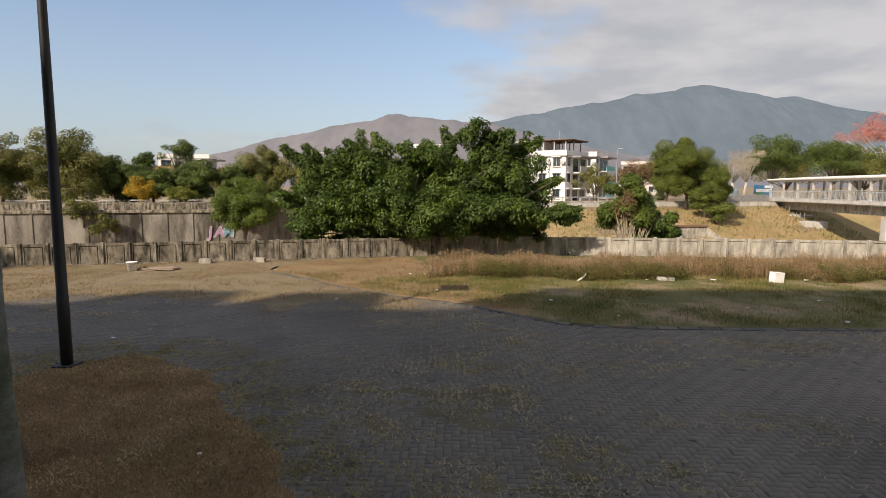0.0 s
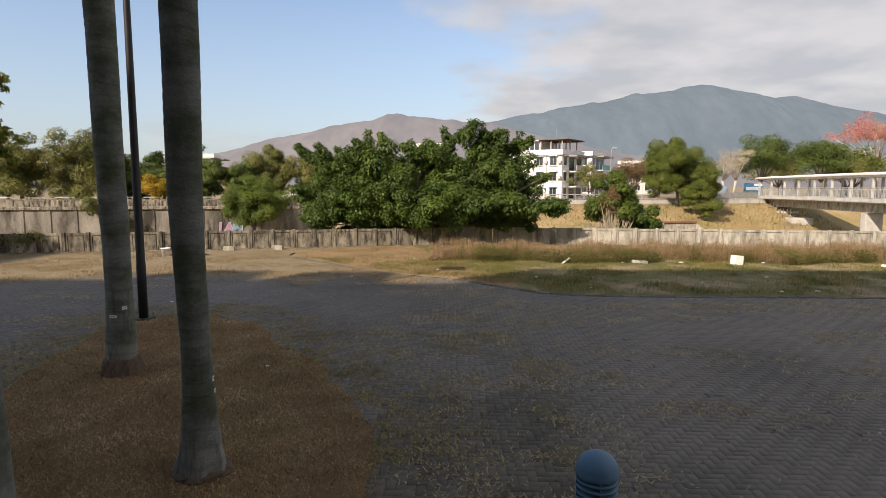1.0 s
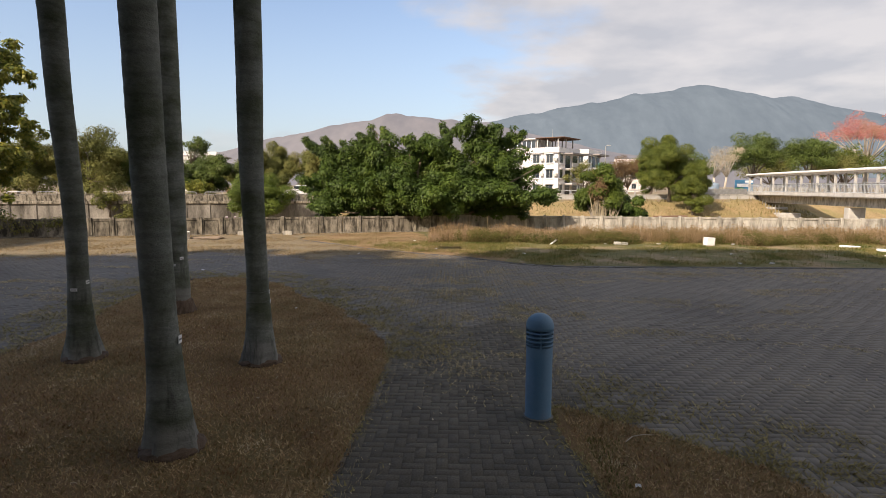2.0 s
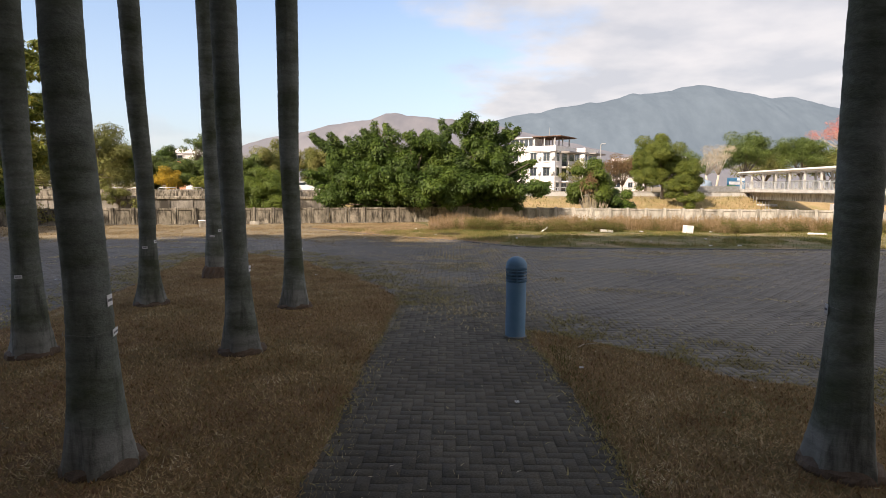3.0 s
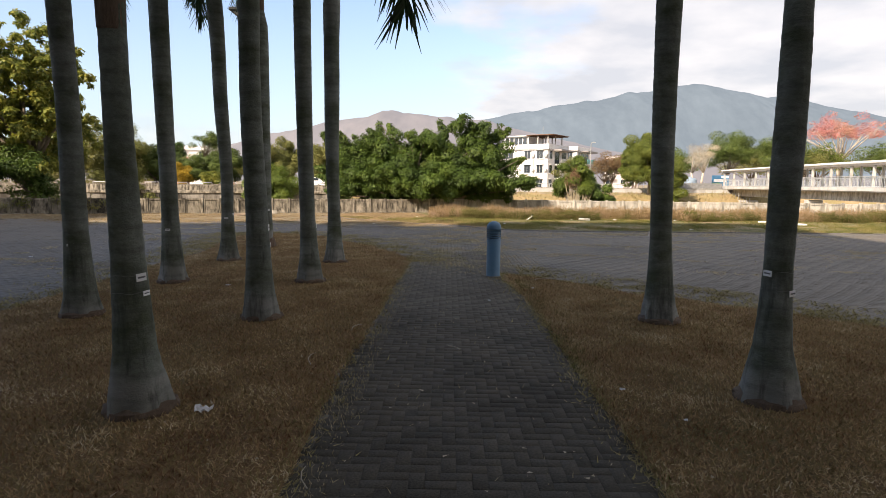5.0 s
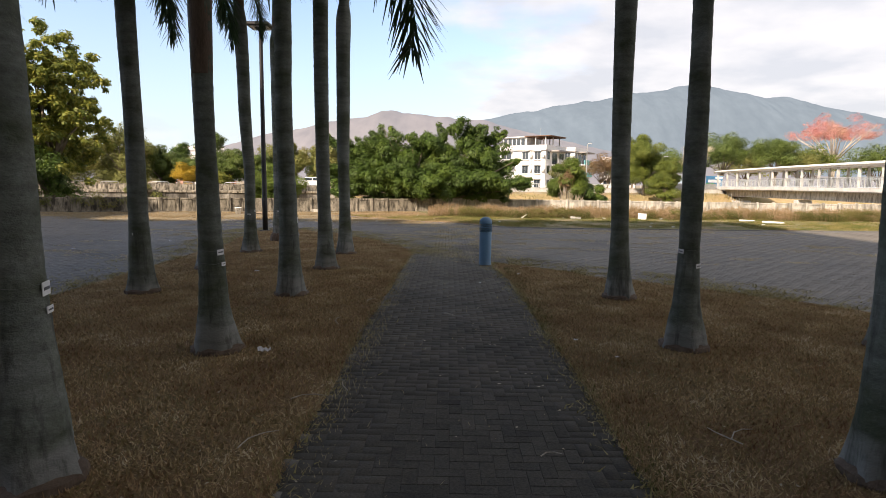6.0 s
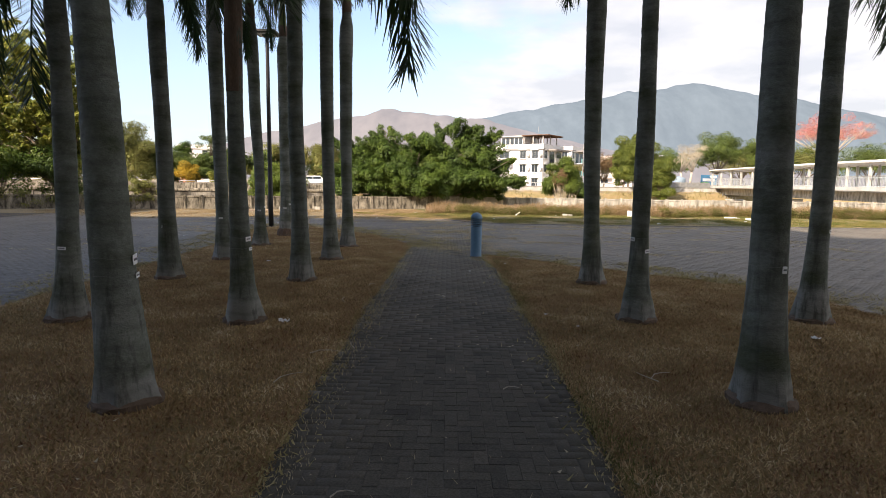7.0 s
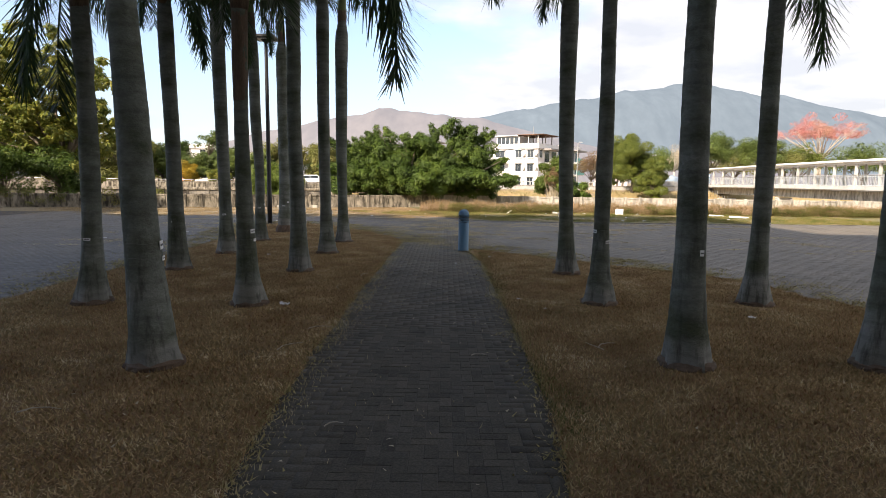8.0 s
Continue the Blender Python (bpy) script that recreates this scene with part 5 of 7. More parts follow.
# The broad banyan that leans over the wall: several crowns of one tree.
rng_b = np.random.default_rng(101)
bc, br = [], []
for cx, cy, cz, rx, ry, rz, n in ((-4.4, 0.3, 2.4, 2.7, 2.2, 2.1, 34), (-1.6, -0.2, 2.9, 2.4, 2.4, 2.3, 34), (1.6, 0.0, 3.2, 2.3, 2.4, 2.5, 36), (3.9, 0.2, 2.8, 2.0, 2.2, 2.3, 30), (-5.6, 0.0, 1.7, 1.7, 1.8, 1.6, 18), (5.0, 0.4, 1.7, 1.3, 1.8, 1.7, 18), (0.0, -0.6, 1.6, 4.6, 2.0, 1.3, 44), (3.2, -0.4, 1.3, 2.6, 2.0, 1.0, 26), (-3.6, -0.5, 1.3, 2.8, 2.0, 1.0, 24), (-0.5, -2.3, 2.0, 3.4, 1.0, 0.9, 30), (3.6, -2.4, 2.0, 3.2, 1.0, 0.9, 30), (-3.4, -2.0, 2.1, 2.4, 0.9, 0.9, 20), (-5.4, 0.3, 3.5, 1.5, 1.6, 1.3, 20), (-3.0, 0.3, 4.0, 1.9, 1.6, 1.0, 20), (0.0, 0.4, 4.1, 1.8, 1.6, 1.0, 20), (2.6, 0.3, 4.3, 1.6, 1.5, 1.0, 16)):
    c, r = clumps_on(rng_b, n, (cx, cy, cz), (rx, ry, rz), -0.7, 0.5, (0.16, 0.31))
    bc.append(c), br.append(r)
# sprays that break the outline
for sx, sy, sz, dx, dz, n in ((-5.9, 0, 4.3, -1.0, 0.75, 5), (-3.0, -0.3, 4.7, -0.7, 0.55, 4), (0.9, 0, 5.0, 0.2, 0.6, 4), (2.7, 0.1, 5.1, 0.9, 0.7, 5), (4.3, 0.2, 4.9, 0.9, 0.5, 4), (5.4, 0.2, 3.4, 0.7, 0.2, 3), (-6.6, 0, 2.8, -0.5, 0.2, 3), (-0.8, -0.8, 4.6, -0.3, 0.5, 3)):
    for i in range(n):
        f = i / n
        bc.append(np.array([[sx + dx * f, sy, sz - 0.25 + dz * f * 0.7]]))
        br.append(np.array([[0.42 - 0.2 * f, 0.45, 0.26 - 0.1 * f]]))
bc, br = np.concatenate(bc), np.concatenate(br)
# fans of twigs that reach out and up from the outer clumps
far_out = np.hypot(bc[:, 0] / 6.0, (bc[:, 2] - 2.4) / 2.6)
fans_c, fans_r = [], []
for k in rng_b.choice(len(bc), 120, replace=False, p=far_out ** 3 / (far_out ** 3).sum()):
    out = np.array([bc[k, 0] / 5.0 + rng_b.normal() * 0.5, -0.3 + rng_b.normal() * 0.4, (bc[k, 2] - 2.2) / 4.0 + 0.12])
    out /= np.linalg.norm(out)
    for f in (0.35, 0.6, 0.82, 1.0):
        fans_c.append(bc[k] + out * f * rng_b.uniform(0.6, 0.85) + (0, 0, 0.08 * f * f))
        fans_r.append((0.42 - 0.2 * f, 0.42 - 0.2 * f, 0.26 - 0.12 * f))
bc, br = np.concatenate([bc, np.array(fans_c)]), np.concatenate([br, np.array(fans_r)])
bc[:, 0] *= 0.93
bc[:, 2] = np.maximum(bc[:, 2], np.where(bc[:, 1] < -1.4, 1.45, 0.75))
banyan = tree("banyan_tree", -1.15, 27.6, -0.05, "broad dark green banyan spreading over the wall", "tree", M["leaf_banyan"], M["bark"], bc, br, 230000, 0.16, 0.072, 0.24, 0.8, 103, 0.3, "", 9, 3, 0.55)

# Shrub with dead canes behind the wall.
shrub = spread_tree("tall_shrub", 8.7, 29.8, -1.2, 3.3, 5.0, "leaf_bright", "green shrub with dead straw-coloured canes", 22000, 111, 0.15, 0.07, 0.25, 0.07, 26, "bark_pale", "", 0.3, (0.22, 0.36), 3)
rng = np.random.default_rng(112)
bm = bmesh.new()
for i in range(46):
    a = rng.uniform(-0.75, 0.75)
    tube_into(bm, [(a * 0.5 - 0.1, -0.9 + rng.uniform(-0.2, 0.2), 0.6), (a * 0.8 - 0.1, -1.1, 1.6), (a * 1.2 - 0.1 + rng.uniform(-0.2, 0.2), -1.15, rng.uniform(2.2, 3.3))], [0.025, 0.02, 0.008], 5)
part("dead_cane_tuft", bm, M["leaf_pale"], shrub, "straw-coloured dead canes")
swarm("dead_foliage", leaf_cloud([(-0.4, -0.9, 3.3), (-0.1, -0.8, 3.8)], [0.6, 0.5], 1300, 0.15, 0.06, rng, 0.3, 0.3), 4, M["leaf_brown"], shrub, "reddish dead leaves")
spread_tree("dark_shrub", 10.25, 30.0, -1.2, 2.5, 3.6, "leaf_banyan", "dark rounded shrub behind the wall", 16000, 113, 0.14, 0.08, 0.15, 0.05, 20, "bark", "", 0.3, (0.26, 0.4))
spread_tree("low_shrub", 6.6, 29.2, -1.0, 0.9, 1.45, "leaf_green", "low dark shrub behind the wall", 2500, 114, 0.13, 0.07, 0.15, 0.04, 12, "bark", "", 0.3, (0.26, 0.4))

# Right-hand group on the bank.
spread_tree("round_tree", 26.9, 68.5, 0.3, 8.0, 8.6, "leaf_round", "rounded dense green tree on the dry bank", 62000, 121, 0.18, 0.09, 0.08, 0.2, 54, "bark", "bank trees", 0.1, (0.2, 0.33), shell=0.84)
spread_tree("round_tree", 28.4, 64.8, -1.4, 5.0, 7.0, "leaf_round", "rounded green tree on the dry bank", 28000, 122, 0.18, 0.09, 0.03, 0.16, 40, "bark", "bank trees", 0.1, (0.2, 0.34), shell=0.84)
spread_tree("round_tree", 25.4, 70.5, 0.6, 4.4, 7.4, "leaf_round", "rounded green tree behind the bank parapet", 20000, 123, 0.18, 0.09, 0.15, 0.15, 36, "bark", "bank trees", 0.1, (0.2, 0.34), shell=0.84)
spread_tree("brown_tree", 24.5, 79, 0.8, 8.0, 6.4, "leaf_brown", "brown half-bare shrubby tree", 9000, 124, 0.2, 0.1, 0.2, 0.14, 36, "bark", "", 0.2, (0.2, 0.34), 2)
spread_tree("brown_tree", 19.5, 82, 0.8, 6.0, 5.4, "leaf_olive", "olive shrubby tree beside the house", 6000, 125, 0.2, 0.1, 0.2, 0.12, 26, "bark", "", 0.2, (0.2, 0.34), 2)
spread_tree("pale_tree", 36.6, 74.5, 0.8, 5.4, 7.6, "leaf_pale", "bare pale branching tree by the bridge", 2400, 126, 0.22, 0.07, 0.4, 0.16, 40, "bark_pale", "", 0.0, (0.16, 0.26), 2)
spread_tree("street_tree", 43.5, 80.5, 0.8, 7.6, 9.2, "leaf_green", "large green street tree behind the bridge", 17000, 127, 0.24, 0.12, 0.32, 0.2, 40, "bark", "street trees", 0.15, (0.26, 0.42))
spread_tree("street_tree", 51.5, 80.5, 0.8, 7.8, 9.6, "leaf_green", "large green street tree behind the bridge", 17000, 128, 0.24, 0.12, 0.3, 0.2, 40, "bark", "street trees", 0.15, (0.26, 0.42))
spread_tree("street_tree", 59.5, 87, 0.8, 8.0, 7.5, "leaf_olive", "olive green street tree behind the bridge", 13000, 129, 0.24, 0.12, 0.28, 0.2, 36, "bark", "street trees", 0.15, (0.26, 0.42))
spread_tree("flame_tree", 75.5, 104, 0.8, 19, 15.0, "leaf_red", "wide tree in coral-red bloom", 9000, 130, 0.26, 0.13, 0.42, 0.3, 110, "bark_pale", "", 0.0, (0.10, 0.17), 2, 0.05)
for i, (tx, ty, tw, th, lf) in enumerate(((68, 98, 12, 9.0, "leaf_round"), (80, 97, 13, 9.2, "leaf_green"), (92, 100, 13, 9.2, "leaf_round"), (104, 104, 14, 9, "leaf_green"), (34, 96, 10, 8.6, "leaf_round"), (13, 102, 9, 6.2, "leaf_olive"), (-2, 96, 12, 6.6, "leaf_green"), (46, 112, 14, 9.5, "leaf_green"), (62, 110, 14, 8.8, "leaf_olive"))):
    spread_tree("far_tree", tx, ty, 0.8, tw, th, lf, "green tree in the far belt", 8000, 140 + i, 0.34, 0.17, 0.2, 0.2, 34, "bark", "far trees", 0.1, (0.24, 0.4))

# Left-hand belt on the far bank.
rng_t = np.random.default_rng(159)
BELT = [(-38.6, 57.2, 8.2, 9.0, "leaf_olive"), (-43.5, 55.5, 7.5, 7.2, "leaf_olive"), (-35.4, 60.5, 6.0, 5.9, "leaf_green"), (-31.6, 60.5, 5.6, 4.8, "leaf_green"), (-27.6, 61.0, 5.6, 5.2, "leaf_green"), (-23.6, 62.5, 5.4, 5.4, "leaf_green"), (-20.6, 64.5, 6.6, 6.6, "leaf_olive"), (-15.4, 64.5, 6.4, 6.6, "leaf_olive"), (-10.6, 65.5, 6.8, 6.0, "leaf_green"), (-5.0, 68.0, 7.0, 5.6, "leaf_green"), (1.0, 72.0, 7.0, 5.2, "leaf_green")]
for bx in np.arange(-92, -46, 5.2):
    BELT.append((bx, float(bank_y(bx)) + 4 + rng_t.uniform(-1, 2), rng_t.uniform(7, 9), rng_t.uniform(6.4, 8.2), ("leaf_green", "leaf_olive")[int(rng_t.integers(2))]))
for bx in np.arange(-100, 8, 7.5):
    BELT.append((bx, float(bank_y(bx)) + 17 + rng_t.uniform(-2, 3), rng_t.uniform(9, 12), rng_t.uniform(5.2, 7.4), ("leaf_green", "leaf_olive", "leaf_green")[int(rng_t.integers(3))]))
for i, (tx, ty, tw, th, lf) in enumerate(BELT):
    spread_tree("bank_tree", tx, ty, 0.8, tw, th, lf, ("leafy green tree in the belt along the bank road" if lf == "leaf_green" else "olive brown tree in the belt along the bank road"), 21000, 160 + i, 0.22, 0.11, 0.03, 0.17, 40, "bark", "belt trees", 0.15, (0.2, 0.34))
spread_tree("feathery_tree", -32.0, 67, 0.8, 4.6, 7.9, "leaf_green", "tall open feathery tree above the belt", 3600, 190, 0.24, 0.1, 0.55, 0.14, 22, "bark", "", 0.2, (0.22, 0.34))
spread_tree("feathery_tree", -36.2, 68, 0.8, 3.0, 6.9, "leaf_banyan", "slender dark tree above the belt", 2600, 191, 0.24, 0.1, 0.45, 0.12, 18, "bark", "", 0.2, (0.24, 0.36))
spread_tree("yellow_shrub", -31.0, 57.4, 0.8, 3.8, 3.2, "leaf_yellow", "shrub in bright yellow leaf by the road", 5000, 192, 0.18, 0.1, 0.05, 0.07, 22, "bark", "", 0.1, (0.24, 0.38))
spread_tree("yellow_shrub", -27.4, 58.2, 0.8, 3.0, 2.8, "leaf_turning", "yellowish shrub by the road", 3600, 193, 0.18, 0.1, 0.05, 0.07, 18, "bark", "", 0.1, (0.24, 0.38))
spread_tree("wall_tree", -19.9, 54.6, -2.8, 6.4, 6.8, "leaf_bright", "bright green tree growing against the channel wall", 42000, 194, 0.2, 0.1, 0.16, 0.17, 48, "bark", "", 0.2, (0.24, 0.4), low=-0.95)
spread_tree("wall_shrub", -32.4, 53.2, -4.2, 3.8, 4.6, "leaf_olive", "straggling shrub at the foot of the channel wall", 1800, 195, 0.2, 0.09, 0.4, 0.06, 16, "bark", "", 0.2, (0.2, 0.34))
spread_tree("wall_shrub", -34.6, 53.6, -0.6, 4.2, 2.6, "leaf_olive", "scrub trailing over the channel wall", 3200, 196, 0.2, 0.09, 0.1, 0.06, 18, "bark", "", 0.6, (0.2, 0.34))

# Large tree with yellowing leaves beyond the wall, and the dark thicket at its foot.
spread_tree("turning_tree", -25.6, 25.0, -0.3, 10.4, 12.6, "leaf_turning", "tall tree with yellowing green leaves behind the wall", 52000, 201, 0.25, 0.15, 0.04, 0.26, 620, "bark", "", 0.35, (0.035, 0.085), 2, shell=0.0)
spread_tree("turning_tree", -33.0, 25.5, -0.3, 9.6, 12.6, "leaf_turning", "tall tree with yellowing green leaves behind the wall", 34000, 202, 0.25, 0.15, 0.04, 0.26, 420, "bark", "", 0.35, (0.035, 0.085), 2, shell=0.0)
for i, (tx, ty, tw, th) in enumerate(((-23.6, 23.6, 4.6, 4.2), (-26.5, 22.2, 5, 5.2), (-30.5, 21.5, 5.4, 5.6), (-34.5, 20.5, 6, 6))):
    spread_tree("dark_thicket", tx, ty, -0.3, tw, th, "leaf_banyan", "dark thicket behind the boundary wall", 9000, 210 + i, 0.18, 0.09, 0.08, 0.08, 22, "bark", "thickets", 0.2, (0.26, 0.42))
# Ragged creeper over the left end of the wall.
rng = np.random.default_rng(215)
vx = rng.uniform(-31, -17.3, 26)
creeper = empty("creeper", pose(-22, float(fence_y(-22)), 0), "thin creeper hanging over the old wall", "creeper")
vc = np.stack([vx + 22, fence_y(vx) - float(fence_y(-22)) - 0.05, rng.uniform(0.3, 1.0, 26)], 1)
swarm("foliage", leaf_cloud(vc, np.stack([rng.uniform(0.3, 0.8, 26), np.full(26, 0.16), rng.uniform(0.15, 0.4, 26)], 1), 3600, 0.11, 0.06, rng, 0.5, 0.2), 4, M["leaf_olive"], creeper)

# ---------------- palms ----------------


def frond_mesh(name, start, sag, length, seed, limp=1.0):
    """A feather frond: arched midrib along +x with two rows of drooping leaflets."""
    rng = np.random.default_rng(seed)
    n = 26
    pts, p, a = [], np.zeros(3), start
    for i in range(n + 1):
        pts.append(p.copy())
        a -= sag / n * (0.35 + 1.3 * i / n)
        p = p + length / n * np.array([math.cos(a), 0, math.sin(a)])
    pts = np.array(pts)
    quads = []
    for i in range(n):  # midrib
        w0, w1 = 0.028 * (1 - i / n) + 0.004, 0.028 * (1 - (i + 1) / n) + 0.004
        a0, b0 = pts[i], pts[i + 1]
        quads += [a0 + (0, -w0, 0), a0 + (0, w0, 0), b0 + (0, w1, 0), b0 + (0, -w1, 0)]
        quads += [a0 + (0, -w0, 0), b0 + (0, -w1, 0), b0 + (0, 0, -w1 * 1.4), a0 + (0, 0, -w0 * 1.4)]
        quads += [a0 + (0, w0, 0), a0 + (0, 0, -w0 * 1.4), b0 + (0, 0, -w1 * 1.4), b0 + (0, w1, 0)]
    m = 104
    for i in range(m):
        f = 0.14 + 0.86 * i / m
        k = f * n
        j = min(int(k), n - 1)
        q = pts[j] * (1 - (k - j)) + pts[j + 1] * (k - j)
        d = (pts[j + 1] - pts[j]) / np.linalg.norm(pts[j + 1] - pts[j])
        for s in (-1, 1):
            ll = length * 0.27 * (0.55 + 0.6 * math.sin(math.pi * min(1, f * 1.02))) * rng.uniform(0.8, 1.1)
            fwd = 0.35 + 0.7 * f + rng.uniform(-0.12, 0.12)
            turn = rng.uniform(-1.1, 1.1) * limp
            v = d * fwd + (np.array([0, s, 0]) * math.cos(turn) + np.cross(d, (0, 1, 0)) * math.sin(turn)) * rng.uniform(0.75, 1.0)
            v /= np.linalg.norm(v)
            drop = np.array([0, 0, -1.0]) * rng.uniform(0.3, 0.75) * limp
            m1 = q + v * ll * 0.5 + drop * ll * 0.16
            m2 = q + v * ll * 0.85 + drop * ll * 0.62
            wv = np.cross(v, (0, 0, 1))
            wv = wv / (np.linalg.norm(wv) + 1e-9) * 0.0155
            quads += [q - wv * 0.6, q + wv * 0.6, m1 + wv, m1 - wv]
            quads += [m1 - wv, m1 + wv, m2 + wv * 0.15, m2 - wv * 0.15]
    ob = swarm(name, np.array(quads), 4, M["frond"])
    me = ob.data
    bpy.data.objects.remove(ob)
    return me


FRONDS = [frond_mesh("frond", radians(68), 1.35, 2.5, 1), frond_mesh("frond", radians(48), 1.75, 2.7, 2), frond_mesh("frond", radians(30), 2.0, 2.8, 3), frond_mesh("frond", radians(6), 1.55, 2.7, 4), frond_mesh("frond", radians(-45), 0.85, 3.3, 5), frond_mesh("frond", radians(8), 1.95, 3.5, 6, 0.4), frond_mesh("frond", radians(-62), 0.5, 3.3, 7, 0.6)]


def trunk_profile(crown_z, ra, rb, rc, bulge):
    """Girth of a trunk: flared foot, radius ra at 1.2 m, rb at 2.2 m, rc above, swelling to bulge below the crown."""
    return [(0.248, 0.0), (0.238, 0.06), (0.218, 0.2), (max(ra + 0.038, 0.155), 0.5), (ra + 0.016, 0.85), (ra, 1.2), (rb, 2.2), (rc, 3.3), ((rc + bulge) / 2, crown_z - 1.3), (bulge, crown_z - 0.75), (bulge * 0.97, crown_z - 0.4), (0.112, crown_z)]


def trunk_bm(profile, seed):
    """A ringed trunk: scars as shallow steps, uneven girth, a flared foot."""
    rng = np.random.default_rng(seed)
    height = profile[-1][1]
    zs = np.concatenate([np.arange(0, 1.0, 0.05), np.arange(1.0, height - 0.01, 0.06), [height]])
    rad = np.interp(zs, [p[1] for p in profile], [p[0] for p in profile])
    seg = 24
    bm = bmesh.new()
    rings = []
    ph = rng.uniform(0, 6.28, 4)
    sway = rng.normal(size=4) * 0.006
    gap = rng.uniform(0.09, 0.15)
    for z, r in zip(zs, rad):
        step = 0.0012 * (1 if (z % gap) < gap * 0.35 else -0.6) + rng.normal() * 0.0007
        sx = sway[0] * math.sin(z * 1.1 + ph[0]) + sway[1] * math.sin(z * 2.3 + ph[1])
        sy = sway[2] * math.sin(z * 1.3 + ph[2]) + sway[3] * math.sin(z * 2.1 + ph[3])
        row = []
        for i in range(seg):
            t = 2 * math.pi * i / seg
            foot = max(0, 0.35 - z) * 0.10 * math.sin(5 * t + ph[0]) + max(0, 0.22 - z) * 0.10 * math.sin(9 * t + ph[1])
            rr = r + step + 0.004 * math.sin(2 * t + ph[2] + z) + foot + rng.normal() * 0.0006
            row.append(bm.verts.new((sx + rr * math.cos(t), sy + rr * math.sin(t), z - (0.12 if z == 0 else 0))))
        rings.append(row)
    for a, b in zip(rings, rings[1:]):
        for i in range(seg):
            bm.faces.new((a[i], a[(i + 1) % seg], b[(i + 1) % seg], b[i]))
    bm.faces.new(list(reversed(rings[0])))
    bm.faces.new(rings[-1])
    return bm


def ring_wire(r, z, thick=0.0016):
    bm = bmesh.new()
    pts = [(r * math.cos(2 * math.pi * i / 28), r * math.sin(2 * math.pi * i / 28), z + 0.006 * math.sin(i)) for i in range(29)]
    return tube_into(bm, pts, [thick] * 29, 5)


def stem_at(z, slope_x, slope_y, bend):
    """How far a stem stands off its foot at height z: a lean and a bow that straightens above 5 m."""
    low = min(z, 5.0)
    return Vector((slope_x * z + bend * low * low + 2 * bend * low * (z - low), slope_y * z, z))


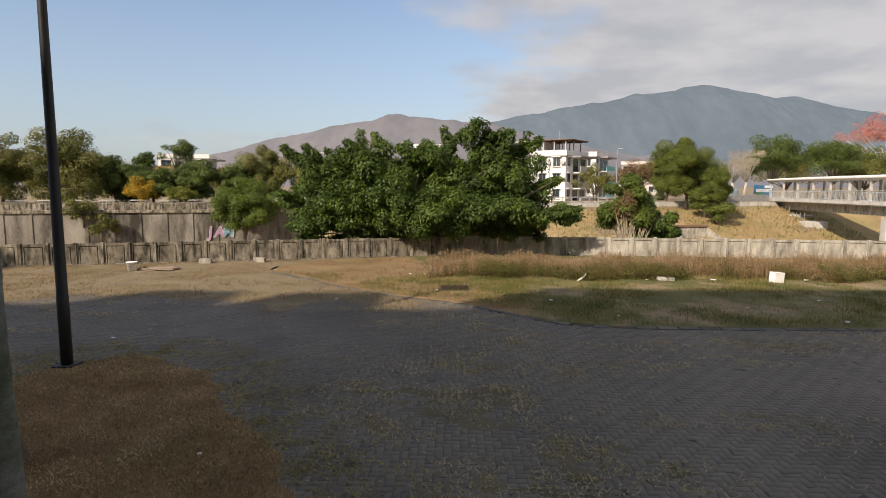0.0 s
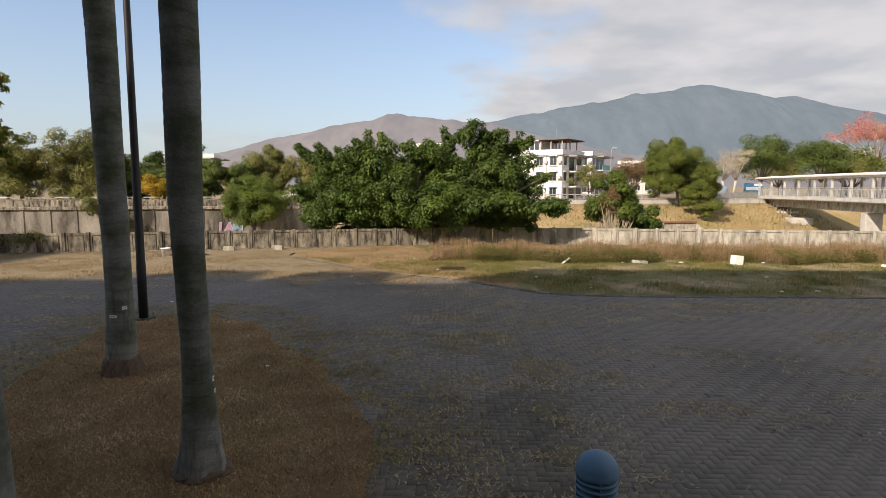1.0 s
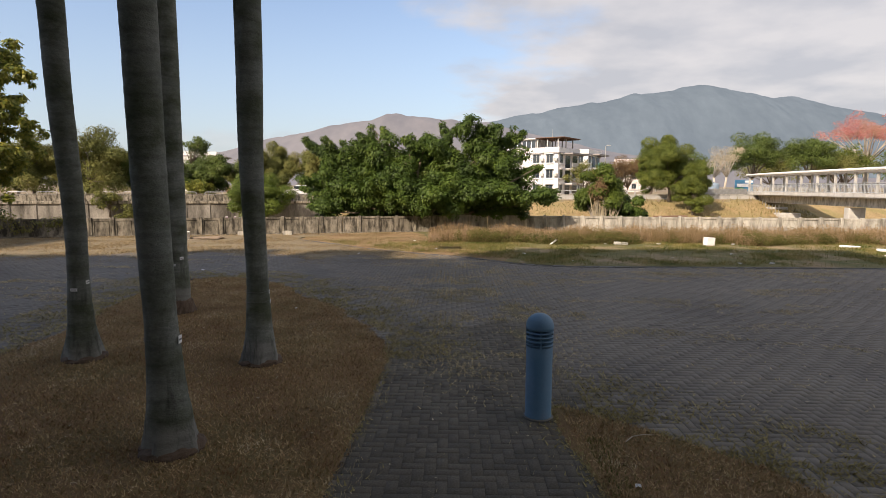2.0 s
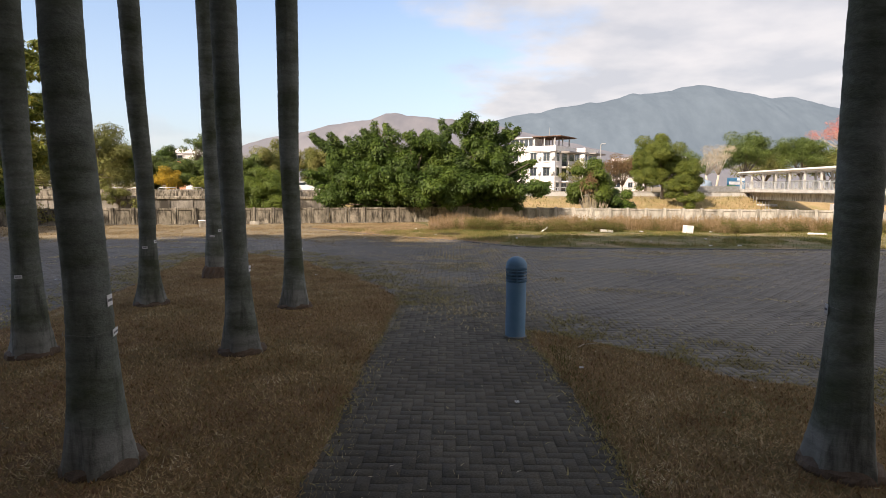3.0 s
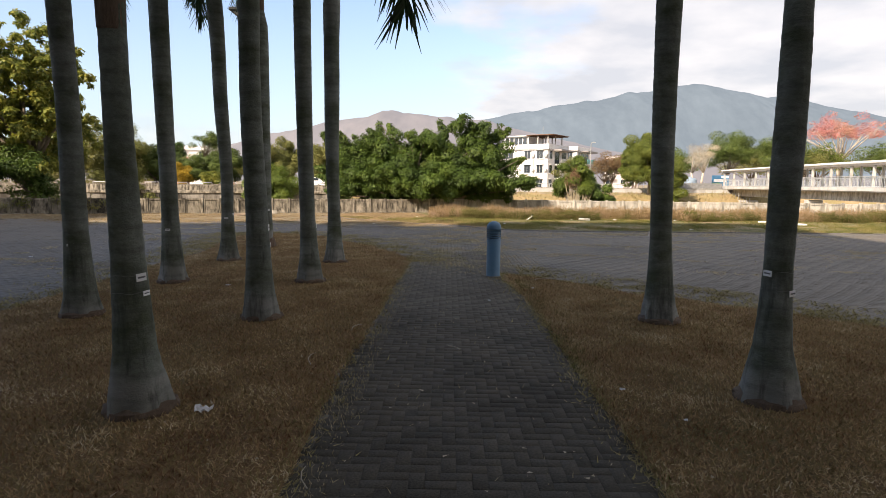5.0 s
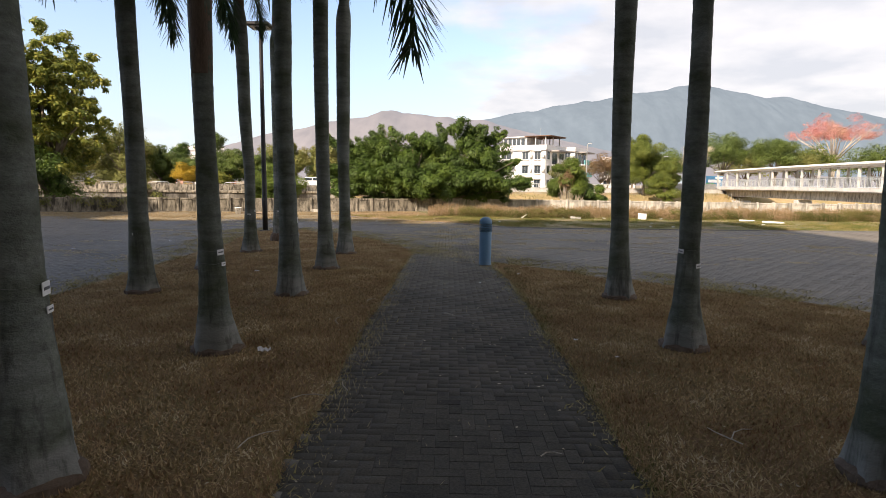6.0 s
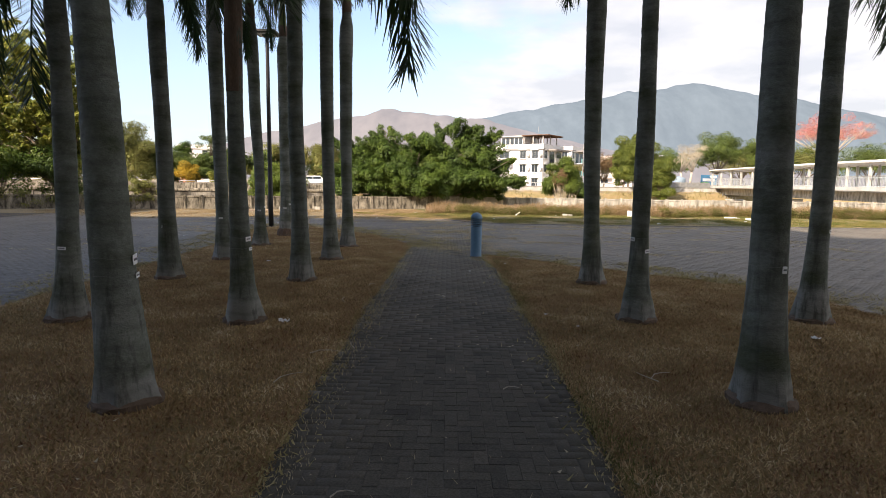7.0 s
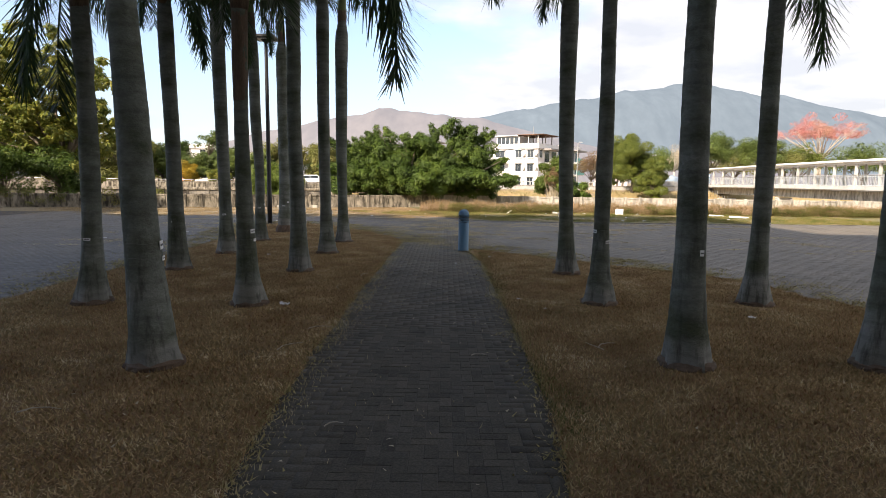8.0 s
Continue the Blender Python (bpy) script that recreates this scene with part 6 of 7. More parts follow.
def palm(x, y, crown_z, girth, slope_x, slope_y, bend, spin, tags_at, fronds, droops, sheath, seed, label):
    """A royal palm: bowed ringed trunk, smooth green shaft, feather fronds, tags on wires."""
    profile = trunk_profile(crown_z, *girth)
    root = empty("palm_tree", pose(x, y, 0), label, "palm tree", "royal palms")

    def bowed(bm):
        for v in bm.verts:
            off = stem_at(v.co.z, slope_x, slope_y, bend)
            v.co.x, v.co.y = v.co.x + off.x, v.co.y + off.y
        return bm

    def girth_at(z):
        return float(np.interp(z, [p[1] for p in profile], [p[0] for p in profile]))

    part("trunk", bowed(trunk_bm(profile, seed + 300)), M["bark_palm"], root, smooth=True)
    way = stem_at(crown_z, slope_x, slope_y, bend) - stem_at(crown_z - 0.5, slope_x, slope_y, bend)
    crown = Matrix.Translation(stem_at(crown_z, slope_x, slope_y, bend)) @ Vector((0, 0, 1)).rotation_difference(way).to_matrix().to_4x4()
    if "shaft" not in PALM_TRUNKS:
        sh = part("crownshaft", lathe([(0.107, -0.05), (0.118, 0.1), (0.12, 0.3), (0.1, 0.7), (0.08, 1.1), (0.05, 1.4), (0, 1.45)], 20), M["palm_green"], root, "smooth green crownshaft", True)
        PALM_TRUNKS["shaft"] = sh.data
        sk = part("old_sheath", lathe([(0.115, -0.16), (0.124, -0.02), (0.126, 0.1), (0.121, 0.28)], 20, 0.03, 5), M["palm_brown"], root, "brown dry leaf sheath", True)
        PALM_TRUNKS["sheath"] = sk.data
    else:
        sh, sk = new("crownshaft", PALM_TRUNKS["shaft"]), new("old_sheath", PALM_TRUNKS["sheath"])
        sh.parent = sk.parent = root
        tagged(sh, "smooth green crownshaft"), tagged(sk, "brown dry leaf sheath")
    sh.matrix_local = crown @ pose(0, 0, -0.02)
    sk.matrix_local = crown @ pose(0, 0, 0, 0, 0, spin)
    if crown_z - sheath > 0.5:
        r0 = girth_at(sheath)
        part("dry_sheath", bowed(lathe([(r0 + 0.002, sheath - 0.02), (r0 + 0.005, sheath), (r0 + 0.009, sheath + 0.2), (r0 + 0.014, sheath + 0.6), (r0 + 0.014, (sheath + crown_z) / 2), (r0 + 0.014, crown_z - 0.1), (0.1, crown_z + 0.05)], 20, 0.035, seed)), M["palm_brown"], root, "dry brown leaf sheath clasping the stem", True)
    part("root_collar", lathe([(girth_at(0.02) + d, z) for d, z in ((0.045, -0.06), (0.038, 0.03), (0.024, 0.06), (-0.03, 0.08))], 26, 0.06, seed + 1), M["palm_brown"], root, "dark mat of roots at the foot")
    rng = np.random.default_rng(seed)
    for i in range(fronds):
        f = i / fronds
        which = 0 if f < 0.3 else 1 if f < 0.65 or crown_z > 5.7 else 2
        ob = new("frond", FRONDS[which])
        ob.parent = root
        ob.matrix_local = crown @ pose(0, 0, 1.32 - 0.45 * f, rng.uniform(-25, 25), rng.uniform(-8, 8), spin + i * 137.5 + rng.uniform(-12, 12)) @ Matrix.Diagonal((*([rng.uniform(0.85, 1.1)] * 3), 1))
    for az, which, size in droops:
        ob = new("frond", FRONDS[which])
        ob.parent = root
        ob.matrix_local = crown @ pose(0, 0, 1.1, 0, 0, az) @ Matrix.Diagonal((size, size, size, 1))
    for z, az, w, h in tags_at:
        r = girth_at(z) + 0.006
        off = stem_at(z, slope_x, slope_y, bend)
        tag = part("name_tag", box_bm(-w / 2, w / 2, -0.004, 0.002, -h / 2, h / 2, 0.001), M["tag"], root, "small white plastic tag")
        tag.matrix_local = pose(off.x + r * math.sin(radians(az)), off.y - r * math.cos(radians(az)), z, 0, random.uniform(-4, 4), az)
        part("print", box_bm(-w * 0.36, w * 0.36, -0.007, -0.0045, -h * 0.1, h * 0.12), M["ink"], tag)
        wire = part("wire", ring_wire(r, z + h * 0.3), M["wire"], root, "thin tie wire")
        wire.location = (off.x, off.y, 0)
    return root


PALM_TRUNKS = {}
SLIM, STOUT, LEANY = "slim grey royal palm bulging below its crown", "stout grey royal palm with a flared foot", "slender royal palm with a brown sheathed stem"
PALMS = (
    # x, y, crown height, girth (1.2 m, 2.2 m, 3.3 m, bulge), slope east, slope north, bend, spin, tags (height, bearing, width, height), fronds, drooping fronds (bearing, kind, size), foot of the sheath
    (-2.33, -7.65, 6.4, (0.16, 0.154, 0.142, 0.14), -0.100, 0.085, 0.0033, 10, ((1.19, 98, 0.085, 0.085), (1.06, 102, 0.08, 0.045)), 12, (), 6.2, STOUT),
    (-2.34, -4.85, 4.3, (0.122, 0.098, 0.09, 0.1), -0.027, -0.037, 0.0079, 80, ((1.1, 68, 0.09, 0.06), (0.97, 82, 0.075, 0.04)), 11, ((38, 5, 1.06), (140, 6, 0.5)), 2.95, LEANY),
    (-2.39, -1.69, 6.0, (0.148, 0.135, 0.126, 0.138), -0.022, -0.030, 0.0038, 150, ((1.235, 96, 0.07, 0.08), (1.0, 104, 0.1, 0.05)), 12, (), 5.2, LEANY),
    (-2.42, 1.21, 6.2, (0.139, 0.14, 0.14, 0.152), -0.025, -0.040, 0.0042, 220, ((1.04, 92, 0.065, 0.07),), 12, (), 6.0, SLIM),
    (-2.47, 3.79, 6.3, (0.139, 0.143, 0.16, 0.188), -0.023, -0.015, 0.0044, 290, ((0.98, 98, 0.05, 0.05), (0.85, 101, 0.05, 0.04)), 10, (), 6.1, SLIM),
    (-4.65, -4.87, 4.4, (0.128, 0.13, 0.108, 0.13), 0.019, 0.065, -0.0106, 35, ((0.95, 4, 0.1, 0.04),), 12, ((228, 6, 0.78), (150, 6, 0.8), (15, 6, 0.5)), 4.2, LEANY),
    (-4.87, -1.65, 5.3, (0.152, 0.142, 0.134, 0.145), 0.001, -0.006, -0.0019, 105, ((0.98, 6, 0.09, 0.04),), 12, ((6, 6, 0.72), (40, 6, 0.6), (180, 6, 0.5), (140, 6, 0.5)), 5.1, STOUT),
    (-4.87, 0.97, 5.9, (0.148, 0.144, 0.147, 0.163), -0.014, 0.017, -0.0011, 175, ((0.97, 8, 0.085, 0.04),), 12, ((6, 6, 0.74), (40, 6, 0.6), (190, 6, 0.4)), 5.7, SLIM),
    (-4.95, 3.87, 6.2, (0.126, 0.132, 0.15, 0.172), 0.008, -0.034, -0.0034, 245, ((1.0, 8, 0.085, 0.04), (1.09, 82, 0.06, 0.05)), 12, ((180, 6, 0.5), (-10, 6, 0.6)), 6.0, STOUT),
    (-5.07, 6.85, 6.4, (0.188, 0.188, 0.188, 0.205), 0.028, -0.039, -0.0023, 315, ((0.93, 5, 0.1, 0.04), (1.05, 50, 0.07, 0.05)), 12, (), 6.2, SLIM),
    (3.02, -1.60, 5.6, (0.14, 0.142, 0.145, 0.168), -0.058, -0.050, 0.0047, 60, ((1.2, -104, 0.05, 0.07),), 12, ((186, 6, 0.55),), 5.4, STOUT),
    (2.91, -4.49, 6.2, (0.112, 0.116, 0.102, 0.1), -0.001, -0.015, -0.0021, 130, ((1.127, -70, 0.08, 0.05), (0.97, 28, 0.075, 0.05)), 11, (), 6.0, SLIM),
    (3.02, -7.44, 6.4, (0.142, 0.137, 0.13, 0.14), -0.027, -0.009, 0.0015, 200, ((1.18, 22, 0.05, 0.06),), 11, (), 6.2, STOUT),
    (5.35, -4.41, 4.9, (0.127, 0.126, 0.115, 0.11), -0.024, -0.035, 0.0011, 270, ((1.26, 42, 0.05, 0.05),), 9, ((-4, 6, 0.72), (25, 6, 0.55)), 4.7, LEANY),
    (5.02, -7.45, 5.9, (0.13, 0.125, 0.125, 0.14), -0.010, 0.000, 0.0010, 340, ((1.2, -20, 0.07, 0.05),), 11, (), 5.7, STOUT),
)
for i, row in enumerate(PALMS):
    tree_root = palm(*row[:-1], 400 + i, row[-1])
    if row[1] == 6.85:
        # the old stout palm stands on a swollen mat of dead roots
        part("root_mass", lathe([(0.315, -0.06), (0.3, 0.05), (0.278, 0.15), (0.25, 0.235), (0.22, 0.265), (0.17, 0.27)], 34, 0.07, 91), M["palm_brown"], tree_root, "dark crumbling mass of dead roots")
# unseen palms added behind the start of the path to darken its near end
for i, (px, py) in enumerate(((-2.35, -10.6), (-4.8, -10.5), (3.0, -10.6), (5.2, -10.4), (-2.35, -13.6), (-4.8, -13.5), (3.0, -13.7), (5.2, -13.5), (-2.35, -16.6), (3.0, -16.7))):
    palm(px, py, 5.9 + 0.2 * (i % 3), (0.14, 0.13, 0.125, 0.145), 0.004 * (i % 3 - 1), 0.0, 0.0, 47 * i, (), 13, (), 6.2, 450 + i, STOUT)


# ---------------- lamp post and bollard ----------------
lamp = empty("lamp_post", pose(-6.64, 10.33, 0), "tall slim black lamp post at the lawn's tip", "lamp post")
part("pole", lathe([(0.094, -0.1), (0.094, 1.2), (0.088, 1.22), (0.076, 4.0), (0.064, 7.1), (0.064, 7.25)], 20), M["black_metal"], lamp, smooth=True)
part("base_plate", box_bm(-0.17, 0.17, -0.17, 0.17, -0.02, 0.035, 0.006), M["black_metal"], lamp)
head = part("lamp_head", box_bm(-0.42, 0.42, -0.42, 0.42, 7.32, 7.44, 0.03), M["black_metal"], lamp)
part("neck", lathe([(0.09, 7.2), (0.2, 7.3), (0.2, 7.33)], 16), M["black_metal"], lamp)
part("diffuser", box_bm(-0.3, 0.3, -0.3, 0.3, 7.3, 7.325, 0.004), M["rail_glass"], head)

bollard = empty("bollard_light", pose(1.035, 2.05, 0), "blue round-topped bollard light with louvres", "bollard")
R0 = 0.128
part("body", lathe([(R0 + 0.004, -0.05), (R0 + 0.004, 0.02), (R0, 0.03), (R0, 0.735), (R0 - 0.006, 0.745)], 36), M["blue_paint"], bollard, smooth=True)
part("lamp_core", lathe([(R0 * 0.6, 0.74), (R0 * 0.6, 0.92)], 28), M["dark_gap"], bollard, "dark lamp core", True)
for i in range(4):
    z = 0.757 + i * 0.042
    part("louvre", lathe([(R0 * 0.58, z + 0.022), (R0 * 0.97, z + 0.004), (R0 + 0.004, z), (R0 + 0.006, z + 0.012), (R0 * 0.97, z + 0.016), (R0 * 0.58, z + 0.03)], 36), M["blue_paint"], bollard, "sloping blue louvre ring", True)
for i in range(4):
    a = math.pi / 4 + i * math.pi / 2
    ob = part("louvre_rib", box_bm(-0.007, 0.007, -0.006, 0.006, 0.735, 0.925), M["blue_paint"], bollard)
    ob.location = (R0 * 0.97 * math.cos(a + 0.75), R0 * 0.97 * math.sin(a + 0.75), 0)
part("dome", lathe([(R0 * 0.7, 0.918), (R0 + 0.004, 0.918), (R0 + 0.008, 0.925), (R0 + 0.008, 0.95)] + [((R0 + 0.006) * math.cos(t), 0.955 + 0.125 * math.sin(t)) for t in np.linspace(0.0, 1.5, 12)] + [(0, 1.081)], 36), M["blue_paint"], bollard, "rounded blue cap", True)
bollard.scale = (1.06, 1.06, 1.025)
part("base_collar", lathe([(R0 + 0.02, -0.05), (R0 + 0.02, 0.012), (R0 + 0.006, 0.02)], 36), M["kerb"], bollard)

# ---------------- loose things ----------------
box_root = empty("foam_box", pose(10.4, 19.35, 0.05, 0, 4, 14), "white polystyrene box lying on the grass", "box")
bm = bmesh.new()
add_box(bm, -0.27, 0.27, -0.2, 0.2, 0, 0.03)
for a in ((-0.27, 0.27, -0.2, -0.17), (-0.27, 0.27, 0.17, 0.2), (-0.27, -0.24, -0.17, 0.17), (0.24, 0.27, -0.17, 0.17)):
    add_box(bm, *a, 0.03, 0.36)
part("tub", bm, M["white"], box_root)
part("lid", box_bm(-0.28, 0.28, -0.21, 0.21, 0.362, 0.41, 0.012), M["white"], box_root)
box_root.scale = (0.64, 0.64, 0.8)

bucket = empty("bucket", pose(-11.55, 21.0, 0.0), "white plastic bucket standing by the old wall", "bucket")
part("body", lathe([(0.13, 0), (0.17, 0.33), (0.185, 0.335), (0.185, 0.36), (0.165, 0.36), (0.125, 0.02), (0, 0.02)], 20), M["white"], bucket, smooth=True)
part("handle", tube_into(bmesh.new(), [(-0.18, 0, 0.34), (-0.15, -0.12, 0.26), (0, -0.19, 0.2), (0.15, -0.12, 0.26), (0.18, 0, 0.34)], [0.006] * 5, 6), M["wire"], bucket)

pile = empty("timber_pile", pose(-10.75, 21.4, 0.0, 0, 0, 8), "flat heap of weathered boards on the verge", "boards")
for i in range(13):
    ob = part("board", box_bm(-0.62, 0.62, -0.05, 0.05, 0, 0.028, 0.003), M["wood"], pile) if i == 0 else new("board", plank_mesh)
    if i == 0:
        plank_mesh = ob.data
    ob.parent = pile
    ob.matrix_local = pose(random.uniform(-0.15, 0.15), -0.3 + (i % 7) * 0.1, 0.03 + (i // 7) * 0.035, random.uniform(-4, 4), random.uniform(-4, 4), random.uniform(-14, 14))
for i in (0, 1):
    bl = part("bearer", box_bm(-0.04, 0.04, -0.4, 0.4, 0, 0.04, 0.004), M["wood"], pile)
    bl.location = (-0.4 + i * 0.8, 0, -0.005)

for i, (bx, by, bt) in enumerate(((-9.85, 23.2, 10), (-7.85, 23.7, -4))):
    blk = empty("concrete_block", pose(bx, by, 0.0, 0, 0, bt), "hollow grey concrete block by the wall", "block", "loose blocks")
    bm = bmesh.new()
    for a in ((-0.22, 0.22, -0.1, -0.07), (-0.22, 0.22, 0.07, 0.1), (-0.22, -0.19, -0.07, 0.07), (-0.015, 0.015, -0.07, 0.07), (0.19, 0.22, -0.07, 0.07)):
        add_box(bm, *a, 0, 0.2)
    part("body", bm, M["concrete"], blk)

stick = empty("foam_strip", pose(4.2, 19.45, 0.12, 0, -34, 20), "white foam strip leaning in the weeds", "strip")
part("body", box_bm(-0.21, 0.21, -0.035, 0.035, 0.0, 0.05, 0.012), M["white"], stick)
for i, (sx, sy, st, lx, ly, lz, key, lb) in enumerate(((6.95, 19.6, 6, 0.27, 0.13, 0.08, "white_conc", "pale concrete lump on the grass"), (16.2, 17.4, 3, 0.5, 0.14, 0.07, "white", "white foam slab on the grass"), (15.7, 18.9, 10, 0.42, 0.1, 0.06, "white", "white foam plank by the weeds"))):
    sl = empty("slab", pose(sx, sy, 0.03, 2, 3, st), lb, "slab")
    part("body", box_bm(-lx, lx, -ly, ly, 0, lz * 1.6, 0.03), M[key], sl)


def crumple(name, x, y, z, size, mat_key, label, category, seed):
    """A crumpled scrap: a bent, creased little sheet."""
    rng = random.Random(seed)
    bm = bmesh.new()
    n = 5
    vs = [[bm.verts.new(((i / n - 0.5) * size + rng.uniform(-1, 1) * size * 0.08, (j / n - 0.5) * size * 0.75 + rng.uniform(-1, 1) * size * 0.08, max(0.002, rng.uniform(0, 0.35) * size))) for j in range(n + 1)] for i in range(n + 1)]
    for i in range(n):
        for j in range(n):
            bm.faces.new((vs[i][j], vs[i + 1][j], vs[i + 1][j + 1], vs[i][j + 1]))
    me = bpy.data.meshes.new(name)
    bm.to_mesh(me)
    bm.free()
    me.materials.append(M[mat_key])
    ob = new(name, me)
    ob.matrix_world = pose(x, y, z, 0, 0, rng.uniform(0, 360))
    return tagged(ob, label, category, "scraps")


crumple("paper_scrap", -1.81, -4.9, 0.015, 0.13, "tag", "crumpled white tissue on the dead grass", "paper", 1)
for i, (sx, sy, ss) in enumerate(((-3.7, 0.55, 0.09), (4.75, -5.45, 0.1), (-2.9, 7.1, 0.05), (0.79, -0.39, 0.05), (1.7, -4.34, 0.05), (2.0, -5.0, 0.045), (1.62, 0.6, 0.05))):
    crumple("paper_scrap", sx, sy, 0.03 if abs(sx - 1.0) > 0.4 else 0.006, ss, "tag", "small white paper scrap", "paper", 20 + i)
for i, (sx, sy, ss) in enumerate(((2.6, 16.0, 0.1), (9.8, 16.2, 0.1), (7.4, 15.2, 0.06), (-0.5, 17.4, 0.08), (8.9, 13.75, 0.13), (9.9, 13.8, 0.13), (8.45, 19.5, 0.16), (11.5, 19.6, 0.11), (6.3, 19.5, 0.1), (-3.2, 16.2, 0.1), (-6.9, 12.1, 0.08), (-8.2, 6.2, 0.08), (14.9, 15.9, 0.12), (-9.7, 4.0, 0.09), (-1.5, 20.4, 0.1), (3.9, 14.2, 0.06))):
    crumple("plastic_scrap", sx, sy, 0.07 if inside(GRASS, np.array([sx]), np.array([sy]))[0] > 0 else 0.008, ss, "tag", "scrap of white plastic litter on the ground", "litter", 40 + i)

twig_spots = [(-1.15, -7.1, 0.35, 60), (-0.98, -6.3, 0.3, 20), (-0.75, -5.9, 0.28, 110), (-1.0, -2.3, 0.3, 75), (-1.25, -3.6, 0.4, 100), (1.9, 1.45, 0.35, 30), (2.35, -6.9, 0.3, 40), (2.2, -6.95, 0.3, 120), (0.9, -7.2, 0.16, 20), (-0.3, -9.0, 0.15, 30), (0.2, -3.0, 0.2, 140), (-2.6, -8.9, 0.3, 20)]
for i, (tx, ty, tl, ta) in enumerate(twig_spots):
    bm = bmesh.new()
    tube_into(bm, [(-tl / 2, 0, 0.006), (-tl / 6, tl * 0.09, 0.02), (tl / 5, tl * 0.05, 0.016), (tl / 2, -tl * 0.08, 0.006)], [0.005, 0.0045, 0.004, 0.002], 6)
    me = bpy.data.meshes.new("twig")
    bm.to_mesh(me)
    bm.free()
    me.materials.append(M["bark_pale"])
    ob = new("twig", me)
    on_path = -0.8 < tx < 1.45
    ob.matrix_world = pose(tx, ty, 0.004 if on_path else 0.045, 0, 0, ta)
    tagged(ob, "thin pale dry twig lying on the ground", "twig", "twigs")

# ---------------- street furniture on the far bank ----------------


def car(x, y, z, turn_z, paint, label):
    root = empty("parked_car", pose(x, y, z, 0, 0, turn_z), label, "car", "parked cars")
    bm = bmesh.new()
    prof = [(-2.0, 0.35), (-2.05, 0.75), (-1.6, 0.9), (-1.0, 0.98), (-0.5, 1.5), (1.2, 1.52), (1.8, 1.0), (2.05, 0.9), (2.05, 0.35)]
    a = [bm.verts.new((px, -0.82 + (0.1 if pz > 1.2 else 0), pz)) for px, pz in prof]
    b = [bm.verts.new((px, 0.82 - (0.1 if pz > 1.2 else 0), pz)) for px, pz in prof]
    bm.faces.new(a)
    bm.faces.new(list(reversed(b)))
    for i in range(len(prof)):
        j = (i + 1) % len(prof)
        bm.faces.new((a[j], a[i], b[i], b[j]))
    bmesh.ops.recalc_face_normals(bm, faces=bm.faces[:])
    part("body", bm, paint, root)
    for x0, x1 in ((-0.72, 0.25), (0.35, 1.3)):
        part("side_window", box_bm(x0, x1, -0.8, -0.73, 1.02, 1.4, 0.01), M["glass"], root)
    for wx in (-1.3, 1.3):
        for wy in (-0.78, 0.78):
            w = part("wheel", lathe([(0.3, -0.1), (0.32, -0.06), (0.32, 0.06), (0.3, 0.1)], 16), M["tyre"], root)
            w.matrix_local = pose(wx, wy, 0.32, 90, 0, 0)
            rim = part("rim", lathe([(0.18, -0.11), (0.19, 0.11)], 12), M["rail"], w)
    return root


car(-17.3, 61.8, 0.88, 12, M["car_white"], "white car parked behind the parapet")
for i, (lx, ly, lh) in enumerate(((-15.0, 64.2, 5.6), (20.5, 74.5, 6.8), (33.0, 78.0, 5.2))):
    lp = empty("street_lamp", pose(lx, ly, 0.88), "slim grey street lamp on the bank road", "street lamp", "street lamps")
    part("pole", tube_into(bmesh.new(), [(0, 0, -0.1), (0, 0, lh), (0.2, 0, lh + 0.15)], [0.08, 0.06, 0.045], 8), M["rail_dark"], lp)
    part("lantern", box_bm(0.1, 0.65, -0.1, 0.1, lh + 0.1, lh + 0.22, 0.02), M["rail"], lp)

# ---------------- high unseen blocks added behind the walk to shade the yard ----------------


def plain_block(x0, x1, y0, y1, h, label):
    root = empty("tower_block", pose((x0 + x1) / 2, (y0 + y1) / 2, 0), label, "building")
    ob = part("wall", box_bm(-(x1 - x0) / 2, (x1 - x0) / 2, -(y1 - y0) / 2, (y1 - y0) / 2, -0.2, h), M["block_wall"], root)
    part("roof", box_bm(-(x1 - x0) / 2 - 0.2, (x1 - x0) / 2 + 0.2, -(y1 - y0) / 2 - 0.2, (y1 - y0) / 2 + 0.2, h, h + 0.4), M["roof_grey"], root)
    return root


tall_block = plain_block(-100, -19.5, -46, -21, 34.4, "plain unseen block added to shade the yard")
# boxes added on the roof, heights set to shape the shadow's edge
for x0, x1, top in ((-100, -56.2, 43.8), (-56.0, -42.5, 35.2), (-42.5, -39.8, 37.1), (-38.0, -35.5, 37.0), (-31.6, -19.5, 37.8)):
    part("roof_room", box_bm(x0 + 59.75, x1 + 59.75, -6.0, 12.5, 34.8, top), M["block_wall"], tall_block)
plain_block(-19.3, 22, -46, -21, 28.0, "lower unseen block added to shade the yard")

# ---------------- weeds by the wall ----------------
rng = np.random.default_rng(500)


def weed_edge(x):
    return 20.0 + 0.3 * np.sin(x * 0.9) + 0.25 * np.sin(x * 2.3 + 1)


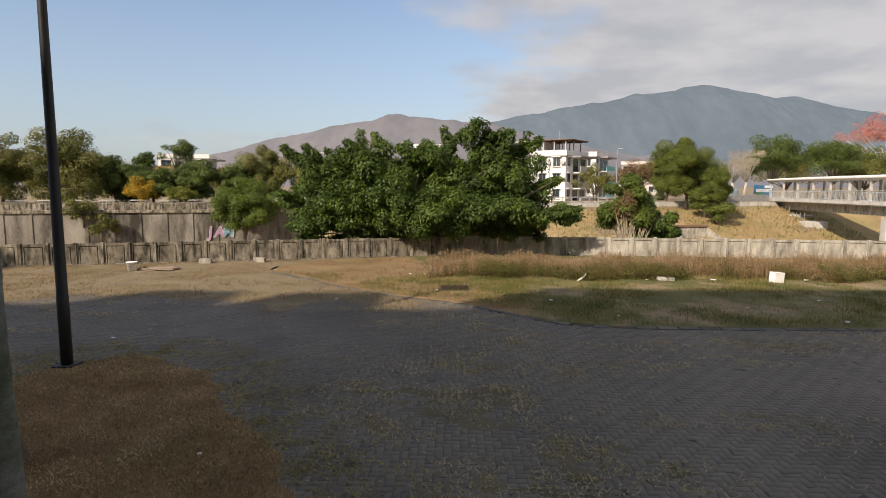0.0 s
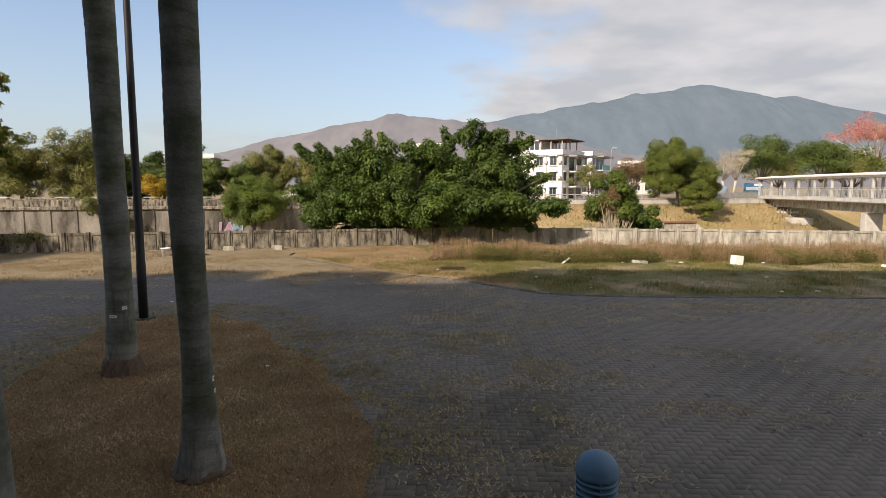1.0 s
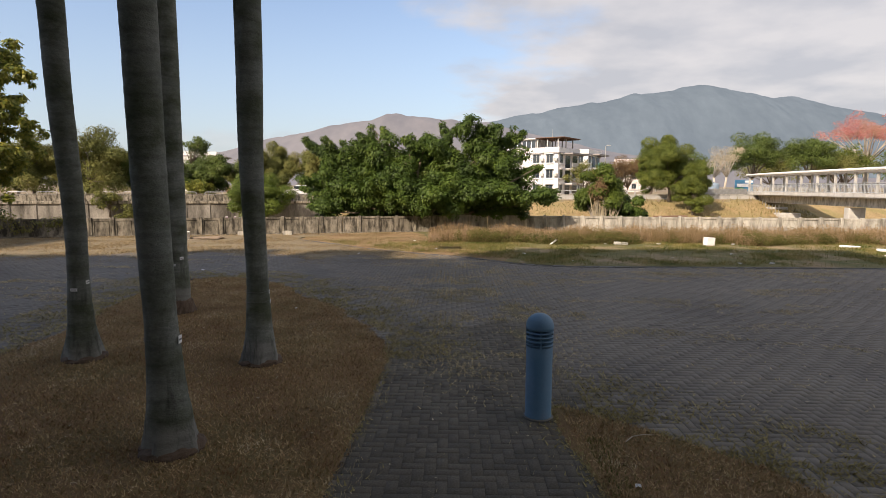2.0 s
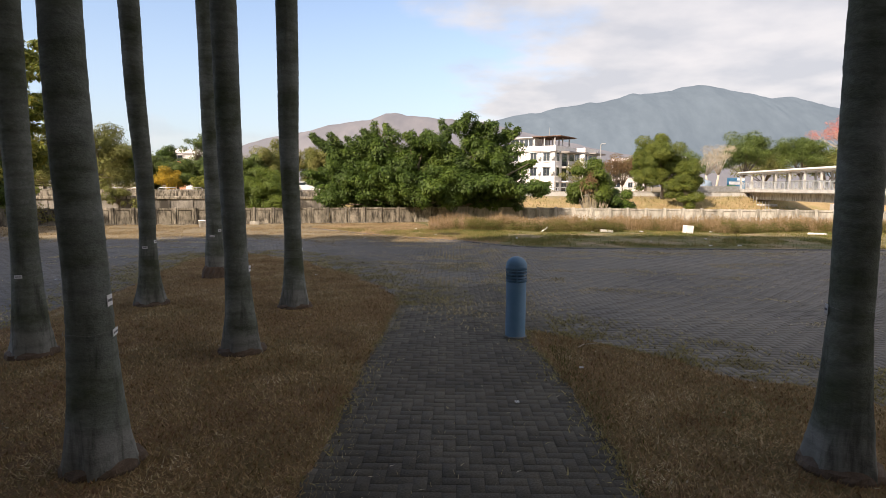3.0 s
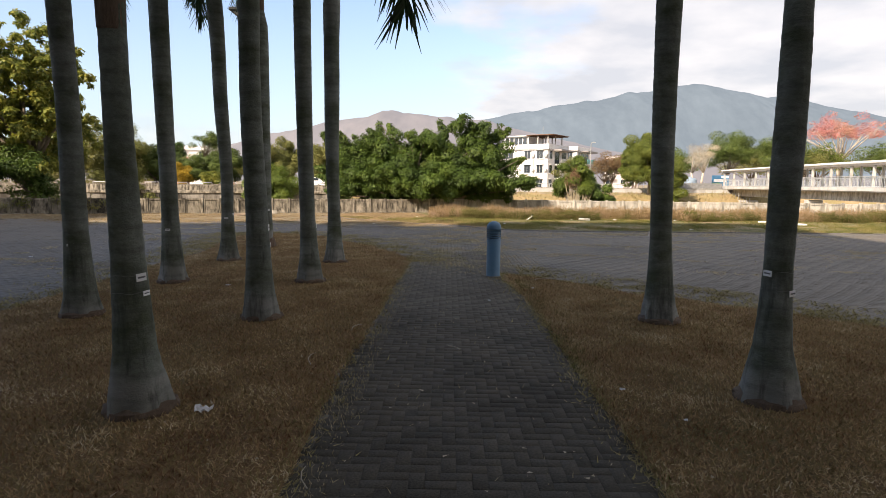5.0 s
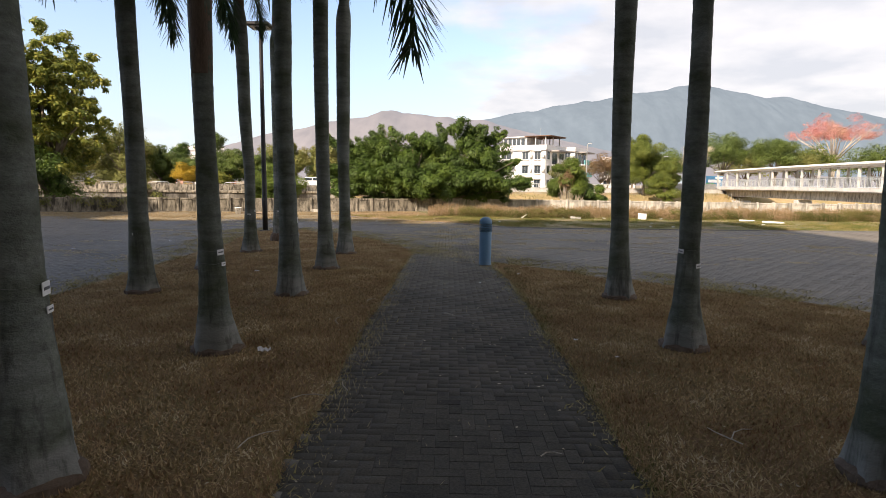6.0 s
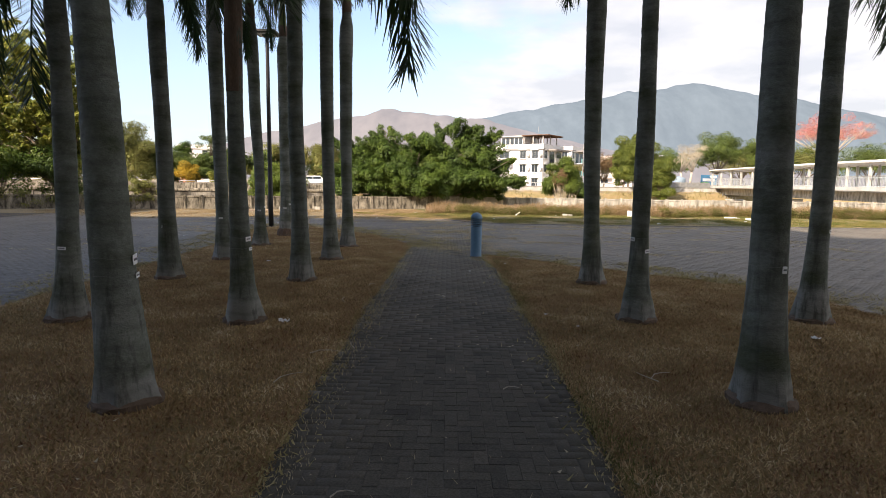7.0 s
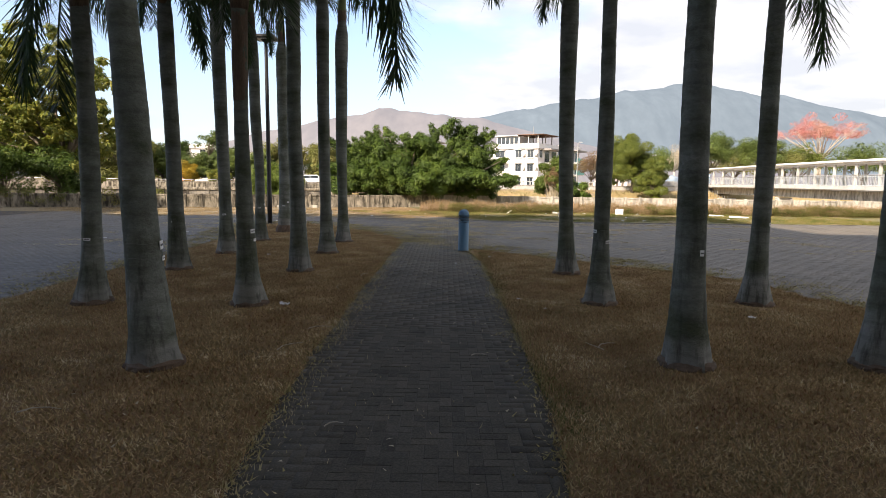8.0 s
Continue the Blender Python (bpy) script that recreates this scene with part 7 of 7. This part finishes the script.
n = 30000
wx = rng.uniform(-0.9, 34, n)
wy = weed_edge(wx) + rng.random(n) ** 1.3 * 3.0
tall = 0.2 + 0.55 * patches(wx, wy, 0.8, 51) * np.clip((wy - weed_edge(wx)) / 0.5 + 0.35, 0.35, 1)
stems = np.empty((n * 4, 3))
az, tilt = rng.uniform(0, 6.28, n), rng.uniform(0, 0.35, n)
h = tall * rng.uniform(0.6, 1.25, n)
base = np.stack([wx, wy, np.full(n, 0.02)], 1)
tip = base + np.stack([np.cos(az) * np.sin(tilt), np.sin(az) * np.sin(tilt), np.cos(tilt)], 1) * h[:, None]
side = np.stack([np.cos(az + 1.57), np.sin(az + 1.57), 0 * az], 1) * 0.006
stems[0::4], stems[1::4], stems[2::4], stems[3::4] = base - side, base + side, tip + side * 0.6, tip - side * 0.6
weeds = swarm("weed_stems", stems, 4, M["weed"])
tagged(weeds, "dense dry pinkish-brown weeds along the wall", "weeds", "", "stuff")
cw = np.stack([wx, wy, 0.02 + h * rng.uniform(0.55, 1.02, n)], 1)
seeds = leaf_cloud(cw, np.full((n, 3), 0.06), 62000, 0.075, 0.022, rng, -0.4, 0.1, 0.7)
tagged(swarm("weed_heads", seeds, 4, M["weed"]), "feathery dry seed heads of the weeds", "weeds", "", "stuff")
gx2 = rng.uniform(-0.9, 34, 3600)
gsel = patches(gx2, gx2 * 0, 1.7, 53) > 0.36
gx2 = gx2[gsel]
gc = np.stack([gx2, weed_edge(gx2) + rng.uniform(-0.3, 0.7, len(gx2)), rng.uniform(0.04, 0.5, len(gx2)) * (0.4 + patches(gx2, gx2 * 0, 1.1, 55))], 1)
lower = rng.choice(n, 7000, replace=False)
ol = np.stack([wx[lower], wy[lower], h[lower] * rng.uniform(0.1, 0.75, 7000)], 1)
tagged(swarm("weed_leaves", leaf_cloud(ol, np.full((7000, 3), 0.1), 52000, 0.06, 0.022, rng, 0.0, 0.1), 4, M["weed_green"]), "olive leaves up the stems of the dry weeds", "weeds", "", "stuff")
tagged(swarm("green_weeds", leaf_cloud(gc, np.full((len(gc), 3), 0.22), 90000, 0.06, 0.024, rng, 0.0, 0.1), 4, M["weed_green"]), "low green weeds at the foot of the dry stems", "weeds", "", "stuff")

# ---------------- grasses ----------------
flat = lambda x, y: 0 * x


def scatter(poly, n, x0, x1, y0, y1, margin, rng, thin=None):
    x, y = rng.uniform(x0, x1, n), rng.uniform(y0, y1, n)
    ok = inside(poly, x, y) > margin
    if thin is not None:
        ok &= rng.random(n) < thin(x, y)
    return x[ok], y[ok]


near_west = scatter(LAWN_W, 560000, -7.0, -0.7, -12.2, 10.9, -0.06, rng, lambda x, y: np.clip(1.15 - (y + 11) / 30, 0.6, 1))
near_east = scatter(LAWN_E, 450000, 1.3, 8.0, -12.2, 2.3, -0.06, rng, lambda x, y: np.clip(1.15 - (y + 11) / 30, 0.6, 1))
tagged(swarm("dead_grass_west", blades(near_west, west_z, (0.022, 0.058), (0.007, 0.017), (0.5, 1.5), rng), 3, M["straw"]), "matted brown dead grass and leaf shreds", "grass", "", "stuff")
tagged(swarm("dead_grass_east", blades(near_east, east_z, (0.022, 0.058), (0.007, 0.017), (0.5, 1.5), rng), 3, M["straw"]), "matted reddish dead grass and leaf shreds", "grass", "", "stuff")

# thin fringe where the dead grass creeps out over the blocks
for key, poly, z_at, box_, lb in (("grass_fringe_west", LAWN_W, west_z, (-9, 1.2, -12, 13), "thinning brownish green grass at the bed's edge"), ("grass_fringe_east", LAWN_E, east_z, (0.2, 10, -12, 4.5), "thinning brown grass at the bed's edge")):
    n = 520000
    fx, fy = rng.uniform(box_[0], box_[1], n), rng.uniform(box_[2], box_[3], n)
    d = inside(poly, fx, fy)
    reach = np.where((fx > -0.9) & (fx < 1.6) & (fy < 4), 0.07, 0.3 + 1.3 * np.clip(patches(fx, fy, 2.2, 65) * 1.6 - 0.35, 0, 1) * (fy > -3))
    ok = (d < 0.05) & (d > -1.4) & (rng.random(n) < np.exp(np.minimum(d, 0) / reach) * np.clip(3.0 * patches(fx, fy, 0.3, 67) - 0.9, 0.08, 1))
    tagged(swarm(key, blades((fx[ok], fy[ok]), lambda x, y: 0 * x - 0.002, (0.03, 0.08), (0.012, 0.024), (0.8, 1.45), rng), 3, M["grass_fringe"]), lb, "grass", "", "stuff")

g = scatter(GRASS, 230000, -6.5, 22, 12.8, 20.5, 0.08, rng, lambda x, y: np.clip(3.2 * patches(x, y, 1.6, 57) - 1.1, 0.04, 1))
tagged(swarm("lawn_blades", blades(g, strip_z, (0.05, 0.13), (0.006, 0.014), (0.1, 1.0), rng), 3, M["grass_green"]), "uneven green and straw-coloured grass blades", "grass", "", "stuff")

n = 190000
dx_, dy_ = rng.uniform(-22, 5, n), rng.uniform(13.5, 25, n)
rusty = (inside(GRASS, dx_, dy_) > 0.1) & ~green_part(dx_, dy_)
ok = ((inside(GRASS, dx_, dy_) < -0.15) | rusty) & (dy_ < fence_y(dx_) - 0.1) & (rng.random(n) < np.clip(2.6 * patches(dx_, dy_, 1.1, 59) - 0.8, 0.05, 1))
tagged(swarm("verge_straw", blades((dx_[ok], dy_[ok]), lambda x, y: np.where(inside(GRASS, x, y) > 0, strip_z(x, y), dust_z(x, y)), (0.03, 0.1), (0.008, 0.02), (0.4, 1.4), rng), 3, M["verge_straw"]), "tufts of dry straw on the dusty verge", "grass", "", "stuff")


n = 640000
jx, jy = rng.uniform(-11, 14, n), rng.uniform(2.2, 17.0, n)
# blades root in the joints between blocks
snap = rng.random(n)
jx = np.where(snap < 0.5, np.round(jx * 10) / 10 + rng.normal(size=n) * 0.006, jx)
jy = np.where(snap >= 0.5, np.round(jy * 10) / 10 + rng.normal(size=n) * 0.006, jy)
dense = np.clip(overgrown(jx, jy), 0.012, 1)
dense *= np.clip(3.2 * patches(jx, jy, 0.35, 63) - 1.0, 0.05, 1)
ok = off_lawn(jx, jy) & (rng.random(n) < dense)
jx, jy = jx[ok], jy[ok]
tagged(swarm("joint_grass", blades((jx, jy), lambda x, y: np.maximum(patch_z(x, y), -0.002), (0.025, 0.065), (0.012, 0.026), (0.8, 1.45), rng), 3, M["grass_joint"]), "pale dry grass rooted in the paving joints", "grass", "", "stuff")

n = 90000
jx, jy = rng.uniform(-0.95, 1.7, n), rng.uniform(-12.5, 6, n)
edge = np.minimum(np.abs(jx + 0.76), np.abs(jx - 1.47))
ok = rng.random(n) < np.clip(0.9 - edge * 3.6, 0.012, 1) * np.clip(2.6 * patches(jx, jy, 1.1, 47) - 0.75, 0, 1)
tagged(swarm("path_edge_grass", blades((jx[ok], jy[ok]), lambda x, y: 0 * x - 0.005, (0.02, 0.06), (0.004, 0.009), (0.2, 1.3), rng), 3, M["grass_joint"]), "dry grass creeping over the path's edges", "grass", "", "stuff")

n = 26000
sx_, sy_ = rng.uniform(-13, 45, n), rng.uniform(48, 76, n)
ok = (sy_ < bank_y(sx_) - 0.5) & (sy_ > bank_y(sx_) - 13) & (sx_ > -12)
tagged(swarm("slope_grass", blades((sx_[ok], sy_[ok]), lambda x, y: land(x, y) + 0.02, (0.2, 0.6), (0.05, 0.14), (0.2, 1.1), rng), 3, M["grass_dry"]), "tussocks of dead straw-coloured grass on the bank", "grass", "", "stuff")

n = 9000
jx, jy = 1.5 + np.abs(rng.normal(size=n)) * 0.16 - 0.1, rng.uniform(-12, 1.5, n)
ok = rng.random(n) < np.clip(3.0 * patches(jx, jy, 1.6, 49) - 1.1, 0, 1)
tagged(swarm("edge_moss", blades((jx[ok], jy[ok]), lambda x, y: np.maximum(east_z(x, y), 0.0), (0.02, 0.05), (0.006, 0.012), (0.2, 1.2), rng), 3, M["weed_green"]), "mossy green grass along the path's edge", "grass", "", "stuff")

# bits of white and straw-coloured debris on the yard
n = 1500
px_, py_ = rng.uniform(-10, 12, n), rng.uniform(-12, 14, n)
ok = inside(GRASS, px_, py_) < -0.1
tagged(swarm("debris", blades((px_[ok], py_[ok]), lambda x, y: 0.006 + 0.03 * ((inside(LAWN_W, x, y) > 0) | (inside(LAWN_E, x, y) > 0)), (0.02, 0.05), (0.012, 0.03), (1.2, 1.5), rng), 3, M["leaf_pale"]), "scattered pale leaf crumbs and chips", "debris", "", "stuff")

# ---------------- paving blocks ----------------


def herringbone(x0, x1, y0, y1, cell=0.1):
    """Centres and whether each block lies along y, for 2:1 blocks."""
    i, j = np.meshgrid(np.arange(round(x0 / cell), round(x1 / cell)), np.arange(round(y0 / cell), round(y1 / cell)))
    m = (i - j) % 4
    a, b = m == 0, m == 2
    cx = np.concatenate([(i[a] + 1.0) * cell, (i[b] + 0.5) * cell])
    cy = np.concatenate([(j[a] + 0.5) * cell, j[b] * cell])
    up = np.concatenate([np.zeros(a.sum(), bool), np.ones(b.sum(), bool)])
    return cx, cy, up


def block_corners(cx, cy, up, z, tilt):
    """Open-bottomed blocks with a chamfered top; nine faces of four corners each."""
    n = len(cx)
    l = np.where(up, 0.049, 0.099)
    w = np.where(up, 0.099, 0.049)
    sx, sy = np.array([-1, 1, 1, -1]), np.array([-1, -1, 1, 1])

    def ring(shrink, dz):
        return np.stack([cx[:, None] + sx * (l[:, None] - shrink), cy[:, None] + sy * (w[:, None] - shrink), (z + dz)[:, None] + tilt[:, :1] * sx + tilt[:, 1:] * sy], -1)

    low, mid, top = ring(0.0, -0.045), ring(0.0, -0.004), ring(0.004, 0.0)
    out = [top]
    for a, b in ((mid, top), (low, mid)):
        for k in range(4):
            q = (k + 1) % 4
            out.append(np.stack([a[:, k], a[:, q], b[:, q], b[:, k]], 1))
    return np.stack(out, 1)


cx, cy, up = herringbone(-20, 22, -14, 17.6)
keep_b = (inside(LAWN_W, cx, cy) < 0.4) & (inside(LAWN_E, cx, cy) < 0.4) & (inside(GRASS, cx, cy) < -0.12)
on_path = (np.abs(cx - 0.36) < 1.25) & (cy < 5)
keep_b &= on_path | (cy > -8)
keep_b &= (np.abs(cx - 0.4) < (cy + 14.5) * 0.85)
cx, cy, up = cx[keep_b], cy[keep_b], up[keep_b]
rng = np.random.default_rng(77)
bz = 0.003 * (patches(cx, cy, 0.9, 81) - 0.5) + rng.normal(size=len(cx)) * 0.0008
tl = rng.normal(size=(len(cx), 2)) * 0.0009
single = (cx > -0.3) & (cx < 1.1) & (cy > -10.1) & (cy < -6.1)
paving = empty("paving", pose(0, 0, 0), "dark grey herringbone block paving, worn and dusty", "paving", "", "structure")
loop = []
for a, b in ((4, 8), (0, 4)):
    for k in range(4):
        q = (k + 1) % 4
        loop.append((a + k, a + q, b + q, b + k))
loop.append((8, 9, 10, 11))
loop = np.array(loop)


def joined_blocks(name, pick, material, label):
    """Blocks too many to part: one mesh, each block one loose piece."""
    c = block_corners(cx[pick], cy[pick], up[pick], bz[pick], tl[pick])
    n = len(c)
    low = np.stack([c[:, 5, 0], c[:, 6, 0], c[:, 7, 0], c[:, 8, 0]], 1)
    mid = np.stack([c[:, 1, 0], c[:, 2, 0], c[:, 3, 0], c[:, 4, 0]], 1)
    vert = np.concatenate([low, mid, c[:, 0]], 1).reshape(-1, 3)
    all_loops = (np.arange(n)[:, None, None] * 12 + loop[None]).reshape(-1).astype(np.int32)
    me = bpy.data.meshes.new(name)
    me.vertices.add(len(vert))
    me.vertices.foreach_set("co", np.ascontiguousarray(vert, np.float32).ravel())
    me.loops.add(len(all_loops))
    me.loops.foreach_set("vertex_index", all_loops)
    me.polygons.add(len(all_loops) // 4)
    me.polygons.foreach_set("loop_start", np.arange(0, len(all_loops), 4, dtype=np.int32))
    me.polygons.foreach_set("loop_total", np.full(len(all_loops) // 4, 4, np.int32))
    me.materials.append(material)
    me.update(calc_edges=True)
    ob = new(name, me)
    ob.parent = paving
    return tagged(ob, label, "", "", "stuff")


# blocks that take the path colour with palm shade painted in
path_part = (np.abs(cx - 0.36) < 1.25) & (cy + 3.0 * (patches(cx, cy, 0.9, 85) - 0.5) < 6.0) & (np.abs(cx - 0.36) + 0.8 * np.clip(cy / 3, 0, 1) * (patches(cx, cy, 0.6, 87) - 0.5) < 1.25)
joined_blocks("path_blocks", ~single & path_part, M["paver_path"], "near-black paving blocks of the path, palm shade in their colour")
joined_blocks("plaza_blocks", ~single & ~path_part, M["paver"], "dusty grey paving blocks of the yard")
one = {}
for flag in (False, True):
    q = block_corners(np.zeros(1), np.zeros(1), np.array([flag]), np.zeros(1), np.zeros((1, 2)))[0]
    vs = np.concatenate([[q[5, 0], q[6, 0], q[7, 0], q[8, 0]], [q[1, 0], q[2, 0], q[3, 0], q[4, 0]], q[0]])
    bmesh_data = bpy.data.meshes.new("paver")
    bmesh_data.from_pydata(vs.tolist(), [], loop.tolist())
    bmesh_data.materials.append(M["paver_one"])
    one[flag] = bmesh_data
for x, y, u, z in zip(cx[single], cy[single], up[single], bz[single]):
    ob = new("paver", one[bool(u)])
    ob.parent = paving
    ob.location = (x, y, z)
    ob.rotation_euler = (rng.normal() * 0.008, rng.normal() * 0.008, rng.normal() * 0.006)
